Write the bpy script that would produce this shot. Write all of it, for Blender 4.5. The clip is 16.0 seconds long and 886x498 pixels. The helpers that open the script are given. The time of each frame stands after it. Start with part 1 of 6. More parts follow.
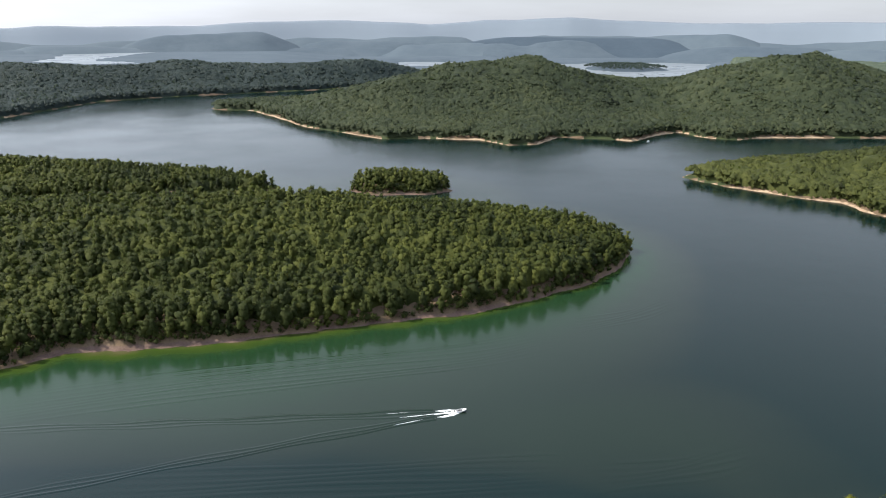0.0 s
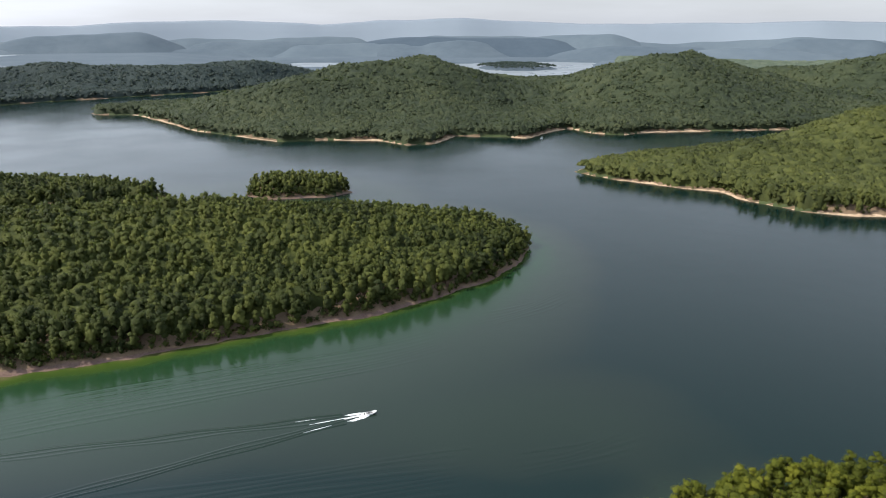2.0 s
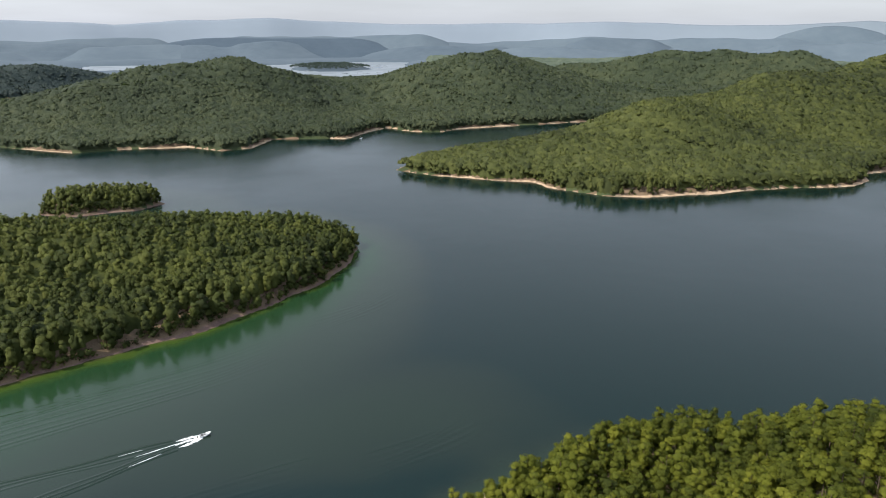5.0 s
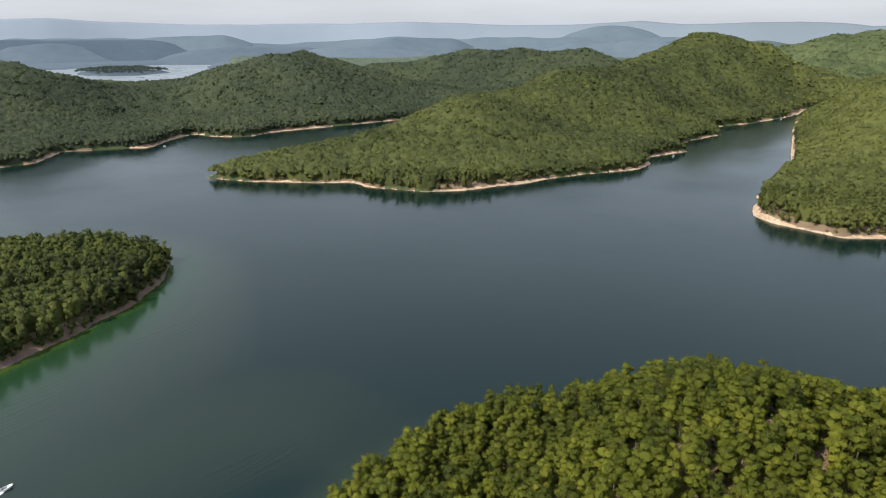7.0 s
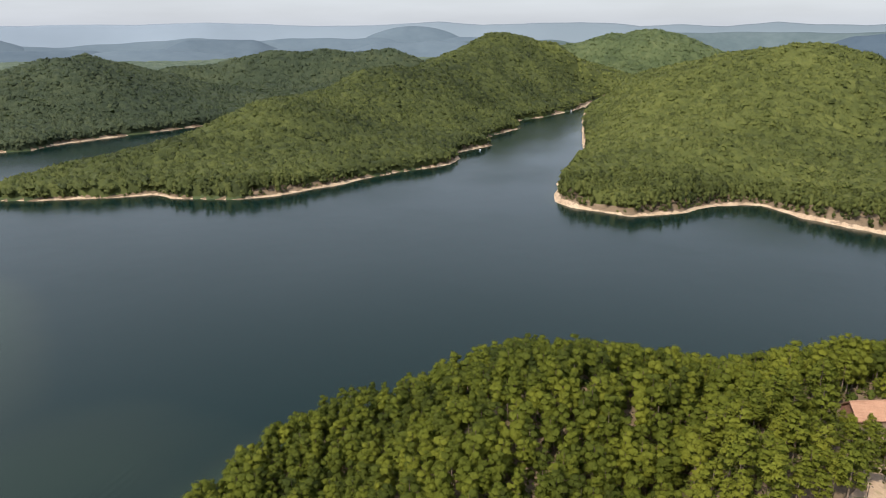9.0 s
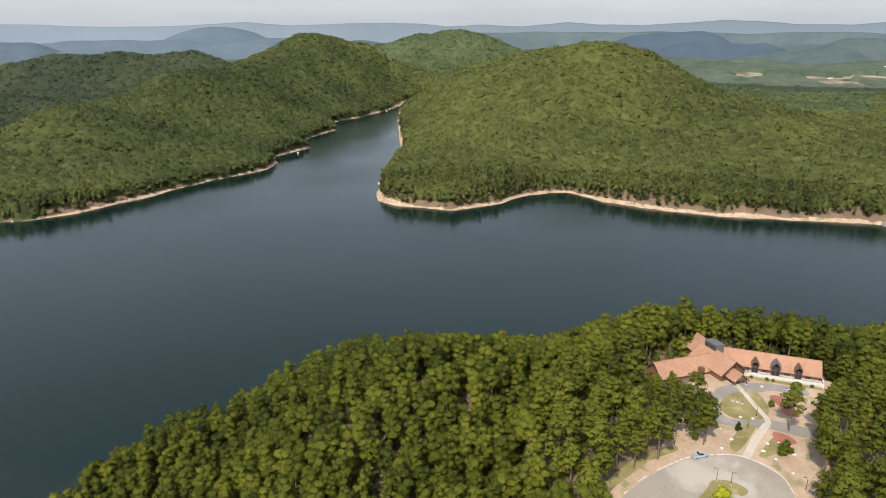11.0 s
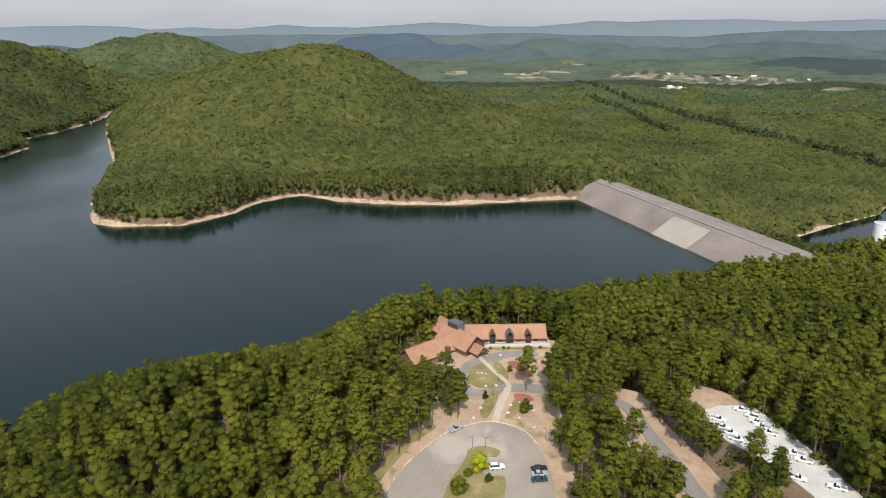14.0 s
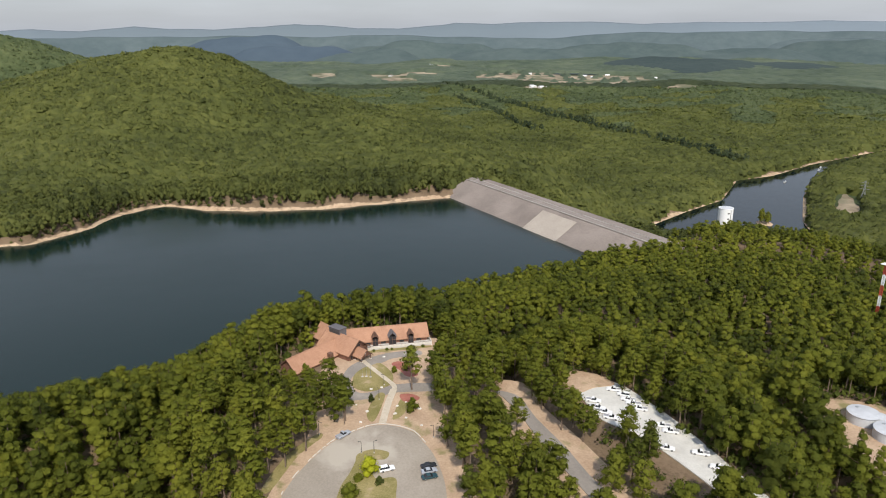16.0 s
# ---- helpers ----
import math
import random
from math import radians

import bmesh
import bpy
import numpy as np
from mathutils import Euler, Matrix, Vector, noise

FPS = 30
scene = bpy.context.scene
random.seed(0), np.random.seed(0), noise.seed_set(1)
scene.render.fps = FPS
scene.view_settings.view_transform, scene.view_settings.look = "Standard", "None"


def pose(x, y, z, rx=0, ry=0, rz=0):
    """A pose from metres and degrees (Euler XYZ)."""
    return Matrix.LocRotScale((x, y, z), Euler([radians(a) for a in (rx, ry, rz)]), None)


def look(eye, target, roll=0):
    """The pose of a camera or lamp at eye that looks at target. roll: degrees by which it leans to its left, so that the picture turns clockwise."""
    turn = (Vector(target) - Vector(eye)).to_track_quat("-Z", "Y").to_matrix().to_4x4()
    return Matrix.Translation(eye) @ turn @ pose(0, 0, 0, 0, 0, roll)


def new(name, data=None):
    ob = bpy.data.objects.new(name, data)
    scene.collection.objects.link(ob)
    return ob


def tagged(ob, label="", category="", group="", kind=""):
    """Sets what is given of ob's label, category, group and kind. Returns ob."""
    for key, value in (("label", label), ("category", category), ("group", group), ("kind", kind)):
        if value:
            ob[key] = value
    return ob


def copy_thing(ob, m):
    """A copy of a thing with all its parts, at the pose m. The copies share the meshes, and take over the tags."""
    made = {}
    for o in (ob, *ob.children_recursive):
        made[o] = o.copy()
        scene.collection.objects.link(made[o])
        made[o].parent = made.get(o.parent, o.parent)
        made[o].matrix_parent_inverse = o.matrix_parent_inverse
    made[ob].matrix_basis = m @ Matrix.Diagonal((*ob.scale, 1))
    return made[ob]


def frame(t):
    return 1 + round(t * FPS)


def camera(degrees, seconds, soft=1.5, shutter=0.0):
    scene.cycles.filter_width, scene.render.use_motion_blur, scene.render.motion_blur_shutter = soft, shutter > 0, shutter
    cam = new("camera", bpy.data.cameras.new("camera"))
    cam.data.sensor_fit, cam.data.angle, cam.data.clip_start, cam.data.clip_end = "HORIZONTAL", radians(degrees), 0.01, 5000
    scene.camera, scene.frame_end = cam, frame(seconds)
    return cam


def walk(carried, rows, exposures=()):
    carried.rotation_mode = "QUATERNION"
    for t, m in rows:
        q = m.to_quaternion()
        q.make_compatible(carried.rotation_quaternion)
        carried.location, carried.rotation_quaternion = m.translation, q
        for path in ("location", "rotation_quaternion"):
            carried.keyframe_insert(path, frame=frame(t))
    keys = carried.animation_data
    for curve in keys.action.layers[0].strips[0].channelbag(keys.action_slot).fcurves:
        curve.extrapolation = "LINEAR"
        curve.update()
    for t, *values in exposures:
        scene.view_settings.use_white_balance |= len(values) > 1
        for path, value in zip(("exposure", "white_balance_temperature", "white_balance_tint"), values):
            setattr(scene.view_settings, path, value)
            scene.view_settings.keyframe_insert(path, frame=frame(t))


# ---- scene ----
cam = camera(65.06, 16.0, soft=1.0)
EYE = (0.0, 0.0, 190.0)
PATH = [
    (0, pose(*EYE, 72.13, -0.01, -0.04)),
    (0.5, pose(*EYE, 72.14, -0.04, -2.02)),
    (1, pose(*EYE, 72.15, -0.06, -4.17)),
    (1.5, pose(*EYE, 72.13, -0.05, -6.30)),
    (2, pose(*EYE, 72.15, -0.02, -8.43)),
    (2.5, pose(*EYE, 72.15, 0.00, -10.54)),
    (3, pose(*EYE, 72.16, 0.05, -12.95)),
    (5.5, pose(*EYE, 72.19, -0.06, -26.74)),
    (6, pose(*EYE, 72.19, -0.01, -30.77)),
    (6.5, pose(*EYE, 72.19, 0.04, -34.57)),
    (7, pose(*EYE, 72.20, 0.07, -38.40)),
    (7.5, pose(*EYE, 72.21, 0.09, -42.28)),
    (8, pose(*EYE, 72.21, 0.10, -46.19)),
    (8.5, pose(*EYE, 72.21, 0.12, -50.03)),
    (9, pose(*EYE, 72.22, 0.20, -53.82)),
    (11.5, pose(*EYE, 72.21, 0.30, -72.52)),
    (12, pose(*EYE, 72.23, 0.32, -76.32)),
    (12.5, pose(*EYE, 72.23, 0.32, -80.04)),
    (13, pose(*EYE, 72.24, 0.36, -83.68)),
    (13.5, pose(*EYE, 72.25, 0.38, -87.29)),
    (14, pose(*EYE, 72.25, 0.43, -90.88)),
    (14.5, pose(*EYE, 72.26, 0.44, -94.01)),
    (15, pose(*EYE, 72.26, 0.43, -96.87)),
    (15.5, pose(*EYE, 72.28, 0.41, -99.39)),
    (16, pose(*EYE, 72.31, 0.42, -101.44)),
]
walk(cam, PATH, [(0.0, 0.16), (6.0, 0.12), (9.0, 0.1), (12.5, -0.13), (16.0, -0.25)])

# ---- sky and sun ----
SUN_AZ, SUN_EL = -88.0, 46.0          # compass bearing clockwise from +y, height above the horizon
world = bpy.data.worlds.new("sky")
scene.world = world
world.use_nodes = True
wn = world.node_tree.nodes
sky = wn.new("ShaderNodeTexSky")
sky.sky_type, sky.sun_disc = "NISHITA", False
sky.sun_elevation, sky.sun_rotation = radians(SUN_EL), radians(SUN_AZ)
sky.altitude, sky.air_density, sky.dust_density, sky.ozone_density = 0, 1.0, 1.2, 1.0
wn["Background"].inputs["Strength"].default_value = 0.15
veil = wn.new("ShaderNodeMix")        # thin high cloud that whitens the whole sky
veil.data_type = "RGBA"
veil.inputs[0].default_value = 0.76
up = wn.new("ShaderNodeTexCoord")
split = wn.new("ShaderNodeSeparateXYZ")
haze = wn.new("ShaderNodeValToRGB")   # brighter towards the hazy horizon
haze.color_ramp.elements[0].position, haze.color_ramp.elements[0].color = 0.13, (4.65, 4.96, 5.65, 1)
haze.color_ramp.elements[1].position, haze.color_ramp.elements[1].color = 0.85, (2.3, 2.8, 3.8, 1)
_mid = haze.color_ramp.elements.new(0.33)
_mid.color = (4.9, 5.3, 6.05, 1)
world.node_tree.links.new(up.outputs["Generated"], split.inputs[0])
world.node_tree.links.new(split.outputs["Z"], haze.inputs[0])
# the thin cloud glows towards the sun's side of the sky
towards = wn.new("ShaderNodeVectorMath")
towards.operation = "DOT_PRODUCT"
world.node_tree.links.new(up.outputs["Generated"], towards.inputs[0])
towards.inputs[1].default_value = (math.sin(radians(SUN_AZ)) * math.cos(radians(SUN_EL)), math.cos(radians(SUN_AZ)) * math.cos(radians(SUN_EL)), math.sin(radians(SUN_EL)))
glow = wn.new("ShaderNodeMapRange")
glow.interpolation_type = "SMOOTHSTEP"
for _k, _v in zip(("From Min", "From Max", "To Min", "To Max"), (-0.1, 1.0, 0.90, 2.25)):
    glow.inputs[_k].default_value = _v
world.node_tree.links.new(towards.outputs["Value"], glow.inputs["Value"])
lit = wn.new("ShaderNodeVectorMath")
lit.operation = "SCALE"
world.node_tree.links.new(haze.outputs[0], lit.inputs[0])
world.node_tree.links.new(glow.outputs["Result"], lit.inputs["Scale"])
cloud = wn.new("ShaderNodeTexNoise")      # soft streaks of the high cloud
cloud.inputs["Scale"].default_value, cloud.inputs["Detail"].default_value = 5.0, 4.0
flat = wn.new("ShaderNodeMapping")
flat.inputs["Scale"].default_value = (1.0, 1.0, 7.0)
world.node_tree.links.new(up.outputs["Generated"], flat.inputs["Vector"])
world.node_tree.links.new(flat.outputs["Vector"], cloud.inputs["Vector"])
thick = wn.new("ShaderNodeMapRange")
for _k, _v in zip(("From Min", "From Max", "To Min", "To Max"), (0.3, 0.7, 0.93, 1.07)):
    thick.inputs[_k].default_value = _v
world.node_tree.links.new(cloud.outputs["Fac"], thick.inputs["Value"])
streaked = wn.new("ShaderNodeVectorMath")
streaked.operation = "SCALE"
world.node_tree.links.new(lit.outputs["Vector"], streaked.inputs[0])
world.node_tree.links.new(thick.outputs["Result"], streaked.inputs["Scale"])
world.node_tree.links.new(streaked.outputs["Vector"], veil.inputs[7])
world.node_tree.links.new(sky.outputs["Color"], veil.inputs[6])
world.node_tree.links.new(veil.outputs[2], wn["Background"].inputs["Color"])
sun = new("sun", bpy.data.lights.new("sun", "SUN"))
sun.data.energy, sun.data.angle, sun.data.color = 5.0, radians(0.6), (1.0, 0.93, 0.82)
_a, _e = radians(SUN_AZ), radians(SUN_EL)
SUN_DIR = Vector((math.sin(_a) * math.cos(_e), math.cos(_a) * math.cos(_e), math.sin(_e)))
sun.matrix_world = look((0, 0, 900), Vector((0, 0, 900)) - SUN_DIR)

# ---- materials ----
def node_mat(name):
    m = bpy.data.materials.new(name)
    m.use_nodes = True
    nt = m.node_tree
    return m, nt, nt.nodes["Principled BSDF"], nt.nodes["Material Output"]


def ramp(nt, stops):
    r = nt.nodes.new("ShaderNodeValToRGB")
    els = r.color_ramp.elements
    while len(els) < len(stops):
        els.new(0.5)
    for e, (p, c) in zip(els, stops):
        e.position, e.color = p, (*c, 1)
    return r


def noise_tex(nt, scale, detail=4, rough=0.55, coords=None):
    n = nt.nodes.new("ShaderNodeTexNoise")
    n.inputs["Scale"].default_value, n.inputs["Detail"].default_value = scale, detail
    n.inputs["Roughness"].default_value = rough
    if coords:
        nt.links.new(coords, n.inputs["Vector"])
    return n


def world_pos(nt):
    return nt.nodes.new("ShaderNodeNewGeometry").outputs["Position"]


def mixed(nt, fac, a, b, mode="MIX"):
    """Mix of two colours (sockets or triples) by a factor (socket or number)."""
    n = nt.nodes.new("ShaderNodeMix")
    n.data_type, n.blend_type = "RGBA", mode
    for sock, v in ((n.inputs[0], fac), (n.inputs[6], a), (n.inputs[7], b)):
        if isinstance(v, bpy.types.NodeSocket):
            nt.links.new(v, sock)
        elif isinstance(v, tuple):
            sock.default_value = (*v, 1)
        else:
            sock.default_value = v
    return n.outputs[2]


def math_node(nt, op, a, b=0.0, clamp=False):
    n = nt.nodes.new("ShaderNodeMath")
    n.operation, n.use_clamp = op, clamp
    for sock, v in ((n.inputs[0], a), (n.inputs[1], b)):
        if isinstance(v, bpy.types.NodeSocket):
            nt.links.new(v, sock)
        else:
            sock.default_value = v
    return n.outputs[0]


def bump(nt, height, strength, distance, shader):
    b = nt.nodes.new("ShaderNodeBump")
    b.inputs["Strength"].default_value, b.inputs["Distance"].default_value = strength, distance
    nt.links.new(height, b.inputs["Height"])
    nt.links.new(b.outputs["Normal"], shader.inputs["Normal"])
    return b


def speckled(name, dark, light, scale, fine, rough=0.9, relief=0.0, extra=None):
    """A mineral or soil surface: two scales of noise between two colours, with a fine relief."""
    m, nt, p, out = node_mat(name)
    pos = world_pos(nt)
    big, small = noise_tex(nt, scale, 5, coords=pos), noise_tex(nt, fine, 3, 0.65, pos)
    r = ramp(nt, [(0.36, dark), (0.64, light)])
    nt.links.new(mixed(nt, 0.45, big.outputs["Fac"], small.outputs["Fac"]), r.inputs[0])
    col = r.outputs[0]
    if extra:
        tone, at, sc = extra
        n = noise_tex(nt, sc, 4, coords=pos)
        rr = ramp(nt, [(at, (0, 0, 0)), (at + 0.12, (1, 1, 1))])
        nt.links.new(n.outputs["Fac"], rr.inputs[0])
        col = mixed(nt, rr.outputs[0], col, tone)
    nt.links.new(col, p.inputs["Base Color"])
    p.inputs["Roughness"].default_value = rough
    p.inputs["Specular IOR Level"].default_value = 0.25
    if relief:
        bump(nt, small.outputs["Fac"], 0.6, relief, p)
    return m


def plain(name, colour, rough=0.5, metal=0.0, vary=0.12, scale=3.0, spec=0.4):
    """Painted or bare surface with a light mottling."""
    m, nt, p, out = node_mat(name)
    n = noise_tex(nt, scale, 5)
    tc = nt.nodes.new("ShaderNodeTexCoord")
    nt.links.new(tc.outputs["Object"], n.inputs["Vector"])
    lo = tuple(c * (1 - vary) for c in colour)
    hi = tuple(min(1, c * (1 + vary)) for c in colour)
    r = ramp(nt, [(0.3, lo), (0.7, hi)])
    nt.links.new(n.outputs["Fac"], r.inputs[0])
    nt.links.new(r.outputs[0], p.inputs["Base Color"])
    p.inputs["Roughness"].default_value, p.inputs["Metallic"].default_value = rough, metal
    p.inputs["Specular IOR Level"].default_value = spec
    return m


def foliage(name, dark, mid, light, patch=0.012, through_light=0.3, tufts=1.5):
    """Leaves: tint per tree, patches of different stands, leaf speckle, some light let through."""
    m, nt, p, out = node_mat(name)
    pos = world_pos(nt)
    at = nt.nodes.new("ShaderNodeAttribute")
    at.attribute_name = "tint"
    info = nt.nodes.new("ShaderNodeObjectInfo")
    stand, leaf = noise_tex(nt, patch, 3, coords=pos), noise_tex(nt, 1.3, 3, 0.7, pos)
    v = math_node(nt, "ADD", math_node(nt, "MULTIPLY", at.outputs["Fac"], 0.46), math_node(nt, "MULTIPLY", info.outputs["Random"], 0.10))
    v = math_node(nt, "ADD", v, math_node(nt, "SUBTRACT", math_node(nt, "MULTIPLY", stand.outputs["Fac"], 0.85), 0.250))
    v = math_node(nt, "ADD", v, math_node(nt, "MULTIPLY", leaf.outputs["Fac"], 0.30))
    r = ramp(nt, [(0.30, dark), (0.58, mid), (0.90, light)])
    nt.links.new(v, r.inputs[0])
    nt.links.new(r.outputs[0], p.inputs["Base Color"])
    p.inputs["Roughness"].default_value = 0.65
    p.inputs["Specular IOR Level"].default_value = 0.2
    tuft = noise_tex(nt, tufts, 3, 0.7, pos)
    bump(nt, tuft.outputs["Fac"], 1.0, 0.9 / tufts, p)
    tr = nt.nodes.new("ShaderNodeBsdfTranslucent")
    nt.links.new(mixed(nt, 0.5, r.outputs[0], (0.10, 0.16, 0.02)), tr.inputs["Color"])
    mx = nt.nodes.new("ShaderNodeMixShader")
    mx.inputs[0].default_value = through_light
    nt.links.new(p.outputs[0], mx.inputs[1])
    nt.links.new(tr.outputs[0], mx.inputs[2])
    nt.links.new(mx.outputs[0], out.inputs["Surface"])
    return m


def water_mat(name, deep, shallow, rough, ripple, even=False):
    """Lake water: colour by its depth, small ripples, wind lanes of different gloss."""
    m, nt, p, out = node_mat(name)
    pos = world_pos(nt)
    at = nt.nodes.new("ShaderNodeAttribute")
    at.attribute_name = "depth"
    r = ramp(nt, [(0.0, (0.10, 0.095, 0.035)), (0.016, shallow), (0.055, (0.016, 0.046, 0.016)), (0.30, (0.017, 0.030, 0.017)), (0.70, (0.010, 0.019, 0.013)), (1.0, deep)])
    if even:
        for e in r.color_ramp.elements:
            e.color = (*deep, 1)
    lap = noise_tex(nt, 0.03, 4, coords=pos)
    nt.links.new(math_node(nt, "ADD", at.outputs["Fac"], math_node(nt, "MULTIPLY", math_node(nt, "SUBTRACT", lap.outputs["Fac"], 0.46), 0.07)), r.inputs[0])
    big = noise_tex(nt, 0.004, 3, coords=pos)
    nt.links.new(mixed(nt, math_node(nt, "MULTIPLY", big.outputs["Fac"], 0.35), r.outputs[0], (0.005, 0.0165, 0.0138)), p.inputs["Base Color"])
    lanes = noise_tex(nt, 0.006, 3, coords=pos)
    rr = ramp(nt, [(0.35, (rough * 0.7,) * 3), (0.7, (rough * 1.3,) * 3)])
    nt.links.new(lanes.outputs["Fac"], rr.inputs[0])
    nt.links.new(rr.outputs[0], p.inputs["Roughness"])
    p.inputs["IOR"].default_value = 1.33
    w1, w2 = noise_tex(nt, 0.35, 3, 0.6, pos), noise_tex(nt, 0.05, 2, 0.5, pos)
    h = math_node(nt, "ADD", w1.outputs["Fac"], math_node(nt, "MULTIPLY", w2.outputs["Fac"], 2.0))
    bump(nt, h, ripple, 0.5, p)
    return m


LEAF_NEAR = foliage("pine_and_oak_foliage", (0.036, 0.048, 0.006), (0.124, 0.140, 0.014), (0.235, 0.238, 0.025), through_light=0.38)
# lighter copy of LEAF_NEAR, its colour lifted against the crowns' own shade
LEAF_YARD = foliage("brightened_yard_foliage", (0.050, 0.064, 0.010), (0.165, 0.182, 0.020), (0.285, 0.285, 0.034), through_light=0.42)
LEAF_BRUSH = foliage("brush_foliage", (0.028, 0.040, 0.007), (0.075, 0.095, 0.014), (0.150, 0.165, 0.025))
LEAF_MID = foliage("peninsula_foliage", (0.018, 0.027, 0.007), (0.052, 0.066, 0.014), (0.124, 0.138, 0.029))
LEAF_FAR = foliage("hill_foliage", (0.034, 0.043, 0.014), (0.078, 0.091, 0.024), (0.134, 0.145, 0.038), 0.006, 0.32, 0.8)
# lit copy of LEAF_FAR: sunshine on the dam hill put into the colour
LEAF_FAR_LIT = foliage("sunlit_hill_foliage", (0.044, 0.053, 0.014), (0.099, 0.112, 0.027), (0.163, 0.172, 0.043), 0.006, 0.32, 0.8)
# BLUE, WEST, VALLEY and DISTANT leaves carry the haze in their base colour
LEAF_BLUE = foliage("hazed_hill_foliage", (0.032, 0.044, 0.023), (0.054, 0.070, 0.034), (0.086, 0.100, 0.046), 0.005, 0.3, 0.6)
LEAF_WEST = foliage("hazed_west_foliage", (0.024, 0.038, 0.035), (0.041, 0.059, 0.053), (0.062, 0.081, 0.070), 0.005, 0.3, 0.6)
LEAF_VALLEY = foliage("hazed_valley_foliage", (0.048, 0.067, 0.027), (0.088, 0.113, 0.044), (0.138, 0.160, 0.064), 0.005, 0.25, 0.5)
# shade at the lane edges put into the leaves of added trees
LEAF_LANE_SHADE = foliage("lane_shade_foliage", (0.022, 0.035, 0.016), (0.042, 0.060, 0.026), (0.072, 0.090, 0.038), 0.005, 0.2, 0.6)
LEAF_DISTANT = foliage("hazed_far_foliage", (0.052, 0.074, 0.048), (0.088, 0.114, 0.072), (0.130, 0.154, 0.096), 0.003, 0.1, 0.2)
LEAF_YELLOW = foliage("yellow_green_foliage", (0.24, 0.27, 0.012), (0.38, 0.40, 0.018), (0.48, 0.48, 0.03))
BARK = plain("bark", (0.16, 0.12, 0.09), 0.9, vary=0.4, scale=2.0, spec=0.1)
WATER = water_mat("lake_water", (0.0018, 0.0118, 0.0100), (0.050, 0.082, 0.012), 0.165, 0.08)
# bright sky reflection on the far water put into its base colour
FAR_WATER = water_mat("sky_pale_distant_water", (0.24, 0.27, 0.29), (0.24, 0.27, 0.29), 0.35, 0.0, True)
RIVER = water_mat("river_water", (0.003, 0.006, 0.009), (0.02, 0.03, 0.02), 0.05, 0.12)


def ground_mat():
    """Leaf-strewn soil in the woods, going over into bare banks at the water; the peninsula's bank is browner."""
    m, nt, p, out = node_mat("woods_soil_and_banks")
    pos = world_pos(nt)
    shore, brown = nt.nodes.new("ShaderNodeAttribute"), nt.nodes.new("ShaderNodeAttribute")
    shore.attribute_name, brown.attribute_name = "depth", "tint"
    big, small, mid = noise_tex(nt, 0.06, 5, coords=pos), noise_tex(nt, 0.9, 3, 0.65, pos), noise_tex(nt, 0.2, 4, coords=pos)
    f = mixed(nt, 0.45, big.outputs["Fac"], small.outputs["Fac"])
    cols = []
    for lo, hi in (((0.12, 0.085, 0.052), (0.22, 0.155, 0.10)), ((0.34, 0.23, 0.145), (0.56, 0.42, 0.285)), ((0.105, 0.070, 0.057), (0.225, 0.150, 0.118))):
        r = ramp(nt, [(0.36, lo), (0.64, hi)])
        nt.links.new(f, r.inputs[0])
        cols.append(r.outputs[0])
    rr = ramp(nt, [(0.52, (0, 0, 0)), (0.66, (1, 1, 1))])
    nt.links.new(mid.outputs["Fac"], rr.inputs[0])
    bank = mixed(nt, brown.outputs["Fac"], cols[1], cols[2])
    bank = mixed(nt, math_node(nt, "MULTIPLY", rr.outputs[0], 0.55), bank, (0.13, 0.095, 0.07))
    edge = math_node(nt, "ADD", shore.outputs["Fac"], math_node(nt, "MULTIPLY", mid.outputs["Fac"], 0.5))
    e = ramp(nt, [(0.62, (0, 0, 0)), (0.72, (1, 1, 1))])
    nt.links.new(edge, e.inputs[0])
    nt.links.new(mixed(nt, e.outputs[0], bank, cols[0]), p.inputs["Base Color"])
    p.inputs["Roughness"].default_value = 0.95
    p.inputs["Specular IOR Level"].default_value = 0.15
    bump(nt, small.outputs["Fac"], 0.6, 0.35, p)
    return m


FLOOR = ground_mat()
FARLAND = speckled("wooded_undergrowth", (0.032, 0.045, 0.017), (0.060, 0.076, 0.028), 0.008, 0.05, relief=6.0)
FIELD = speckled("dry_open_field", (0.15, 0.115, 0.075), (0.40, 0.33, 0.23), 0.012, 0.05, extra=((0.105, 0.11, 0.06), 0.46, 0.010))
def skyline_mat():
    """Far ridges with haze put into the colour: pale blue in the west, greyer in the east."""
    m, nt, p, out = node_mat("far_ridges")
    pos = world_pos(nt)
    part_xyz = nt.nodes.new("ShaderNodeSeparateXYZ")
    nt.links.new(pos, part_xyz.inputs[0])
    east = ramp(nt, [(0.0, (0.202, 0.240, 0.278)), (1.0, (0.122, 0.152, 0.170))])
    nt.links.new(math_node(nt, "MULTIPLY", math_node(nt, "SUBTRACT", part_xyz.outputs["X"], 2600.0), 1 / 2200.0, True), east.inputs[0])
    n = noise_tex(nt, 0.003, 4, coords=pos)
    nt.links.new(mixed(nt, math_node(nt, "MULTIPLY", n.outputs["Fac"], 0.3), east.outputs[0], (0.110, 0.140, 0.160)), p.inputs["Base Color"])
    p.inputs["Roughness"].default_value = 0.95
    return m


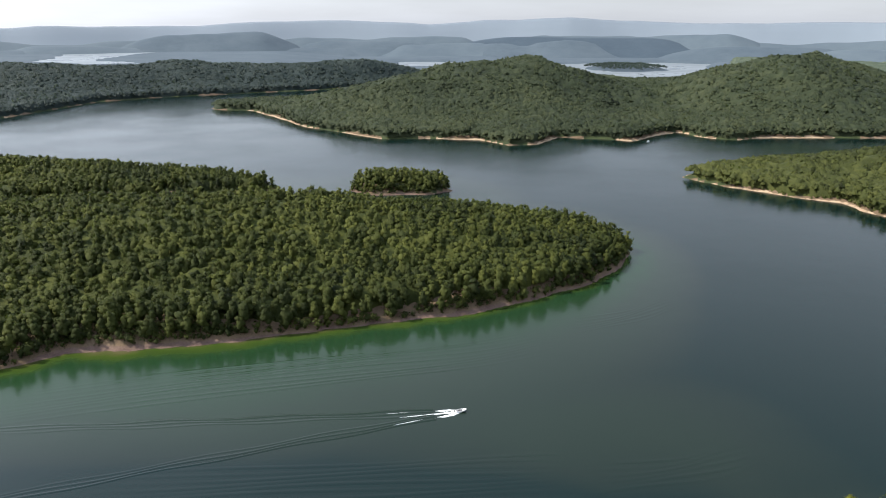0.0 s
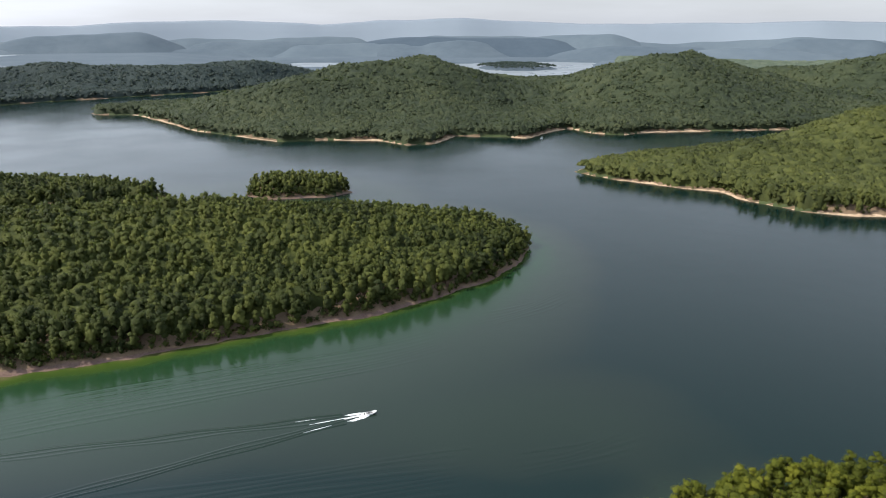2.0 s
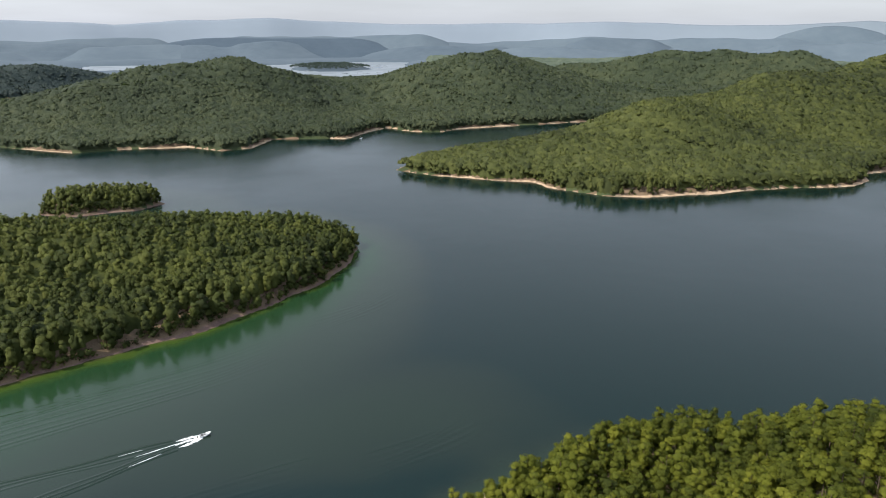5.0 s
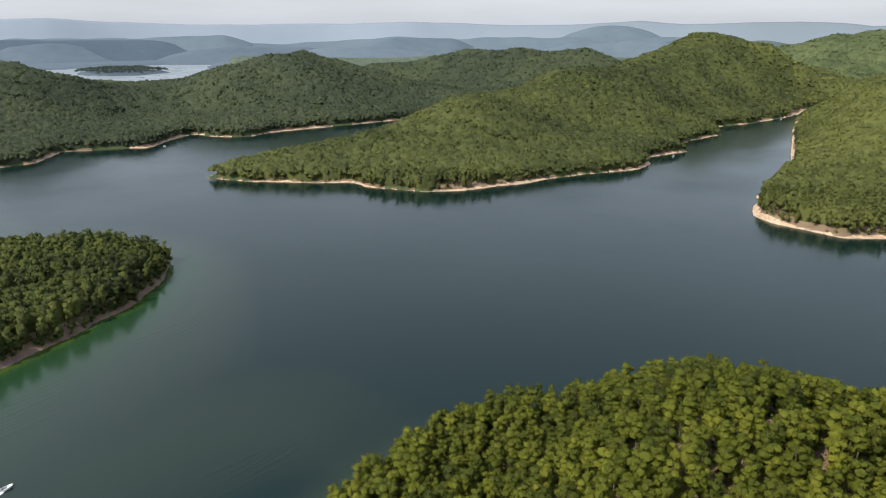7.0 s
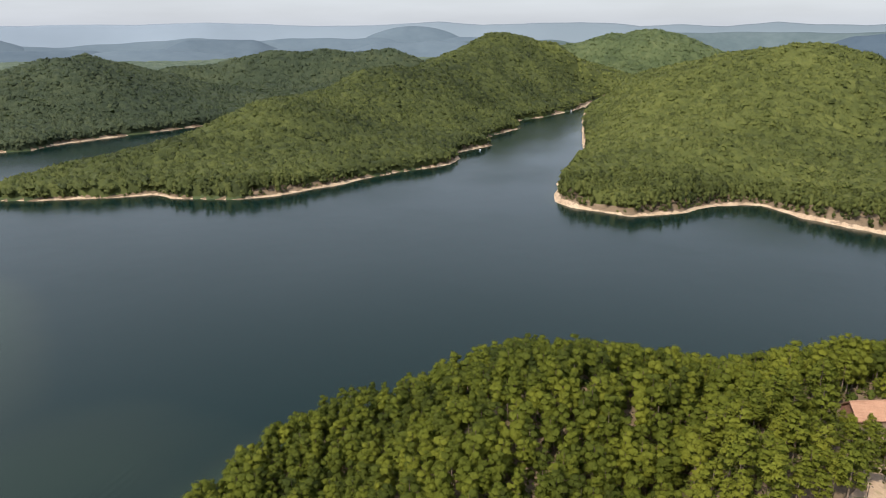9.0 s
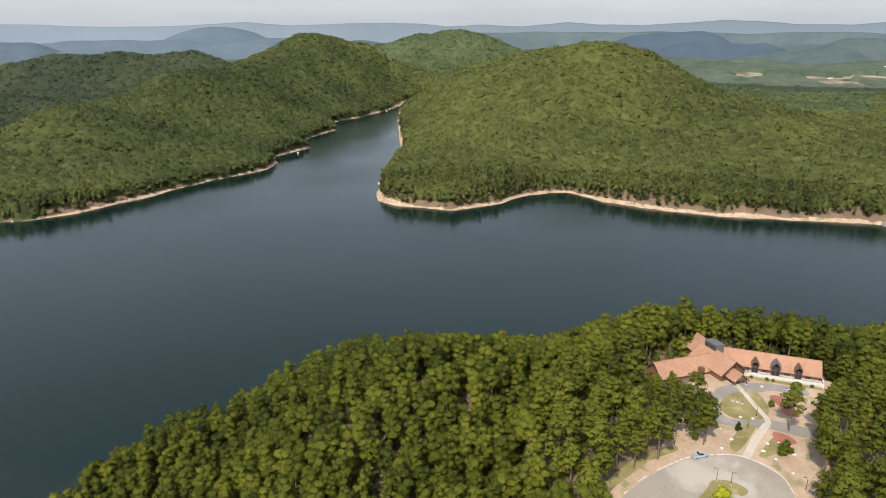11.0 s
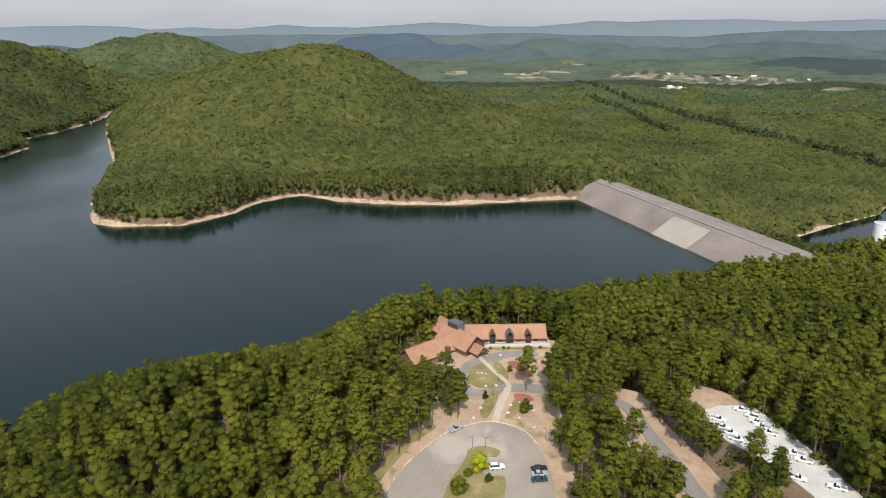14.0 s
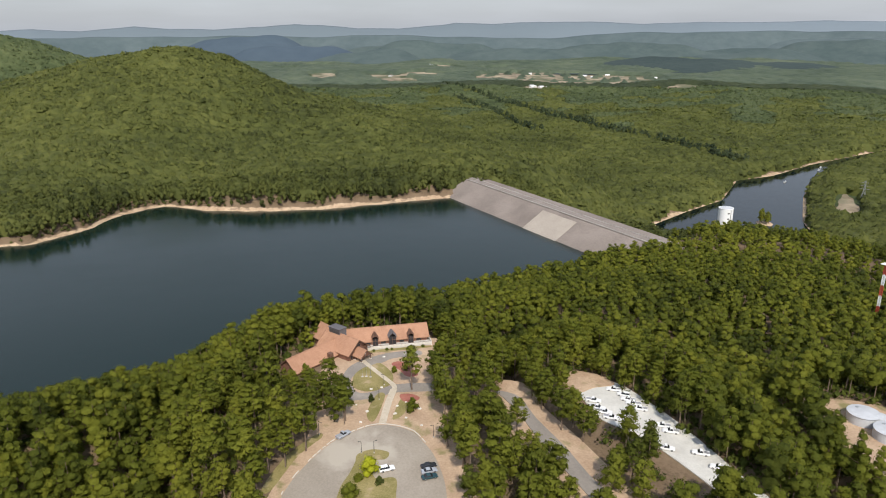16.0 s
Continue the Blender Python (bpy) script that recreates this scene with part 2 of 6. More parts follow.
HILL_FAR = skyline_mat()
# cloud shadow on the valley, painted as the colour of an added hill
HILL_SHADE = speckled("cloud_shadow_hill", (0.028, 0.044, 0.042), (0.046, 0.064, 0.058), 0.004, 0.03, relief=12.0)
# ridge colours hold the haze; HILL_DARK holds cloud shade as well
HILL_MIST = speckled("hazed_grey_green_ridges", (0.070, 0.096, 0.100), (0.102, 0.130, 0.132), 0.003, 0.016, relief=5.0)
HILL_MID = speckled("hazed_blue_grey_ridges", (0.090, 0.119, 0.142), (0.114, 0.145, 0.166), 0.002, 0.012, relief=4.0)
HILL_DARK = speckled("hazed_shaded_ridges", (0.052, 0.075, 0.098), (0.066, 0.092, 0.116), 0.002, 0.014, relief=4.0)
# also the colour of the far ground, with blue-grey haze mixed in
HILL_LOW = speckled("hazed_low_country", (0.072, 0.098, 0.120), (0.096, 0.124, 0.146), 0.003, 0.014, relief=4.0)
HILL_WOOD = speckled("hazed_blue_green_ridges", (0.054, 0.078, 0.076), (0.086, 0.112, 0.104), 0.004, 0.018, relief=6.0)

# ---- the lie of the land ----
def seg_dist(x, y, a, b):
    """Distance to the segment a-b, and the share of the way along it."""
    ax, ay, bx, by = a[0], a[1], b[0], b[1]
    dx, dy = bx - ax, by - ay
    t = np.clip(((x - ax) * dx + (y - ay) * dy) / (dx * dx + dy * dy + 1e-9), 0, 1)
    return np.hypot(x - ax - t * dx, y - ay - t * dy), t


def inside_dist(x, y, poly):
    """Signed distance to a closed outline, positive inside."""
    d = np.full(np.shape(x), 1e9)
    odd = np.zeros(np.shape(x), bool)
    for a, b in zip(poly, poly[1:] + poly[:1]):
        d = np.minimum(d, seg_dist(x, y, a, b)[0])
        if a[1] != b[1]:
            cross = (a[1] > y) != (b[1] > y)
            odd ^= cross & (x < (b[0] - a[0]) * (y - a[1]) / (b[1] - a[1]) + a[0])
    return np.where(odd, d, -d)


_rng = np.random.default_rng(7)
_WAVES = [(_rng.uniform(0, 6.28), _rng.uniform(0, 6.28), _rng.uniform(0, 6.28)) for _ in range(14)]


def rough(x, y, size):
    """Smooth irregular field of about -1 to 1 with features of the given size."""
    v = 0
    for k, (a, p, q) in enumerate(_WAVES):
        s = size * (0.55 + 0.11 * k)
        v = v + np.sin((x * np.cos(a) + y * np.sin(a)) * 6.28 / s + p + 0.8 * np.sin((x * np.sin(a) - y * np.cos(a)) * 4.1 / s + q))
    return v / 5.0


def step(a, b, v):
    t = np.clip((v - a) / (b - a), 0, 1)
    return t * t * (3 - 2 * t)


# each land: outline, rise from its shore (height, run), ridges (x, y, z, x, y, z, half width)
LAKE = [(-1600, 100), (-700, -300), (300, -600), (520, -315), (640, -245), (770, -180), (1000, -120), (1700, 300), (1900, 760), (1500, 1250), (1200, 2000), (800, 2420), (350, 2500), (60, 2700), (-100, 2900), (-1500, 2600), (-2000, 1600)]
FAR_WATER_EAST = [(560, 3650), (470, 3200), (600, 2750), (700, 2480), (860, 2440), (1000, 2800), (1300, 3500), (1450, 3850), (1100, 3780)]
FAR_WATER_WEST = [(-1683, 2960), (-1409, 2829), (-1240, 2870), (-1264, 2961), (-1450, 3008), (-1546, 3265), (-1593, 3707), (-1585, 4104), (-2069, 4016), (-1811, 3379)]
WEST_WATER_Z = 45.0        # far west lake raised and drawn nearer to fit the camera's view
FAR_WATER_MID = [(-230, 3430), (60, 3400), (80, 3900), (-240, 3880)]
LANDS = {
    "peninsula": ([(-1400, 150), (-700, 240), (-420, 300), (-258, 364), (-228, 381), (-191, 387), (-159, 393), (-119, 403), (-82, 415), (-31, 432), (26, 448), (68, 469), (117, 504), (144, 537), (165, 580), (160, 612), (120, 655), (30, 690), (-120, 705), (-400, 690), (-700, 650), (-1200, 600), (-1700, 500)],
                  9, 14, [(-500, 520, 48, -140, 590, 41, 120), (-140, 590, 41, 60, 600, 25, 95)]),
    "spit": ([(-199, 826), (-260, 795), (-420, 755), (-800, 720), (-1300, 700), (-1400, 900), (-900, 1000), (-500, 930), (-260, 865)],
             8, 14, [(-700, 850, 44, -420, 840, 26, 90)]),
    "island": ([(-112, 815), (-80, 797), (-20, 797), (10, 820), (-10, 850), (-70, 862), (-110, 845)], 13, 20, []),
    "far_island": ([(640, 3330), (720, 3060), (850, 3040), (1010, 3160), (960, 3420), (800, 3500)], 10, 40, []),
    "round_hills": ([(-366, 1526), (-269, 1368), (-169, 1279), (-101, 1213), (-32, 1227), (65, 1206), (109, 1147), (158, 1160), (203, 1238), (274, 1219), (327, 1194), (385, 1258), (439, 1298), (460, 1239), (507, 1207), (586, 1232), (678, 1230), (900, 1225), (1150, 1150), (1500, 1100), (2100, 1500), (2300, 2000), (1500, 2450), (1000, 2380), (700, 2420), (300, 2250), (0, 2050), (-220, 1850), (-420, 1780), (-560, 1700), (-532, 1660), (-440, 1640)],
                    12, 30, [(188, 1640, 102, 120, 1560, 92, 165), (188, 1640, 102, 20, 1590, 86, 150), (20, 1590, 84, -77, 1545, 74, 140), (-77, 1545, 74, -175, 1530, 46, 130), (-175, 1530, 46, -330, 1700, 18, 120), (188, 1640, 100, 516, 1620, 46, 150), (516, 1620, 46, 640, 1610, 84, 150), (640, 1610, 84, 760, 1580, 106, 160), (760, 1580, 108, 880, 1690, 106, 220), (880, 1690, 106, 1010, 1640, 68, 130), (1010, 1640, 68, 1140, 1560, 34, 120), (1352, 2043, 66, 1508, 1930, 76, 120), (1508, 1930, 76, 1607, 1849, 98, 120), (1607, 1849, 98, 1720, 1745, 106, 130), (1720, 1745, 106, 1809, 1652, 92, 120), (1809, 1652, 92, 1868, 1585, 98, 110), (1868, 1585, 98, 1940, 1500, 74, 110)]),
    "west_shore": ([(-1500, 1250), (-1150, 1330), (-944, 1497), (-889, 1843), (-756, 1963), (-597, 2063), (-403, 2174), (-200, 2300), (-20, 2440), (60, 2700), (-100, 3000), (-700, 3050), (-1500, 2900), (-2600, 2700), (-2600, 1200)],
                   12, 40, [(-1500, 1900, 78, -1206, 2020, 76, 200), (-1206, 2020, 76, -834, 2230, 72, 150), (-834, 2230, 72, -304, 2420, 72, 140), (-304, 2420, 72, -78, 2480, 44, 110)]),
    "long_ridge": ([(313, 896), (352, 838), (409, 786), (448, 757), (452, 722), (489, 652), (531, 631), (625, 616), (719, 605), (812, 577), (850, 590), (892, 630), (981, 620), (1020, 660), (1092, 682), (1183, 681), (1220, 720), (1298, 745), (1363, 731), (1561, 735), (1800, 800), (2600, 560), (3150, 640), (3250, 1200), (2700, 1550), (1900, 1300), (1300, 1150), (1000, 1120), (800, 1060), (600, 1010), (440, 960), (340, 925)],
                   10, 25, [(400, 890, 10, 548, 880, 26, 70), (548, 880, 26, 788, 900, 66, 110), (788, 900, 66, 1115, 960, 94, 150), (1115, 960, 94, 1480, 1020, 122, 170), (1480, 1020, 120, 1701, 1051, 166, 170), (1701, 1051, 166, 1850, 1000, 122, 130), (1850, 1000, 122, 2150, 1050, 84, 170), (2592, 1301, 120, 2665, 1144, 138, 200), (2665, 1144, 138, 2712, 1027, 150, 200), (2712, 1027, 150, 2753, 911, 138, 190), (2753, 911, 138, 2801, 750, 84, 190)]),
    "dam_hill": ([(1561, 715), (1420, 660), (1180, 545), (1010, 464), (800, 400), (728, 368), (691, 346), (679, 322), (681, 257), (732, 216), (782, 195), (809, 159), (781, 107), (759, 40), (755, -33), (772, -112), (780, -170), (790, -230), (900, -330), (1200, -300), (1900, -100), (2400, 300), (2500, 800), (1900, 790)],
                 12, 25, [(1330, 227, 122, 1475, 330, 118, 230), (1475, 330, 118, 1650, 520, 100, 220), (1330, 227, 122, 1234, 380, 98, 200), (1234, 380, 94, 960, 400, 40, 150), (1330, 227, 120, 1352, 140, 110, 130), (1352, 140, 108, 1285, 87, 86, 125), (1285, 87, 92, 1275, 15, 62, 130), (1275, 15, 62, 1150, -90, 40, 130), (1150, -90, 40, 960, -200, 28, 120), (1475, 330, 116, 2000, 420, 90, 260), (960, -200, 30, 800, -215, 20, 60), (1000, 250, 48, 1150, 230, 88, 130)]),
    "lodge_hill": ([(-500, -500), (-200, -60), (-40, 60), (38, 165), (84, 214), (130, 227), (192, 227), (260, 208), (330, 186), (350, 114), (384, 46), (410, -10), (425, -60), (456, -105), (472, -148), (476, -190), (508, -225), (534, -264), (558, -330), (620, -480), (690, -700), (500, -1100), (-200, -1200)],
                   14, 22, [(60, 40, 38, 85, 105, 14, 70), (85, 105, 14, 190, 103, 43, 62), (190, 105, 45, 240, 95, 50, 62), (215, 120, 52, 258, 168, 45, 37), (240, 95, 50, 268, 88, 44, 60), (120, 0, 57, 300, -20, 56, 95), (275, -8, 60, 324, 34, 56, 50), (324, 34, 50, 330, 72, 34, 45), (300, -20, 56, 345, -90, 46, 80), (200, -120, 55, 400, -190, 27, 105), (400, -190, 27, 460, -270, 12, 85), (200, -250, 53, 420, -340, 16, 120)]),
}
RIVER_LINE = [(745, -430), (800, -430), (860, -520), (912, -610), (1030, -712), (1052, -796), (1126, -930), (1225, -1177), (1480, -1750), (1440, -1790), (1195, -1200), (1148, -1085), (1112, -1010), (1058, -905), (985, -815), (900, -738), (782, -646), (743, -626), (700, -590)]
RIVER_Z, VALLEY_Z = -60.0, -53.0
BANK = {"peninsula": 1.5, "spit": 1.4, "island": 1.2, "dam_hill": 3.8, "long_ridge": 2.4, "round_hills": 2.6, "west_shore": 0.9, "lodge_hill": 5.0}   # width of the bare bank
CLEARED = []     # (x, y, half length, half width, turn): open ground in the woods


def land_height(x, y):
    """Ground height, the inside distance from the nearest shore, and whether it lies below the dam."""
    x, y = np.asarray(x, float), np.asarray(y, float)
    r = np.hypot(x, y)
    az = np.degrees(np.arctan2(x, y))
    wob = 5 * rough(x, y, 90) + 2.5 * rough(y, x, 33)
    below = step(78, 92, az) * step(400, 700, r)
    s0 = -inside_dist(x, y, LAKE) + wob
    for hole in (FAR_WATER_EAST, FAR_WATER_MID):
        s0 = np.minimum(s0, -inside_dist(x, y, hole) + 4 * wob)
    up = 7 + 5 * rough(x, y, 900) + 10 * step(2600, 4600, r)
    west = step(-6, -14, az) * step(2350, 2600, r)
    up = up * (1 - west) + (WEST_WATER_Z + 3) * west
    low = VALLEY_Z + 64 * step(1300, 4000, r) + 9 * rough(x, y, 700) * step(900, 1500, r)
    base = up * (1 - below) + low * below
    h = np.where(s0 > 0, np.where(below > 0.5, base * step(0, 60, s0), np.minimum(s0 * 0.12, 1.5) + (base - 1.5) * (1 - np.exp(-s0 / 60))), np.maximum(s0 * 0.3, -12))
    s = s0
    for name, (outline, rise, run, ridges) in LANDS.items():
        box = [min(p[0] for p in outline), max(p[0] for p in outline), min(p[1] for p in outline), max(p[1] for p in outline)]
        near = (x > box[0] - 140) & (x < box[1] + 140) & (y > box[2] - 140) & (y < box[3] + 140)
        if not near.any():
            continue
        xs, ys = x[near], y[near]
        si = inside_dist(xs, ys, outline) + wob[near] * (0.5 if name != "far_island" else 3)
        top = np.zeros(xs.shape)
        for (x1, y1, z1, x2, y2, z2, w) in ridges:
            d, t = seg_dist(xs, ys, (x1, y1), (x2, y2))
            top = np.maximum(top, (z1 + (z2 - z1) * t) * np.exp(-(d / w) ** 2 * 0.8)) * 0.5 + 0.5 * np.sqrt(top ** 2 + ((z1 + (z2 - z1) * t) * np.exp(-(d / w) ** 2 * 0.8)) ** 2 * 0.35)
        inner = np.maximum(si, 0)
        bank = np.minimum(inner * 0.22, 1.4)
        hi = bank + (1 - np.exp(-inner / run)) * rise * (1 + 0.25 * rough(xs, ys, 140)) + step(8, 110, inner) * np.maximum(top - rise, 0) * (1 + 0.05 * rough(xs, ys, 160))
        if name == "lodge_hill":
            edge = step(0, 200, np.hypot(xs - 250, ys + 30) - 420)
            hi = hi * (1 - edge) + edge * np.minimum(hi, VALLEY_Z + 2) * below[near] + edge * hi * (1 - below[near])
        hi = np.where(si > 0, hi, np.where((below[near] > 0.02) & (s0[near] > 0), 4 + si * 0.6 if name == "dam_hill" else -99, np.maximum(si * 0.22, -12)))
        better = np.where(below[near] > 0.5, si > 0, hi > h[near])
        hh, ss = h[near], s[near]
        keep = (hi > hh) | (better & (hh < -20) & (si > 0))
        h[near] = np.where(keep, hi, hh)
        s[near] = np.maximum(ss, np.where(si > 0, si * 6.0 / (BANK.get(name, 6.0) * np.clip(0.75 + 1.2 * rough(xs, ys, 110), 0.55 if name in ("dam_hill", "peninsula") else 0.14, 2)), si))
    # the yard, drive and car parks on the hill are graded flat
    g = step(1.35, 0.85, np.hypot((x - 222) / 72, (y + 15) / 55))
    h = h * (1 - g) + 59.0 * g
    g = step(1.5, 0.9, np.hypot((x - 195) / 62, (y + 108) / 34))
    h = h * (1 - g) + 55.0 * g
    g = step(1.5, 0.9, np.hypot((x - 178) / 30, (y + 186) / 24))
    h = h * (1 - g) + 57.0 * g
    lake = inside_dist(x, y, FAR_WATER_WEST) + 2 * wob
    h = np.where(lake > 0, WEST_WATER_Z - 4, h)
    riv = inside_dist(x, y, RIVER_LINE)
    h = np.where((riv > -25) & (h < 0), np.where(riv > 0, RIVER_Z - 3, RIVER_Z + (-riv) * 0.28 - 0.4), h)
    s = np.where(h < -20, np.maximum(-riv * 1.7 * np.clip(1 + 0.8 * rough(x, y, 110), 0.35, 2.5), -20), s)
    return h, s, below


def mesh_of(name, verts, faces, mats, slots=None, tint=None, depth=None, smooth=False, normals=None):
    """A mesh from arrays; faces are all triangles or all quads."""
    me = bpy.data.meshes.new(name)
    verts, faces = np.asarray(verts, np.float32), np.asarray(faces, np.int32)
    n, k = faces.shape
    me.vertices.add(len(verts))
    me.vertices.foreach_set("co", verts.ravel())
    me.loops.add(n * k)
    me.loops.foreach_set("vertex_index", faces.ravel())
    me.polygons.add(n)
    me.polygons.foreach_set("loop_start", np.arange(0, n * k, k, dtype=np.int32))
    for m in mats:
        me.materials.append(m)
    if slots is not None:
        me.polygons.foreach_set("material_index", np.asarray(slots, np.int32))
    if smooth:
        me.polygons.foreach_set("use_smooth", np.ones(n, bool))
    for key, val in (("tint", tint), ("depth", depth)):
        if val is not None:
            at = me.attributes.new(key, "FLOAT", "POINT")
            at.data.foreach_set("value", np.asarray(val, np.float32))
    me.update(calc_edges=True)
    me.validate()
    if normals is not None:
        at = me.attributes.new("custom_normal", "FLOAT_VECTOR", "POINT")
        at.data.foreach_set("vector", np.asarray(normals, np.float32).ravel())
    return me


# ---- ground sheet and water ----
FIELDS = [(2740, -1060, 380, 250, -127), (3700, -90, 60, 70, 0), (2440, -378, 45, 25, 30), (2900, -1680, 90, 60, 0), (3480, -700, 70, 60, 0)]
_f = random.Random(12)
for _ in range(16):
    _a, _r = radians(_f.uniform(82, 124)), _f.uniform(2500, 3900)
    FIELDS.append((_r * math.sin(_a), _r * math.cos(_a), _f.uniform(30, 90), _f.uniform(60, 130), _f.uniform(0, 180)))
   # open ground in the valley
AZ = np.radians(np.concatenate([np.arange(-36, 140, 0.5), np.arange(140, 324, 4.0)]))
RAD = [12.0]
while RAD[-1] < 4930:
    RAD.append(RAD[-1] + max(4.0, RAD[-1] * (0.0100 if RAD[-1] < 1380 else 0.019)))
RAD = np.array(RAD)
gx, gy = np.outer(RAD, np.sin(AZ)), np.outer(RAD, np.cos(AZ))
gh, gs, gb = land_height(gx.ravel(), gy.ravel())
gh, gs, gb = gh.reshape(gx.shape), gs.reshape(gx.shape), gb.reshape(gx.shape)
NR, NA = gx.shape
ii, jj = np.meshgrid(np.arange(NR - 1), np.arange(NA), indexing="ij")
jn = (jj + 1) % NA
quads = np.stack([ii * NA + jj, ii * NA + jn, (ii + 1) * NA + jn, (ii + 1) * NA + jj], -1).reshape(-1, 4)[:, ::-1]
qc = lambda f: f.ravel()[quads].mean(1)
qs, qx, qy, qb = qc(gs), qc(gx), qc(gy), qc(gb)
qr = np.hypot(qx, qy)
field = np.zeros(len(qx), bool)
for fx, fy, fa, fb, turn in FIELDS:
    c, sn = math.cos(radians(turn)), math.sin(radians(turn))
    u, w = (qx - fx) * c + (qy - fy) * sn, -(qx - fx) * sn + (qy - fy) * c
    field |= np.hypot(u / fa, w / fb) < 1 + 0.25 * rough(qx, qy, 200)
# slot 3: far ground with the haze in its colour
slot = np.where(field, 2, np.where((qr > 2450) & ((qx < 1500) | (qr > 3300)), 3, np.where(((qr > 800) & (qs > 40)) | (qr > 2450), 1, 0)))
brown = ((gx < 175) & (np.hypot(gx, gy) < 1000) & (gy > 250) & (gx < gy * 0.33)).astype(float)
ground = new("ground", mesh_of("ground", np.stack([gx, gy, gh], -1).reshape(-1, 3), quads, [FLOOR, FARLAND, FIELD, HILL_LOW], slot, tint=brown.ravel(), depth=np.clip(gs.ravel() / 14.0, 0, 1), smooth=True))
tagged(ground, "wooded hills and shores round a reservoir", "ground", kind="structure")

wet = (gh.ravel()[quads].min(1) < 1.0) & (qb < 0.5) | (gh.ravel()[quads].min(1) < 1.0) & (inside_dist(qx, qy, LAKE) > -30)
used, inv = np.unique(quads[wet], return_inverse=True)
wv = np.stack([gx.ravel()[used], gy.ravel()[used], np.zeros(len(used))], -1)


def shelf(x, y):
    """How far from the shore the water deepens."""
    return 14 + 330 * step(330, -130, x) * step(1050, 560, y) * step(225, 330, y)


def set_depth(ob):
    """Gives wave crests the colour of the water round them."""
    c = np.zeros(len(ob.data.vertices) * 3, np.float32)
    ob.data.vertices.foreach_get("co", c)
    x, y = c.reshape(-1, 3)[:, 0].astype(float), c.reshape(-1, 3)[:, 1].astype(float)
    a = ob.data.attributes.new("depth", "FLOAT", "POINT")
    a.data.foreach_set("value", np.clip(-land_height(x, y)[1] / shelf(x, y), 0, 1).astype(np.float32))


wd = np.maximum(np.clip(-gs.ravel()[used] / shelf(wv[:, 0], wv[:, 1]), 0, 1), 0.5 * step(680, 800, np.hypot(wv[:, 0], wv[:, 1])))     # far shores fall off steeply
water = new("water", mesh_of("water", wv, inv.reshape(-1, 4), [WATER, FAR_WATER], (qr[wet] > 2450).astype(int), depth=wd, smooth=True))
tagged(water, "dark green-blue lake with a calm rippled surface", "lake", kind="structure")


def prism(outline, z):
    bm = bmesh.new()
    bm.faces.new([bm.verts.new((x, y, z)) for x, y in outline])
    bmesh.ops.triangulate(bm, faces=bm.faces[:])
    return bm


def part(name, bm, material, parent=None, label="", smooth=False):
    """Links a bmesh as one mesh object under a thing or a part."""
    me = bpy.data.meshes.new(name)
    bmesh.ops.recalc_face_normals(bm, faces=bm.faces[:])
    bm.to_mesh(me)
    bm.free()
    me.materials.append(material)
    if smooth:
        me.polygons.foreach_set("use_smooth", [True] * len(me.polygons))
    ob = new(name, me)
    ob.parent = parent
    if label:
        tagged(ob, label)
    return ob


FAR_WATER_WEST_WIDE = [(-1740, 2920), (-1430, 2780), (-1190, 2810), (-1200, 2990), (-1400, 3060), (-1490, 3300), (-1450, 4250), (-2250, 4250), (-2000, 3400)]
bm = bmesh.new()
bm.faces.new([bm.verts.new((x, y, RIVER_Z)) for x, y in RIVER_LINE])
bmesh.ops.triangulate(bm, faces=bm.faces[:])
bmesh.ops.subdivide_edges(bm, edges=bm.edges[:], cuts=3, use_grid_fill=True)
river = part("river", bm, RIVER)
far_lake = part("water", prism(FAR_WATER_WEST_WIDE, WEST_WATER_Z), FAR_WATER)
_at = far_lake.data.attributes.new("depth", "FLOAT", "POINT")
_at.data.foreach_set("value", [1.0] * len(far_lake.data.vertices))
tagged(far_lake, "distant arm of the lake with the sky's reflection painted pale", "lake", kind="structure")
at = river.data.attributes.new("depth", "FLOAT", "POINT")
at.data.foreach_set("value", [1.0] * len(river.data.vertices))
tagged(river, "dark slow river in the valley below the dam", "river", kind="structure")

# ---- trees ----
trng = np.random.default_rng(11)


def ico(n):
    bm = bmesh.new()
    bmesh.ops.create_icosphere(bm, subdivisions=n, radius=1.0)
    v = np.array([x.co[:] for x in bm.verts])
    f = np.array([[x.index for x in p.verts] for p in bm.faces])
    bm.free()
    return v, f


ICO1 = ico(1)


def leaf_soup(g, centre, radii, count, size, inner=0.74):
    """Small three-cornered leaf sprays scattered through the outer shell of an ellipsoid, mostly facing outwards."""
    d = g.normal(size=(count, 3))
    d[:, 2] += 0.25
    d /= np.linalg.norm(d, axis=1)[:, None]
    c = centre + d * radii * g.uniform(inner, 1.2, (count, 1))
    n = d + g.normal(size=(count, 3)) * 0.50 + (0, 0, 0.30)
    n /= np.linalg.norm(n, axis=1)[:, None]
    a = np.cross(n, g.normal(size=(count, 3)))
    a /= np.linalg.norm(a, axis=1)[:, None] + 1e-9
    b = np.cross(n, a)
    s = size * g.uniform(0.55, 1.45, (count, 1))
    v = np.stack([c + a * s * 1.15, c - a * s * 0.6 + b * s * 0.72, c - a * s * 0.5 - b * s * 0.78], 1).reshape(-1, 3)
    return v, np.arange(count * 3).reshape(-1, 3)


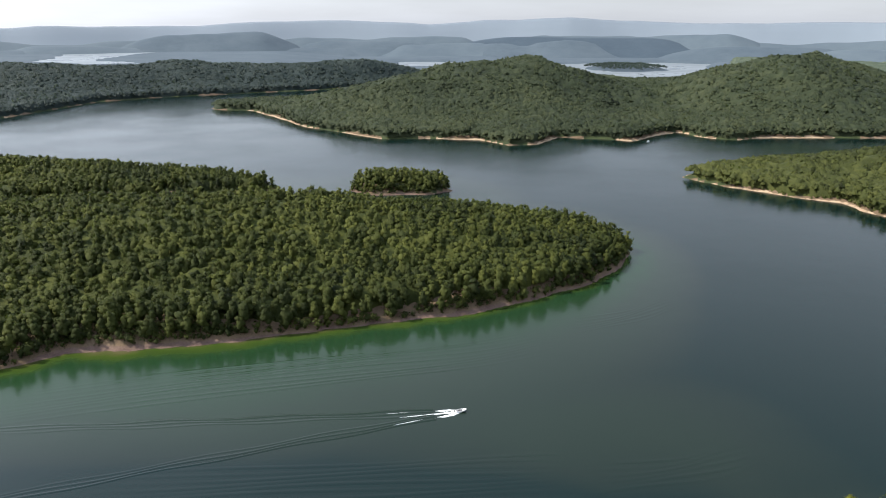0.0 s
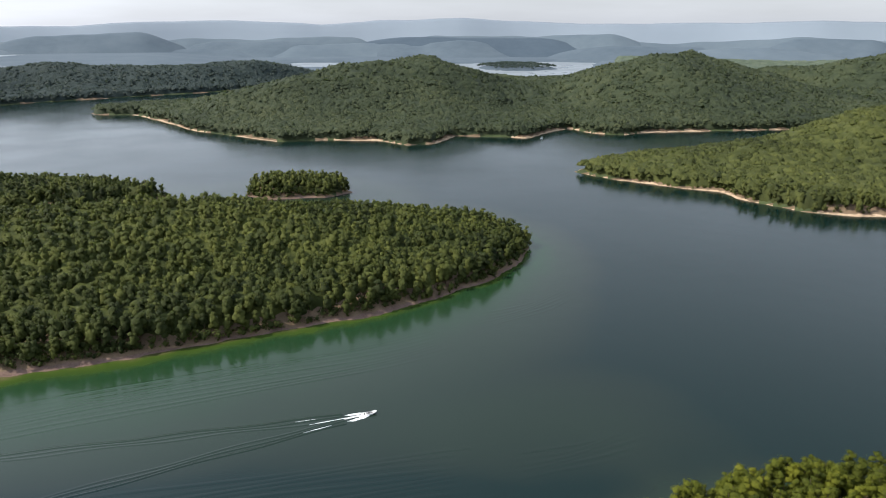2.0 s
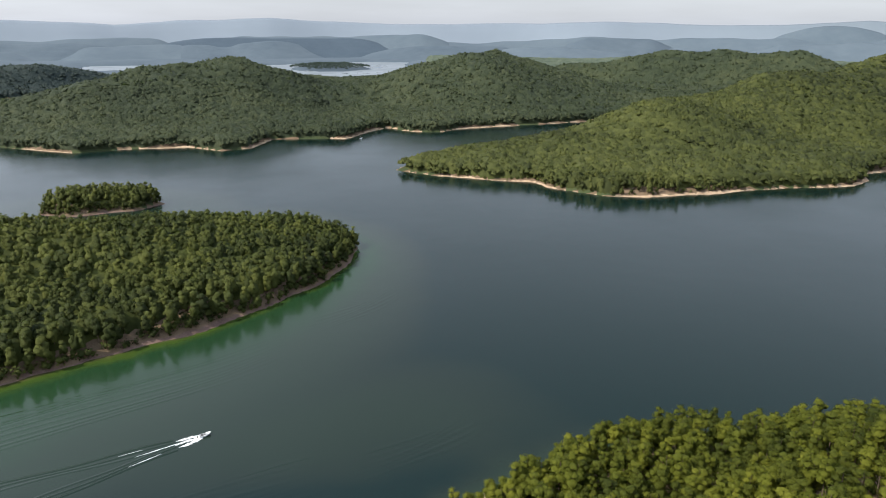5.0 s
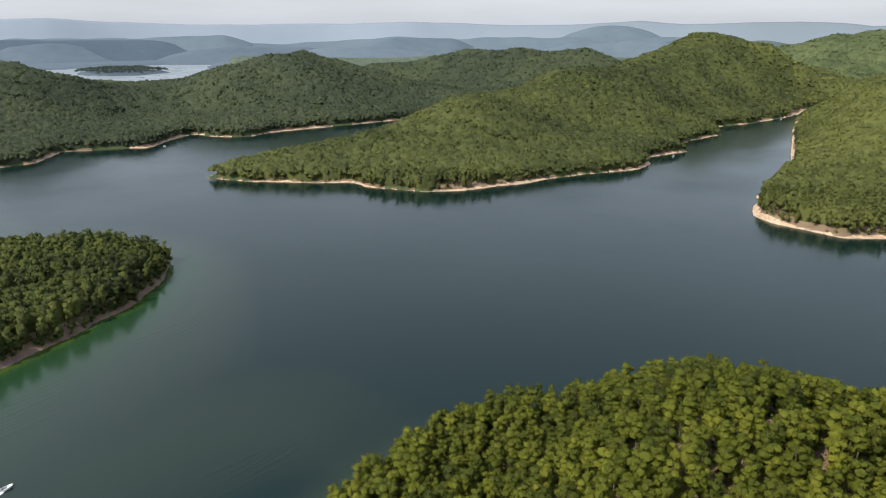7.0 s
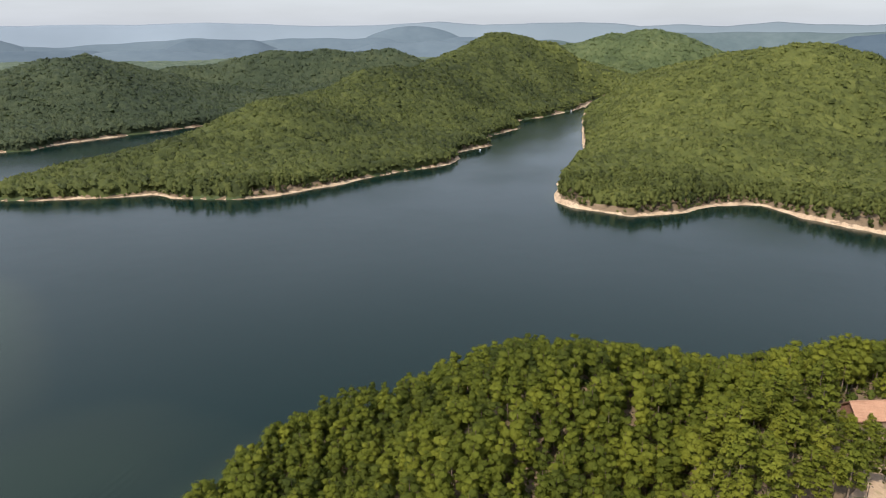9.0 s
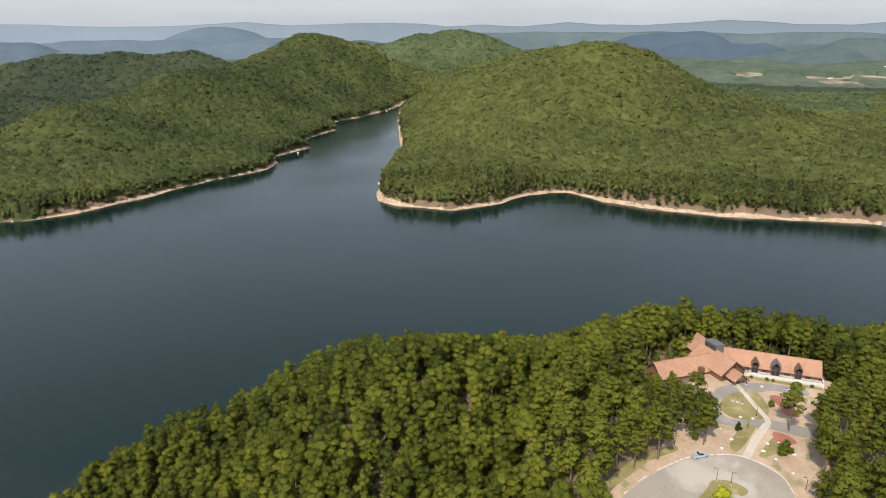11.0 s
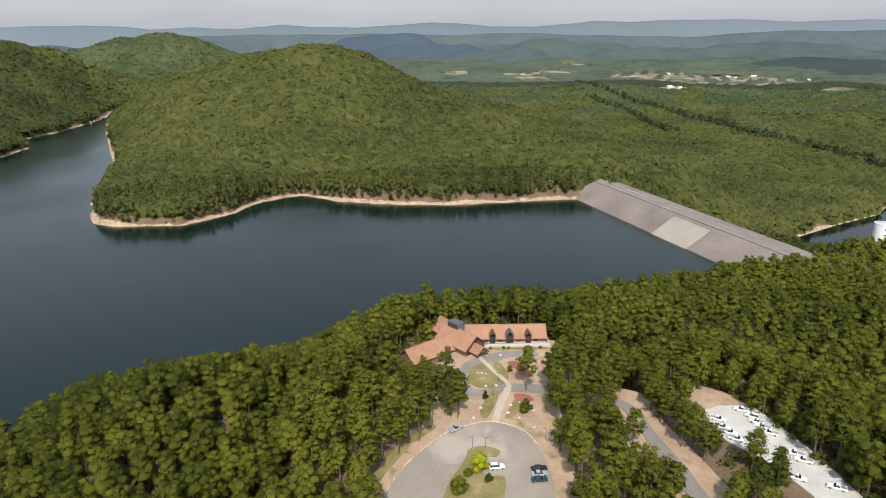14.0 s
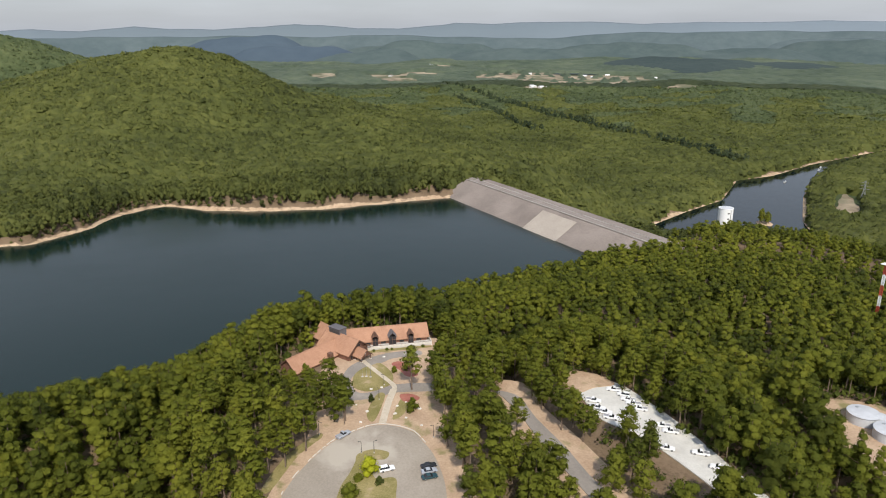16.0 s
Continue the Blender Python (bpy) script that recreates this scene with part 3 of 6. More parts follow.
def tube(path, radii, sides):
    """Tapered tube along points."""
    path = np.asarray(path, float)
    ang = np.arange(sides) * 2 * np.pi / sides
    v = np.concatenate([p + np.stack([np.cos(ang) * r, np.sin(ang) * r, np.zeros(sides)], 1) for p, r in zip(path, radii)])
    f = []
    for i in range(len(path) - 1):
        for j in range(sides):
            a, b = i * sides + j, i * sides + (j + 1) % sides
            f += [(a, b, b + sides), (a, b + sides, a + sides)]
    return v, np.array(f)


def rounded(g, v, centre, radii, ease=0.25):
    """Directions in which the leaves of a rounded head face: outwards and a little up, unevenly."""
    n = (v - centre) / radii
    n = n / (np.linalg.norm(n, axis=1)[:, None] + 1e-6) + g.normal(size=v.shape) * ease + (0, 0, 0.30)
    return n / (np.linalg.norm(n, axis=1)[:, None] + 1e-6)


def around(v, sides):
    """Outward directions of a tube's skin."""
    q = v.reshape(-1, sides, 3)
    n = (q - q.mean(1, keepdims=True)).reshape(-1, 3)
    return n / (np.linalg.norm(n, axis=1)[:, None] + 1e-6)


def stack(parts):
    """Joins (verts, faces) pairs."""
    vs, fs, o = [], [], 0
    for v, f in parts:
        vs.append(v)
        fs.append(f + o)
        o += len(v)
    return np.concatenate(vs), np.concatenate(fs)


def crown_parts(g, kind, height, clumps, leaves, core, size, loose=False):
    """Crown of a pine (tufts in loose tiers under a blunt top) or an oak (rounded heap of clumps): parts, leaf directions, places of the tufts."""
    out, facing, limbs = [], [], []
    pine = kind == "pine"
    low, wide = (g.uniform(0.34, 0.46), g.uniform(0.14, 0.19)) if pine else (g.uniform(0.18, 0.28), g.uniform(0.19, 0.24))
    mid, span = np.array([0, 0, height * (0.45 + 0.35 * low)]), np.array([1, 1, 1.5]) * wide * height
    loose &= pine
    if not loose:                    # the dense inside of the crown
        v = core[0] * span * (0.60, 0.60, 0.52) * g.uniform(0.85, 1.1, (len(core[0]), 1)) + mid
        out.append((v, core[1]))
        facing.append(rounded(g, v, mid, span, 0.1))
    for i in range(clumps):
        t = ((i + g.uniform(0.1, 0.9)) / clumps) ** 0.9
        z = height * (low + (0.94 - low) * t)
        reach = height * wide * math.sqrt(max(0.02, 1 - (abs(t - 0.3) / 0.74) ** (1.25 if pine else 2.1)))
        a, q = i * 2.4 + g.uniform(-0.7, 0.7), reach * g.uniform(0.40, 1.08 if loose else 0.90)
        c = np.array([math.cos(a) * q, math.sin(a) * q, z])
        w = height * (0.086 if pine else 0.105) * g.uniform(0.75, 1.3) * (13 / clumps) ** 0.3 * (1.1 - 0.3 * t)
        rad = np.array([w * g.uniform(0.95, 1.3), w * g.uniform(0.95, 1.3), w * (0.46 if loose else 0.80 if pine else 0.90)])
        new_parts = [(core[0] * rad * (0.75 + 0.08 * g.normal(size=(len(core[0]), 1))) + c, core[1])]
        if leaves:
            new_parts.append(leaf_soup(g, c, rad, leaves, size))
        for v, f in new_parts:
            out.append((v, f))
            n = rounded(g, v, c, rad, 0.22) * 0.62 + rounded(g, v, mid, span, 0.1) * 0.7
            facing.append(n / np.linalg.norm(n, axis=1)[:, None])
        limbs.append(c)
    return out, np.concatenate(facing), limbs


def trunk_path(g, height):
    lean = g.normal(size=2) * 0.012 * height
    return [(0, 0, -1.5), (lean[0] * 0.4, lean[1] * 0.4, height * 0.45), (lean[0], lean[1], height * 0.93)]


def puff(g, base, rad, centre, lumps=7, depth=0.34):
    """A lumpy rounded head of foliage."""
    v, f = base
    d = g.normal(size=(lumps, 3))
    d /= np.linalg.norm(d, axis=1)[:, None]
    k = np.clip(v @ d.T, 0, 1) ** 5
    r = 0.78 + depth * k.max(1) + g.normal(size=len(v)) * 0.07
    return v * r[:, None] * rad + centre, f


def planted(templates, x, y, z, scale, g):
    """Sets copies of templates (verts, faces, slots, directions) at places; one joined mesh's arrays."""
    vs, fs, sl, tn, nn, o = [], [], [], [], [], 0
    pick = g.integers(0, len(templates), len(x))
    for k, (v, f, s, n) in enumerate(templates):
        idx = np.where(pick == k)[0]
        if not len(idx):
            continue
        th = g.uniform(0, 6.283, len(idx))
        c, sn = np.cos(th)[:, None], np.sin(th)[:, None]
        sc = scale[idx][:, None]
        wide = sc * g.uniform(0.85, 1.2, (len(idx), 1))
        px = (v[None, :, 0] * c - v[None, :, 1] * sn) * wide + x[idx][:, None]
        py = (v[None, :, 0] * sn + v[None, :, 1] * c) * wide + y[idx][:, None]
        pz = v[None, :, 2] * sc + z[idx][:, None]
        vs.append(np.stack([px, py, pz], -1).reshape(-1, 3))
        nn.append(np.stack([n[None, :, 0] * c - n[None, :, 1] * sn, n[None, :, 0] * sn + n[None, :, 1] * c, n[None, :, 2] + 0 * c], -1).reshape(-1, 3))
        fs.append((f[None] + (np.arange(len(idx)) * len(v))[:, None, None]).reshape(-1, 3) + o)
        sl.append(np.tile(s, len(idx)))
        tn.append(np.repeat(g.beta(2.2, 2.2, len(idx)), len(v)))
        o += len(idx) * len(v)
    return np.concatenate(vs), np.concatenate(fs), np.concatenate(sl), np.concatenate(tn), np.concatenate(nn)


def spots(r0, r1, pitch, g, az0=-37, az1=139):
    """Jittered places between two distances from the middle."""
    n = int(2.84 * r1 / pitch) + 2
    u = (np.arange(n) - n / 2) * pitch
    x, y = np.meshgrid(u, u)
    x = (x + (np.arange(n) % 2)[:, None] * pitch * 0.5).ravel() + g.uniform(-0.5, 0.5, n * n) * pitch
    y = y.ravel() + g.uniform(-0.5, 0.5, n * n) * pitch
    x, y = x * 0.891 - y * 0.454, x * 0.454 + y * 0.891
    r, az = np.hypot(x, y), np.degrees(np.arctan2(x, y))
    k = (r > r0) & (r < r1) & (az > az0) & (az < az1)
    return x[k], y[k]


YARD_EDGE = [(120, 19), (178, 15.5), (193, 9), (206, -2), (215, -9), (228, -12), (234, -5), (232, 6), (240, 16), (254, 20), (262, 17.5), (270, 7), (280, -1), (288, -3), (288, -20), (287, -52), (268, -57), (250, -48), (234, -45), (218, -41), (205, -39), (175, -37.5), (120, -34)]


# lanes cut through the valley woods: the power line's and a narrower one beside it
POWER_CUTS = [([(2595, -534), (2271, -602), (1963, -639)], 9), ([(1963, -639), (1711, -675), (1509, -702), (1378, -750), (1250, -782), (1120, -775)], 11),
              ([(2279, -504), (2009, -530), (1760, -536), (1570, -540)], 8)]


def open_ground(x, y):
    """True where the woods are cleared."""
    o = inside_dist(x, y, YARD_EDGE) > 0
    o |= (np.hypot((x - 184) / 48, (y + 99) / 13) < 1) & (np.sin(x * 12.9 + y * 78.2) < np.where(x > 172, 0.62, 0.1))      # thin stand of pines by the gravel lot
    for cx, cy, a, b, turn in CLEARED:
        c, s = math.cos(radians(turn)), math.sin(radians(turn))
        u, w = (x - cx) * c + (y - cy) * s, -(x - cx) * s + (y - cy) * c
        clear = (np.abs(u / a) ** 3 + np.abs(w / b) ** 3) < 1
        o |= clear if a < 300 else clear & (rough(x, y, 36) < 0.85)      # wide fields keep scattered groves
    for line, half in POWER_CUTS:
        for p, q in zip(line, line[1:]):
            o |= seg_dist(x, y, p, q)[0] < half * (1 + 0.35 * rough(x, y, 60))
    return o


CLEARED += [(632, -228, 165, 62, 26), (182, -115, 48, 9.5, 13), (222, -104, 13, 9, 0), (172, -184, 24, 15, 0), (188, -74, 44, 5, 8), (806, -733, 74, 19, -40)]
CLEARED += [(209, -98, 13, 9, 8)] + FIELDS


def lane_edge(x, y):
    """True in the strips along both sides of the lanes."""
    e, lane = np.zeros(np.shape(x), bool), np.zeros(np.shape(x), bool)
    for line, half in POWER_CUTS:
        for p, q in zip(line, line[1:]):
            d = seg_dist(x, y, p, q)[0]
            e |= d < half * 1.5 + 3 * rough(x, y, 60)
            lane |= d < half * 1.1
    return e & ~lane


def woods(name, label, r0, r1, pitch, templates, mats, height, seed, keep=None, low=0.75, shore=0):
    g = np.random.default_rng(seed)
    x, y = spots(r0, r1, pitch, g)
    h, s, b = land_height(x, y)
    dry = (b > 0.5) & (inside_dist(x, y, LAKE) < -25)
    k = np.where(h < -20, s > 7, dry | (h > 0.4) & (s > 5.2)) & ~open_ground(x, y)
    if shore:
        k = (h > 0.4) & (s > 5.0) & (s < shore) & (b < 0.5)
    if keep is not None:
        k &= keep(x, y)
    x, y, h = x[k], y[k], h[k]
    sc = height * g.uniform(low, 1.15, len(x)) * np.where(s[k] < 10, 0.72, 1.0)
    v, f, sl, tn, facing = planted(templates, x, y, h, sc, g)
    ob = new(name, mesh_of(name, v, f, mats, sl, tint=tn, smooth=True, normals=facing))
    tagged(ob, label, "woods", kind="stuff")
    return len(x), len(f)


def tree_template(g, kind, clumps, leaves, core, size, sides):
    """Unit-high tree as one joined template: leaves in slot 0, wood in slot 1."""
    crown, facing, limbs = crown_parts(g, kind, 1.0, clumps, leaves, core, size)
    v1, f1 = stack(crown)
    v2, f2 = tube(trunk_path(g, 1.0), (0.018, 0.013, 0.004), sides)
    v, f = stack([(v1, f1), (v2, f2)])
    return v, f, np.concatenate([np.zeros(len(f1), int), np.ones(len(f2), int)]), np.concatenate([facing, around(v2, sides)])


OCT = (np.array([(1, 0, 0), (-1, 0, 0), (0, 1, 0), (0, -1, 0), (0, 0, 1), (0, 0, -1)], float),
       np.array([(0, 2, 4), (2, 1, 4), (1, 3, 4), (3, 0, 4), (2, 0, 5), (1, 2, 5), (3, 1, 5), (0, 3, 5)]))
PINE_OAK = ("pine", "oak", "pine", "oak", "pine", "pine", "oak", "pine")

def mid_template(g, kind, clumps, leaves, size, core):
    """Tree for the middle distance: a few uneven boughs of leaf sprays down to near the ground, and a thin trunk."""
    pine = kind == "pine"
    wide, low = (g.uniform(0.19, 0.23), g.uniform(0.22, 0.32)) if pine else (g.uniform(0.24, 0.30), g.uniform(0.14, 0.22))
    mid, span = np.array([0, 0, 0.5 * (low + 0.85)]), np.array([wide, wide, 0.5 * (1.0 - low)])
    corners = len(core[0])
    v = core[0] * span * (0.72, 0.72, 0.80) * g.uniform(0.9, 1.1, (corners, 1)) + mid
    parts, facing = [(v, core[1])], [rounded(g, v, mid, span, 0.1)]
    for k in range(clumps):
        t = (k + g.uniform(0.2, 0.8)) / clumps
        reach = wide * math.sqrt(max(0.02, 1 - (abs(t - 0.34) / 0.70) ** (1.35 if pine else 2.2))) * g.uniform(0.4, 0.8)
        a = k * 2.4 + g.uniform(-0.6, 0.6)
        w = wide * g.uniform(0.55, 0.80) * (1 - 0.3 * t) * (6 / clumps) ** 0.25
        c = np.array([math.cos(a) * reach, math.sin(a) * reach, low + (0.92 - low) * t])
        rad = np.array([w, w, w * (0.95 if pine else 1.05)])
        for v, f in ((core[0] * rad * g.uniform(0.75, 0.95, (corners, 1)) + c, core[1]), leaf_soup(g, c, rad, leaves, size)):
            parts.append((v, f))
            n = rounded(g, v, c, rad, 0.2) * 0.5 + rounded(g, v, mid, span, 0.1) * 0.8
            facing.append(n / np.linalg.norm(n, axis=1)[:, None])
    v1, f1 = stack(parts)
    v2, f2 = tube([(0, 0, -0.08), (0, 0, 0.5)], (0.016, 0.012), 3)
    v, f = stack([(v1, f1), (v2, f2)])
    return v, f, np.concatenate([np.zeros(len(f1), int), np.ones(len(f2), int)]), np.concatenate(facing + [around(v2, 3)])


near_kinds = [tree_template(trng, k, 11, 62, ICO1, 0.0150, 4) for k in PINE_OAK + PINE_OAK]
ridge_kinds = [tree_template(trng, k, 8, 25, ICO1, 0.0225, 3) for k in PINE_OAK + PINE_OAK]
mid_kinds = [mid_template(trng, k, 8, 17, 0.036, ICO1) for k in PINE_OAK + PINE_OAK]
slope_kinds = [mid_template(trng, k, 5, 13, 0.048, OCT) for k in PINE_OAK + PINE_OAK]


def brush_template(g):
    parts = [(OCT[0] * np.array([0.36, 0.36, 0.42]) * g.uniform(0.8, 1.2) + (0, 0, 0.4), OCT[1]), leaf_soup(g, np.array([0, 0, 0.42]), np.array([0.5, 0.5, 0.5]), 30, 0.13, 0.5)]
    v, f = stack(parts)
    return v, f, np.zeros(len(f), int), rounded(g, v, np.array([0, 0, 0.3]), np.array([0.5, 0.5, 0.5]))


brush_kinds = [brush_template(trng) for _ in range(6)]


def far_template(g, lumps, leaves, size):
    """Far crown: a few low uneven caps and loose leaf sprays over them."""
    w = g.uniform(0.26, 0.40)
    parts = []
    for i in range(lumps):
        a, q = i * 6.283 / lumps + g.uniform(-0.6, 0.6), w * g.uniform(0.30, 0.55)
        c = np.array([math.cos(a) * q, math.sin(a) * q, g.uniform(0.52, 0.72)])
        t = np.arange(4) * 1.571 + g.uniform(0, 1.5)
        r = w * g.uniform(0.5, 0.85, 4)
        v = np.concatenate([[[g.normal() * 0.03, g.normal() * 0.03, g.uniform(0.14, 0.26)]], np.stack([np.cos(t) * r, np.sin(t) * r, g.uniform(-0.16, -0.02, 4)], 1)])
        parts.append((v + c, np.array([(0, 1, 2), (0, 2, 3), (0, 3, 4), (0, 4, 1)])))
    parts.append(leaf_soup(g, np.array([0, 0, 0.62]), np.array([w, w, 0.24]), leaves, size, 0.7))
    v, f = stack(parts)
    return v, f, np.zeros(len(f), int), rounded(g, v, np.array([0, 0, 0.48]), np.array([w, w, 0.30]), 0.22)


far_kinds = [far_template(trng, 3, 9, 0.085) for _ in range(20)]
bare_kinds = [far_template(trng, 2, 5, 0.12) for _ in range(20)]


class Lattice:
    """Ground height, shore distance and valley share, looked up between points 8 m apart."""
    def __init__(self, reach, pitch):
        self.p, self.n, self.o = pitch, int(2 * reach / pitch) + 3, -reach - pitch
        u = self.o + np.arange(self.n) * pitch
        x, y = np.meshgrid(u, u)
        r = np.hypot(x, y)
        az = np.degrees(np.arctan2(x, y))
        k = (r > 130) & (r < reach + 2 * pitch) & (az > -40) & (az < 142)
        self.f = [np.full(x.shape, -50.0) for _ in range(3)]
        for a, v in zip(self.f, land_height(x[k], y[k])):
            a[k] = v

    def at(self, x, y):
        u, w = (x - self.o) / self.p, (y - self.o) / self.p
        i, j = np.clip(u.astype(int), 0, self.n - 2), np.clip(w.astype(int), 0, self.n - 2)
        a, b = u - i, w - j
        return [f[j, i] * (1 - a) * (1 - b) + f[j, i + 1] * a * (1 - b) + f[j + 1, i] * (1 - a) * b + f[j + 1, i + 1] * a * b for f in self.f]


NEAR_LAND, FAR_LAND = Lattice(2560, 8.0), Lattice(4400, 22.0)


def canopy(name, label, r0, r1, cell, pitch, mat, height, seed, keep, lattice=None, edge=13.0):
    """The closed lower storey of woods: merged rounded crowns of uneven height, down to the ground at its edges."""
    g = np.random.default_rng(seed)
    n = int(2 * r1 / cell) + 3
    u = (np.arange(n) - n // 2) * cell
    x, y = np.meshgrid(u, u)
    r, az = np.hypot(x, y), np.degrees(np.arctan2(x, y))
    ring = (r > r0 - cell) & (r < r1 + cell) & (az > -37) & (az < 139)
    X = x[ring] + g.uniform(-0.3, 0.3, ring.sum()) * cell
    Y = y[ring] + g.uniform(-0.3, 0.3, ring.sum()) * cell
    h, s, b = (lattice or NEAR_LAND).at(X, Y)
    dry = b > 0.5
    dry[dry] &= inside_dist(X[dry], Y[dry], LAKE) < -40
    ok = np.where(h < -20, s > 11, dry | (h > 3.6) & (s > edge)) & keep(X, Y)
    ok[ok] &= ~open_ground(X[ok], Y[ok])
    # crowns: one jittered seed per square of the pitch; each point takes the highest dome above it
    m = int(2 * (r1 + 50) / pitch) + 4
    jx, jy = g.uniform(0.08, 0.92, (m, m)), g.uniform(0.08, 0.92, (m, m))
    tall, tone = g.uniform(0.62, 1.0, (m, m)) ** 0.8, g.beta(2.0, 2.0, (m, m))
    girth = g.uniform(0.75, 1.25, (m, m))
    half = m // 2
    ci, cj = np.floor(X / pitch).astype(int) + half, np.floor(Y / pitch).astype(int) + half
    top, tint = np.full(len(X), -1.0), np.zeros(len(X))
    for di in (-1, 0, 1):
        for dj in (-1, 0, 1):
            i, j = np.clip(ci + di, 0, m - 1), np.clip(cj + dj, 0, m - 1)
            d2 = ((i - half + jx[i, j]) - X / pitch) ** 2 + ((j - half + jy[i, j]) - Y / pitch) ** 2
            v = tall[i, j] - 0.50 * d2 / girth[i, j] ** 2
            up = v > top
            top, tint = np.where(up, v, top), np.where(up, tone[i, j], tint)
    z = h + np.where(ok, height * np.clip(top, 0.30, 1.0) * np.where((s < 10) & (h > -20) & (b < 0.5), 0.72, 1.0) + g.normal(size=len(X)) * 0.035 * height, -1.0)
    index = np.full(x.shape, -1)
    index[ring] = np.arange(ring.sum())
    full = np.zeros(x.shape, bool)
    full[ring] = ok
    q = np.stack([index[:-1, :-1], index[:-1, 1:], index[1:, 1:], index[1:, :-1]], -1).reshape(-1, 4)
    any_in = (full[:-1, :-1] | full[:-1, 1:] | full[1:, 1:] | full[1:, :-1]).ravel()
    q = q[any_in & (q.min(1) >= 0)]
    used, inv = np.unique(q, return_inverse=True)
    ob = new(name, mesh_of(name, np.stack([X, Y, z], -1)[used], inv.reshape(-1, 4), [mat], tint=tint[used], smooth=True))
    tagged(ob, label, "woods", kind="stuff")


YARD = (215.0, -45.0)         # the trees round the yard are built one by one
ONE_BY_ONE = lambda x, y: np.hypot((x - YARD[0]) / 74, (y - YARD[1]) / 92) < 1
WEST = lambda x, y: (x < 150) & (y < 2900) & ((x < -560) | (y > 2040 + (x + 560) * 0.55))
FAR_OFF = lambda x, y: (np.hypot(x, y) > 2700) | (np.degrees(np.arctan2(x, y)) < 8)
SUNWARD = lambda x, y: (y > 1040 + 0.15 * (x - 300)) & (y > 0.62 * x)      # the round hills beyond the bay
woods("woodland", "pine and oak woods on the near hill", 90, 150, 9.0, slope_kinds, [LEAF_NEAR, BARK], 17.0, 8)
woods("woodland", "sunlit pine and oak woods on the near hill", 150, 300, 5.9, near_kinds, [LEAF_NEAR, BARK], 17.0, 1, lambda x, y: ~ONE_BY_ONE(x, y))
woods("understorey", "young oaks and brush under the woods behind the lodge", 240, 345, 5.6, ridge_kinds, [LEAF_NEAR, BARK], 10.0, 17, lambda x, y: (np.abs(y + 20) < 66) & (x > 276))
woods("undergrowth", "low green brush and saplings below the pines", 150, 330, 3.7, brush_kinds, [LEAF_BRUSH, BARK], 4.2, 50, lambda x, y: (y < 330) & ~((np.abs(x - 196) < 68) & (np.abs(y + 36) < 56)), low=0.5)
ON_HILL = lambda x, y: (inside_dist(x, y, LANDS["lodge_hill"][0]) > -8) & (y < 330)
woods("woodland", "pine and oak woods on the hill above the dam", 300, 540, 6.6, ridge_kinds, [LEAF_NEAR, BARK], 16.5, 9, lambda x, y: y < 330)
woods("woodland", "pine and oak woods on the hill's end above the dam", 540, 760, 8.0, ridge_kinds, [LEAF_NEAR, BARK], 14.0, 19, ON_HILL)
woods("woodland", "pine and oak woods on the wooded peninsula", 300, 560, 7.0, mid_kinds, [LEAF_MID, BARK], 16.5, 2, lambda x, y: y >= 330)
woods("woodland", "pine and oak woods along the peninsula and island", 560, 1000, 7.4, slope_kinds, [LEAF_MID, BARK], 16.5, 10, lambda x, y: x < 200)
LIT_SIDE = lambda x, y: y < np.where(x < 1100, 0.52, 0.47 + 0.07 * rough(x, y, 190) * step(1300, 1700, x) + 0.035 * rough(y, x, 45)) * x      # sun east of the inlet, cloud shade west of it, put into leaf colour
woods("woodland", "mixed woods along the lake shores", 540, 860, 7.4, slope_kinds, [LEAF_FAR, BARK], 15.5, 3, lambda x, y: (x >= 200) & ~LIT_SIDE(x, y))
woods("woodland", "light green woods along the shore by the dam, sunlight in their colour", 540, 860, 7.4, slope_kinds, [LEAF_FAR_LIT, BARK], 15.5, 3, lambda x, y: LIT_SIDE(x, y) & ~ON_HILL(x, y))
woods("shoreline_brush", "low green brush along the shore", 300, 1000, 3.6, brush_kinds, [LEAF_MID, BARK], 6.5, 12, lambda x, y: (x < 190) & (y > 300), shore=34)
woods("shoreline_brush", "low green brush along the shore", 540, 1000, 5.0, brush_kinds, [LEAF_FAR, BARK], 5.5, 13, lambda x, y: x >= 190, shore=14)
GREEN = lambda x, y: ((x >= 200) | (np.hypot(x, y) > 1000)) & ~SUNWARD(x, y) & ~WEST(x, y)
VALE = lambda x, y: (x > 900) & (y < 0.3 * x) & (rough(x, y, 190) * 0.8 + (np.hypot(x, y) - 2150) / 550 > 0)   # haze-tinted leaf colour takes over with distance down the valley
NEARER, FARTHER = (lambda x, y: GREEN(x, y) & ~VALE(x, y)), (lambda x, y: GREEN(x, y) & VALE(x, y))
WESTERN, EASTERN = (lambda x, y: NEARER(x, y) & ~LIT_SIDE(x, y)), (lambda x, y: NEARER(x, y) & LIT_SIDE(x, y))
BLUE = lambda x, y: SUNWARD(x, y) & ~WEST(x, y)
canopy("woodland", "dense lower storey of the peninsula's woods", 330, 1000, 4.0, 7.0, LEAF_MID, 11.5, 40, lambda x, y: (x < 200) & (y > 330), edge=95.0)
canopy("woodland", "dense lower storey of the shore woods", 540, 860, 3.6, 7.4, LEAF_FAR, 12.5, 41, lambda x, y: (x >= 200) & ~LIT_SIDE(x, y), edge=34.0)
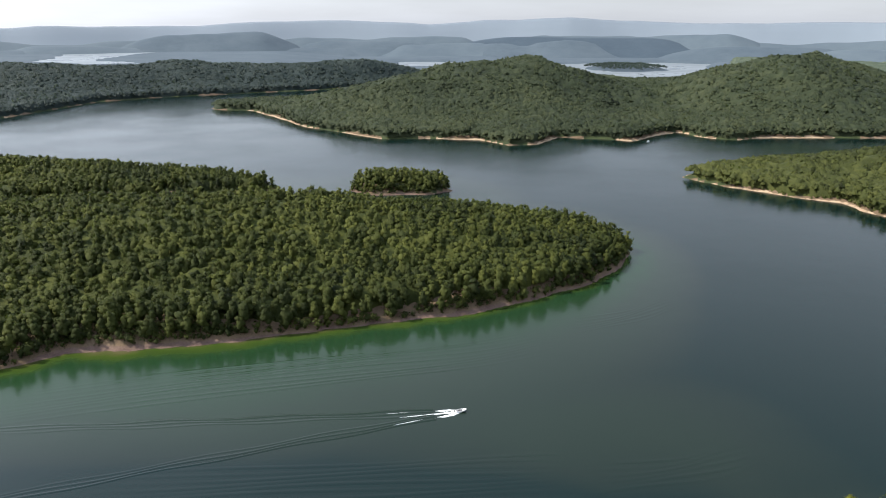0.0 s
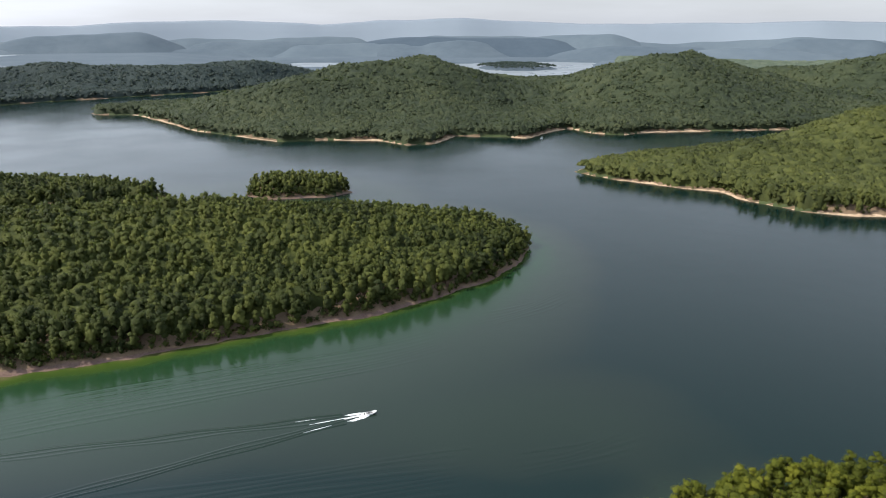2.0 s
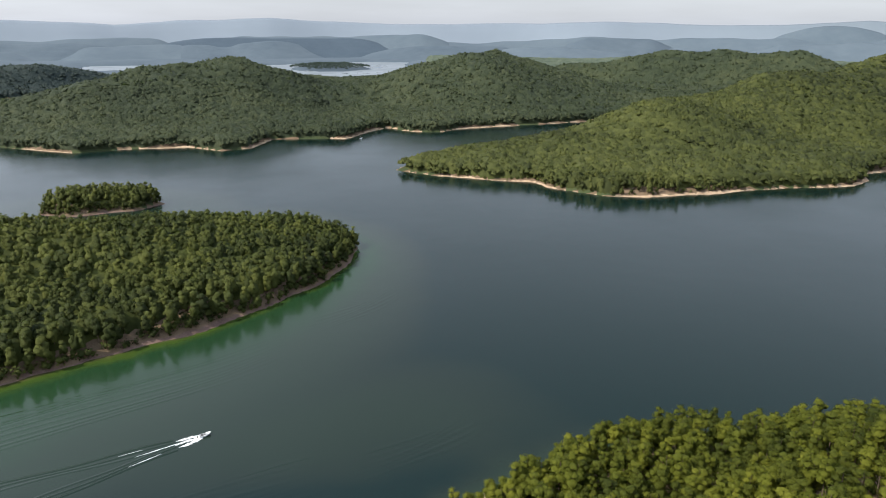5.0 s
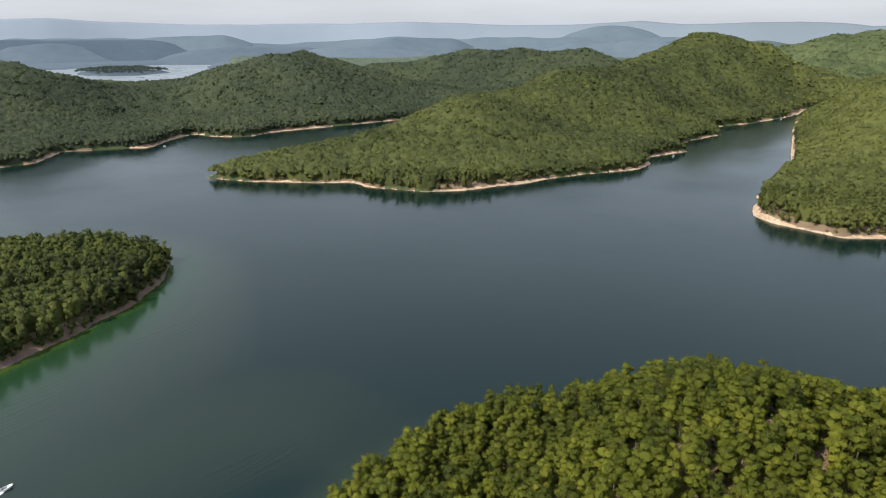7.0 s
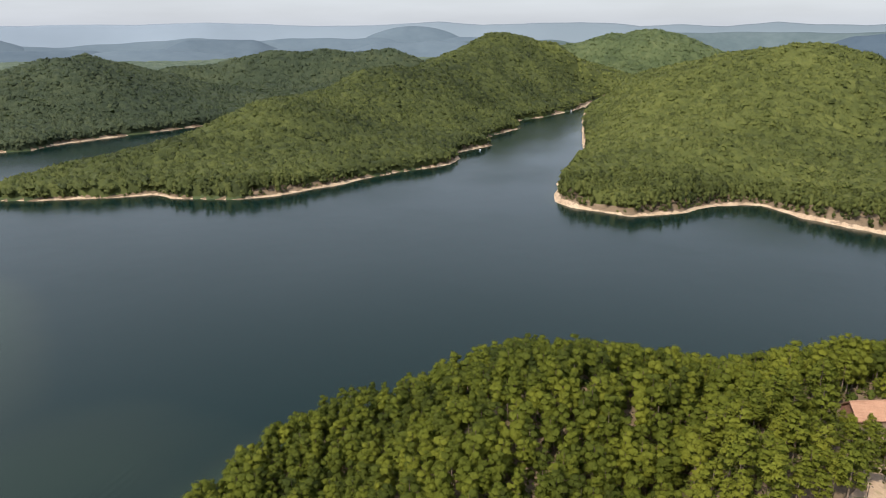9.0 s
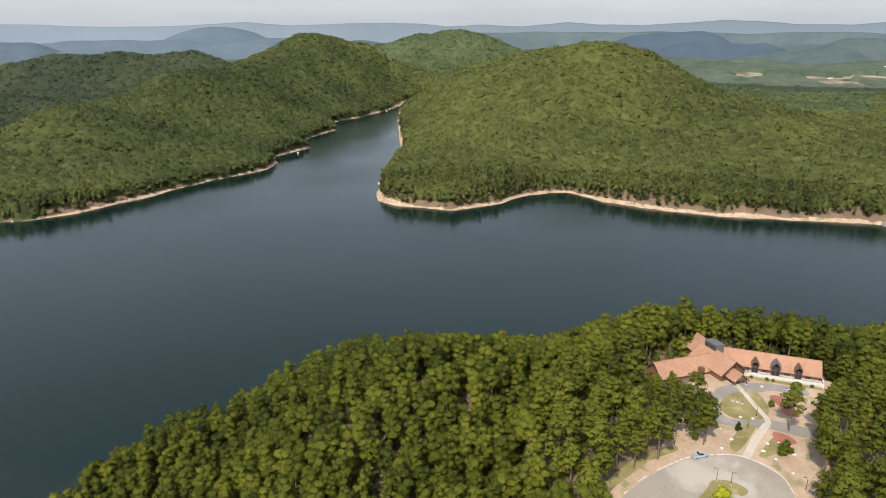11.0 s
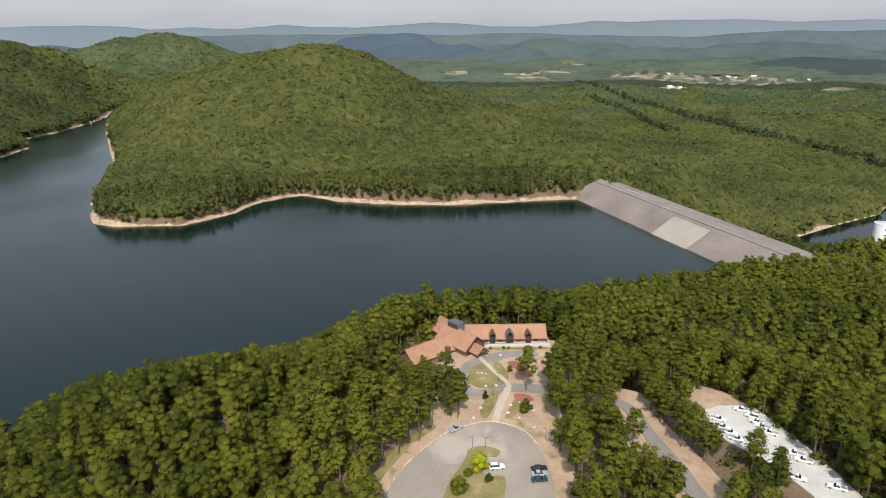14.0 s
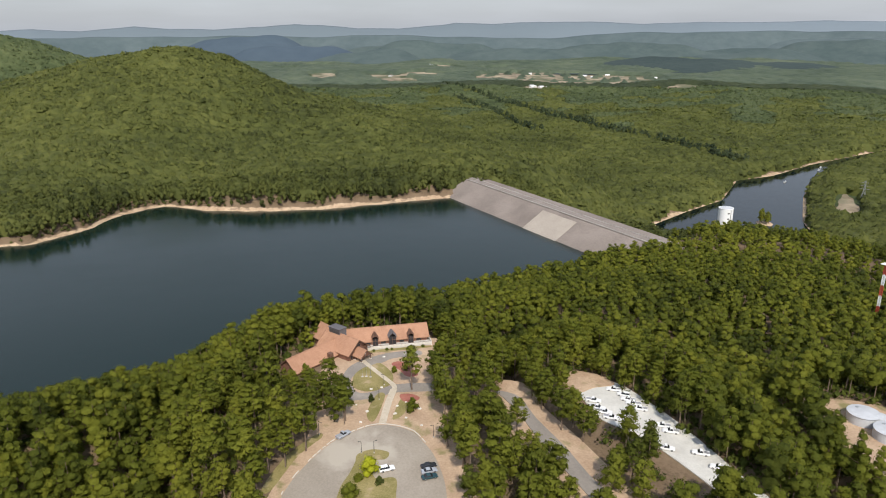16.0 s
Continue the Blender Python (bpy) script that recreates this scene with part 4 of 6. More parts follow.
canopy("woodland", "dense lower storey of the woods by the dam, sunlight in its colour", 540, 860, 3.6, 7.4, LEAF_FAR_LIT, 12.5, 41, lambda x, y: LIT_SIDE(x, y) & ((y > 150) | (x > 690)), edge=34.0)
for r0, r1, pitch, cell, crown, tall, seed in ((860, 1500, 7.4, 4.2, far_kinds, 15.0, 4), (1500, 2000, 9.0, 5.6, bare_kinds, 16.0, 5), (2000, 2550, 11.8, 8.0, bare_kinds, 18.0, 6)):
    for keep, leaf, label in ((WESTERN, LEAF_FAR, "mixed green woods covering the long ridge"), (EASTERN, LEAF_FAR_LIT, "light green woods covering the hill by the dam, sunlight in their colour"), (FARTHER, LEAF_VALLEY, "haze-tinted green woods in the valley"), (BLUE, LEAF_BLUE, "haze-tinted mixed woods on the round hills")):
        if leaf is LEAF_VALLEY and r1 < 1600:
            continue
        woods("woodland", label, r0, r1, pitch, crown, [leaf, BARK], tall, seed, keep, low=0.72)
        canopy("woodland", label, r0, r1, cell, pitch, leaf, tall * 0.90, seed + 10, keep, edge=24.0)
woods("woodland", "haze-tinted blue-green woods on the west shore", 1400, 2600, 10.0, bare_kinds, [LEAF_WEST, BARK], 17.0, 14, WEST, low=0.72)
canopy("woodland", "haze-tinted blue-green woods on the west shore", 1400, 2550, 7.0, 10.0, LEAF_WEST, 15.0, 30, WEST)
woods("shore_trees", "trees along the farther shores", 860, 1500, 6.4, slope_kinds, [LEAF_FAR, BARK], 12.5, 35, GREEN, shore=14)
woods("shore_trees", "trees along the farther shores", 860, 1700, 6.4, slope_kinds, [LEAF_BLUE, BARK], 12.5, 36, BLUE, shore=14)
woods("woodland", "dark trees added for the shaded edges of the valley lanes", 1050, 2650, 6.5, slope_kinds, [LEAF_LANE_SHADE, BARK], 21.0, 51, lane_edge)
BEHIND = lambda x, y: (y < 0.64 * x) & (y > 0.16 * x) & (np.hypot(x, y) < 3150)      # the hill behind the long ridge
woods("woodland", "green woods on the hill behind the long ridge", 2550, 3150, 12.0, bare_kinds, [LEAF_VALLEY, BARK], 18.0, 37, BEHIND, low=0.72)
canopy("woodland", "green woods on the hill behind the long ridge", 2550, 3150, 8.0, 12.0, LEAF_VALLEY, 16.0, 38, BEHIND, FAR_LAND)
canopy("woodland", "haze-tinted woods on distant ridges", 2550, 3100, 8.0, 13.0, LEAF_BLUE, 17.0, 31, lambda x, y: ~FAR_OFF(x, y) & ~BEHIND(x, y), FAR_LAND)
canopy("woodland", "haze-tinted woods in the far distance", 2550, 4300, 15.0, 22.0, LEAF_DISTANT, 17.0, 32, lambda x, y: FAR_OFF(x, y) & ~BEHIND(x, y) & (np.degrees(np.arctan2(x, y)) > 22), FAR_LAND)
woods("woodland", "haze-tinted woods on an island in the far arm of the lake", 2900, 3700, 13.0, bare_kinds, [LEAF_WEST, BARK], 17.0, 18, lambda x, y: inside_dist(x, y, LANDS["far_island"][0]) > 8)


# ---- distant ridges ----
def ridge(az0, az1, radius, z, swell, size, seed, mat, label, taper=0.0, heights=None):
    """A long distant ridge: foot, shoulder, crest and back slope along an arc."""
    g = np.random.default_rng(seed)
    az = np.radians(np.arange(az0, az1 + 0.01, 0.25))
    u = np.degrees(az)
    c = sum(np.sin(u * k / size + g.uniform(0, 6.28)) / k ** 0.7 for k in (1, 1.9, 3.1, 5.3, 11))
    t = np.clip(np.minimum(u - az0, az1 - u) / (taper * (az1 - az0)), 0, 1) if taper else np.ones(len(u))
    crest = (z + swell * c / 2 + g.normal(size=len(u)) * 0.12) * (t * t * (3 - 2 * t))
    if heights:
        crest = crest + np.interp(u, [q[0] for q in heights], [q[1] for q in heights]) + 6
    rows = []
    for dr, k in ((-420, -0.1), (-260, 0.30), (-120, 0.72), (-40, 0.95), (0, 1.0), (90, 0.8), (180, 0.3)):
        rr = radius + dr + 30 * np.sin(u * 0.5)
        rows.append(np.stack([rr * np.sin(az), rr * np.cos(az), crest * k - 6], -1))
    v = np.stack(rows)
    nr, na = v.shape[:2]
    i, j = np.meshgrid(np.arange(nr - 1), np.arange(na - 1), indexing="ij")
    f = np.stack([i * na + j, (i + 1) * na + j, (i + 1) * na + j + 1, i * na + j + 1], -1).reshape(-1, 4)
    tagged(new("backdrop", mesh_of("backdrop", v.reshape(-1, 3), f, [mat], smooth=True)), label, "hills", kind="structure")


SKYLINE = [(-45, 180), (-31, 170), (-29, 185), (-26, 179), (-18.5, 189), (-15.7, 204), (-8, 220), (-4.6, 210), (-1, 197), (3.3, 222), (6, 222), (10, 236), (14, 217), (19, 204), (24, 200), (31, 206), (36, 218), (40, 209), (44, 193), (47, 192), (50.4, 206), (53.5, 222), (57, 198), (61.5, 211), (67, 204), (69, 186), (72, 200), (75, 184), (78.5, 211), (81, 194), (84, 186), (87.6, 202), (90, 219), (92, 214), (94.8, 189), (98, 187), (101.2, 204), (102.5, 218), (105.5, 207), (109, 223), (113, 221), (117, 202), (121, 211), (125, 203), (129, 216), (135, 200), (150, 190)]
ridge(-45, 150, 4820, 0, 4, 3, 21, HILL_FAR, "farthest ridges on the horizon with pale blue haze in their colour", heights=SKYLINE)
ridge(-45, 6, 4640, 112, 22, 6, 22, HILL_MID, "haze-tinted blue-grey wooded ridges", 0.1)
ridge(0, 82, 4600, 118, 26, 6, 29, HILL_MID, "haze-tinted blue-grey wooded ridges", 0.1)
ridge(58, 160, 4560, 150, 22, 8, 23, HILL_MIST, "haze-tinted blue-grey wooded hills", 0.15)
# added hill: takes the place of a cloud shadow on the valley
ridge(110, 134, 3560, 50, 14, 4, 27, HILL_SHADE, "dark hill added for the cloud shadow across the valley", 0.35)
ridge(-5, 26, 4500, 128, 12, 8, 24, HILL_DARK, "dark haze-tinted wooded hill behind the far arm of the lake", 0.35)
ridge(42, 61, 4700, 199, 8, 6, 31, HILL_MID, "haze-tinted blue-grey wooded hill on the horizon", 0.5)
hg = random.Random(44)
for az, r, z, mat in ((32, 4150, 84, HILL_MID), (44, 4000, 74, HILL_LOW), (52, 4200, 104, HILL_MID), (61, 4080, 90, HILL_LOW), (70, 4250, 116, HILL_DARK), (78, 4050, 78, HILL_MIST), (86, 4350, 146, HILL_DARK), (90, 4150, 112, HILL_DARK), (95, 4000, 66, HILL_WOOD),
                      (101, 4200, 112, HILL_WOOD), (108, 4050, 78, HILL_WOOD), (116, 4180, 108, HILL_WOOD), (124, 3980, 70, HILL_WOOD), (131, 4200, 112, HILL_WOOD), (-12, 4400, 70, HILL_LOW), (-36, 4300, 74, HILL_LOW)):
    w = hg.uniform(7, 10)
    ridge(az - w, az + w, r, z, 22, 4.0, 60 + int(az), mat, "haze-tinted wooded hills beyond the valley", 0.35)
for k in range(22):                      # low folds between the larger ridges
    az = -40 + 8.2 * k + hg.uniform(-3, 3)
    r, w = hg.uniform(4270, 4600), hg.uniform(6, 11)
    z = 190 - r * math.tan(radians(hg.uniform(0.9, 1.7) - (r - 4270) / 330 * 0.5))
    ridge(az - w, az + w, r, z, 12, 4.0, 200 + k, hg.choice((HILL_MID, HILL_LOW)) if az < 58 else HILL_WOOD if r < 4440 else HILL_MIST, "haze-tinted wooded folds of the distant country", 0.35)


# ---- the dam ----
def smooth_outline(pts, per=5, closed=True):
    """Catmull-Rom through plan points."""
    p = [Vector(q) for q in pts]
    n, out = len(p), []
    for i in range(n if closed else n - 1):
        a, b, c, d = (p[(i + k) % n] if closed else p[min(max(i + k, 0), n - 1)] for k in (-1, 0, 1, 2))
        for j in range(per):
            t = j / per
            out.append(0.5 * ((2 * b) + (c - a) * t + (2 * a - 5 * b + 4 * c - d) * t * t + (3 * b - a - 3 * c + d) * t ** 3))
    if not closed:
        out.append(p[-1])
    return out


def slab(outline, z, thick):
    """A flat sheet with a thickness, over an outline in plan."""
    bm = bmesh.new()
    f = bm.faces.new([bm.verts.new((q[0], q[1], z)) for q in outline])
    low = bmesh.ops.extrude_face_region(bm, geom=[f])
    bmesh.ops.translate(bm, verts=[v for v in low["geom"] if isinstance(v, bmesh.types.BMVert)], vec=(0, 0, -thick))
    bmesh.ops.triangulate(bm, faces=[q for q in bm.faces if len(q.verts) > 4])
    return bm


def add_box(bm, size, m, bevel=0.0):
    r = bmesh.ops.create_cube(bm, size=1.0, matrix=m @ Matrix.Diagonal((*size, 1)))
    if bevel:
        edges = list({e for v in r["verts"] for e in v.link_edges})
        bmesh.ops.bevel(bm, geom=edges, offset=bevel, segments=1, affect="EDGES")
    return bm


def box(size, m, bevel=0.0):
    return add_box(bmesh.new(), size, m, bevel)


def drum(r1, r2, h, m, sides=20):
    bm = bmesh.new()
    bmesh.ops.create_cone(bm, cap_ends=True, segments=sides, radius1=r1, radius2=r2, depth=h, matrix=m @ pose(0, 0, h / 2))
    return bm


def thing(name, label, category, m=None, group=""):
    ob = new(name)
    ob.empty_display_size = 0.3
    if m is not None:
        ob.matrix_world = m
    return tagged(ob, label, category, group)


RIPRAP = speckled("grey_riprap", (0.185, 0.152, 0.132), (0.30, 0.252, 0.218), 0.03, 0.9, relief=0.8, extra=((0.23, 0.192, 0.165), 0.6, 0.08))
PALE_ROCK = speckled("pale_new_riprap", (0.32, 0.272, 0.228), (0.43, 0.375, 0.315), 0.05, 0.9, relief=0.8)
ASPHALT = speckled("worn_asphalt", (0.265, 0.225, 0.18), (0.36, 0.312, 0.255), 0.07, 1.2, extra=((0.42, 0.37, 0.305), 0.54, 0.06))
CREST = speckled("grey_crest_asphalt", (0.20, 0.168, 0.148), (0.28, 0.24, 0.21), 0.05, 1.0)
PATH = speckled("tan_concrete_path", (0.42, 0.355, 0.27), (0.56, 0.485, 0.38), 0.25, 2.0)
CONCRETE = speckled("weathered_concrete", (0.42, 0.39, 0.35), (0.58, 0.55, 0.50), 0.3, 2.5)
GRAVEL = speckled("pale_gravel", (0.48, 0.46, 0.42), (0.64, 0.62, 0.57), 0.15, 2.0, relief=0.05, extra=((0.50, 0.46, 0.41), 0.60, 0.12))
DIRT = speckled("trodden_tan_soil", (0.34, 0.23, 0.15), (0.52, 0.38, 0.26), 0.10, 1.2, relief=0.08, extra=((0.23, 0.20, 0.09), 0.57, 0.12))
LAWN = speckled("dry_lawn", (0.16, 0.145, 0.045), (0.31, 0.25, 0.11), 0.12, 2.0, extra=((0.38, 0.29, 0.17), 0.58, 0.2))
STEEL = plain("galvanised_steel", (0.45, 0.46, 0.47), 0.45, 0.7)
WHITE = plain("white_paint", (0.80, 0.80, 0.79), 0.4, vary=0.04)
DARK_STEEL = plain("dark_painted_steel", (0.05, 0.045, 0.04), 0.5)

CREST_A, CREST_B = Vector((818, -187)), Vector((470, -297))
_u = (CREST_B - CREST_A).normalized()
_n = Vector((_u.y, -_u.x))       # towards the lake
if _n.y < 0:
    _n = -_n


def dam_slab(profile, a, b, mat, name, parent, label="", lift=0.0, cuts=24):
    """A strip of the dam between two shares of its length; profile: (distance towards the lake, height) pairs."""
    bm = bmesh.new()
    rows = []
    for i in range(cuts + 1):
        t = a + (b - a) * i / cuts
        o = CREST_A.lerp(CREST_B, t)
        rows.append([bm.verts.new((o.x + _n.x * d, o.y + _n.y * d, z + lift + random.uniform(-0.12, 0.12))) for d, z in profile])
    for p, q in zip(rows, rows[1:]):
        for j in range(len(profile) - 1):
            bm.faces.new((p[j], q[j], q[j + 1], p[j + 1]))
    return part(name, bm, mat, parent, label)


dam = thing("dam", "long grey rock-faced earth dam holding back the lake", "dam", Matrix.Translation((0, 0, 0)))
dam_slab([(72, -20), (35, 0.0), (21, 8.2), (9, 15.4), (6, 16.4), (6, 8), (40, -14), (72, -30)], 0, 1, RIPRAP, "upstream_face", dam, "grey riprap slope")
dam_slab([(48, -7), (35, 0.0), (21, 8.2), (11, 14.2)], 0.495, 0.64, PALE_ROCK, "repair_patch", dam, "paler patch of new rock", 0.5, 8)
dam_slab([(6.5, 9), (6.5, 17.0), (-5.5, 17.0), (-5.5, 9)], 0, 1, CREST, "crest_road", dam, "asphalt road along the crest")
dam_slab([(-5, 16.4), (-20, 15.6), (-27, 12), (-120, -54), (-120, -60), (-20, 0)], 0, 1, RIPRAP, "downstream_face", dam, "grey gravel shoulder and slope")
for d, name in ((5.6, "guard_rail"), (-4.6, "guard_rail")):
    dam_slab([(d, 17.0), (d, 17.5), (d - 0.2, 17.5), (d - 0.2, 17.0)], 0, 1, CONCRETE, name, dam, "pale concrete rail", 0.05, 40)
bm = slab(smooth_outline([(775, -430), (788, -437), (816, -434), (850, -421), (862, -412), (826, -409), (797, -410), (778, -417)]), -54.5, 8)
tagged(part("pavement", bm, DIRT), "tan gravel landing between the dam and the river", "gravel", kind="structure")


# ---- yard, drives and car parks on the hill ----
YZ = 59.0
BRICK_RED = speckled("red_clay_bed", (0.26, 0.09, 0.07), (0.38, 0.15, 0.11), 0.2, 1.5)
ROAD_DARK = speckled("grey_drive", (0.215, 0.190, 0.165), (0.295, 0.262, 0.228), 0.1, 1.5, extra=((0.35, 0.312, 0.268), 0.6, 0.1))
KERB = speckled("pale_kerb", (0.50, 0.46, 0.40), (0.66, 0.61, 0.54), 0.6, 3.0)


def surface(name, label, outline, z, mat, thick=0.5, smooth=True):
    o = smooth_outline(outline, 6) if smooth else [Vector(q) for q in outline]
    return tagged(part(name, slab(o, z, thick), mat), label, name, kind="structure")


surface("bare_soil", "trodden tan soil round the drives and lodge", [(150, 20), (186, 15), (204, 7), (216, 4), (232, 4), (246, 2), (262, -4), (276, -18), (276, -52), (262, -60), (245, -50), (228, -46), (212, -44), (196, -44), (176, -42), (150, -38)], YZ + 0.06, DIRT)
surface("road", "worn grey asphalt turning loop with parking", [(140, 20), (160, 18), (177.8, 13.5), (191, 7.2), (204.1, -3.1), (209, -11), (211.1, -18), (209, -24.6), (204.3, -29.8), (196.8, -32.6), (188.6, -34.5), (175.3, -35), (160, -33), (140, -30)], YZ + 0.12, ASPHALT)
surface("island_bed", "dry grass island inside the turning loop", [(150, 4), (168, -1), (178.8, -3.8), (185, -6.9), (190.6, -9.2), (195, -10.5), (196.6, -15.5), (194, -20.3), (190.6, -19), (190, -15.5), (181.5, -14.5), (180, -20.6), (171, -19.6), (150, -16)], YZ + 0.24, LAWN)
ring = smooth_outline([(232, -6), (247.5, -8.6), (257, -12.5), (262.5, -19.9), (266, -30), (265.5, -42), (261, -42), (260.6, -31), (256.6, -24.5), (248, -13.0), (240, -12.2), (234.6, -14.5), (234.8, -20), (238.2, -28.6), (236.2, -42), (230.5, -42), (232, -27.5), (229.3, -19)], 5)
tagged(part("drive", slab(ring, YZ + 0.11, 0.4), ROAD_DARK), "dark grey ring drive in front of the lodge", "drive", kind="structure")
surface("lawn", "dry oval lawn with a flag stand", [(240, -12.6), (248, -13.2), (253.5, -16.6), (256, -21), (257, -25), (247, -28.5), (239.2, -27), (235.3, -21), (235.6, -16)], YZ + 0.15, LAWN)
surface("verge", "strip of dry grass along the terrace", [(269.6, -21), (269.8, -35), (269.2, -47), (267.6, -47), (267.6, -35), (267.4, -23)], YZ + 0.13, LAWN)
surface("red_bed", "red clay planting bed beside the path", [(255.6, -29.2), (257, -33), (251, -36.5), (244, -38.3), (243.6, -34), (249, -32)], YZ + 0.14, BRICK_RED)
surface("red_bed", "red clay planting bed beside the path", [(230.1, -29.2), (229.6, -33.5), (226, -36), (223.6, -32.5), (225.5, -29.4)], YZ + 0.14, BRICK_RED)
for verge in ([(219, -15.6), (232, -20.6), (230.5, -23.6), (214, -17.8)], [(214, -24.2), (229.5, -30.2), (227, -32.2), (217, -29)], [(182, 16.5), (198, 8.5), (207.5, 0.5), (209.4, 2.4), (199, 12), (184, 19)]):
    surface("verge", "strip of dry grass beside the path", verge, YZ + 0.12, LAWN)


def strip(points, width, z, mat, name, label, thick=0.3, joints=0):
    """A path or kerb of one width along plan points."""
    p = smooth_outline(points, 6, closed=False)
    left, right = [], []
    for i, q in enumerate(p):
        d = (p[min(i + 1, len(p) - 1)] - p[max(i - 1, 0)]).normalized()
        n = Vector((-d.y, d.x)) * width / 2
        left.append(q + n)
        right.append(q - n)
    return tagged(part(name, slab(left + right[::-1], z, thick), mat), label, name, kind="structure")


strip([(261, -18), (250, -22.6), (238.2, -27.6), (234.4, -27.4)], 1.9, YZ + 0.19, PATH, "footpath", "tan concrete footpath to the lodge door")
strip([(234.6, -27.4), (224, -23.8), (211.8, -20.4)], 2.6, YZ + 0.19, PATH, "footpath", "tan concrete footpath from the turning loop")
# broken kerb stones round the loop: each one a piece
kerb = thing("kerb", "pale broken kerb stones round the turning loop", "kerb", Matrix.Identity(4))
edge = smooth_outline([(160, 18.4), (177.8, 13.9), (191, 7.6), (204.4, -2.8), (209.4, -11), (211.5, -18), (209.4, -24.8), (204.6, -30.2), (197, -33)], 14, closed=False)
stone = None
for i in range(0, len(edge) - 2, 2):
    d = edge[i + 1] - edge[i]
    m = Matrix.Translation((edge[i].x, edge[i].y, YZ + 0.22)) @ Matrix.Rotation(math.atan2(d.y, d.x), 4, "Z")
    if stone is None:
        stone = part("kerb_stone", box((1.9, 0.34, 0.24), Matrix.Identity(4), 0.04), KERB, kerb)
        stone.matrix_world = m
    elif random.random() < 0.75:
        c = stone.copy()
        scene.collection.objects.link(c)
        c.matrix_world = m @ Matrix.Diagonal((random.uniform(0.7, 1.05), 1, 1, 1))
# service road and gravel car park
surface("road", "narrow asphalt service road between pines", [(228, -66), (221, -67.5), (211, -69.6), (190, -71.2), (174, -73.8), (150, -78), (130, -83), (128, -90), (150, -86), (168, -80.6), (187, -78.2), (206, -74.6), (222, -73)], 57.6, ROAD_DARK, 2.5)
surface("bare_soil", "red-brown soil along the service road", [(236, -62), (215, -62.5), (190, -64), (170, -67), (140, -74), (136, -92), (165, -89), (190, -85), (212, -80), (232, -78)], 57.35, DIRT, 3.0)
surface("gravel_lot", "white gravel car park", [(225, -98.2), (215, -97.6), (204, -98.6), (190, -107.5), (170, -113.6), (140, -121), (138, -131), (163, -128), (194.5, -124.5), (218, -119.2), (228.5, -114.5), (229, -105)], 55.3, GRAVEL, 2.0)
surface("bare_soil", "tan soil bank at the end of the car park", [(224, -97), (236, -94), (241, -100), (236, -110), (227, -114), (226, -105)], 55.6, DIRT, 3.0)
surface("bare_soil", "tan soil round the storage tanks", [(196, -178), (194, -192), (184, -202), (165, -198), (148, -190), (146, -172), (168, -166), (184, -168)], 57.3, DIRT, 3.0)

# ---- the lodge ----
ROOF = speckled("terracotta_shingles", (0.33, 0.178, 0.112), (0.44, 0.25, 0.16), 0.25, 2.2, relief=0.04)
TIMBER = plain("brown_timber", (0.14, 0.075, 0.05), 0.7, vary=0.3, scale=1.2)
SIDING = plain("red_brown_siding", (0.20, 0.10, 0.07), 0.75, vary=0.25, scale=0.8)
PALE_WALL = speckled("pale_stone_wall", (0.52, 0.48, 0.43), (0.68, 0.64, 0.58), 0.5, 2.5)
SCREEN = plain("dark_window_screen", (0.035, 0.033, 0.035), 0.25, vary=0.2, spec=0.5)
LOUVRE = plain("blue_grey_metal", (0.135, 0.125, 0.130), 0.6, 0.1)
LODGE = thing("lodge", "visitor lodge with terracotta shingle roofs and timber gables", "building", pose(270.6, -18, YZ - 0.7))
LODGE_INV = pose(272, -18, YZ).inverted()


def to_lodge(ob):
    ob.parent = LODGE
    ob.matrix_parent_inverse = LODGE_INV
    return ob


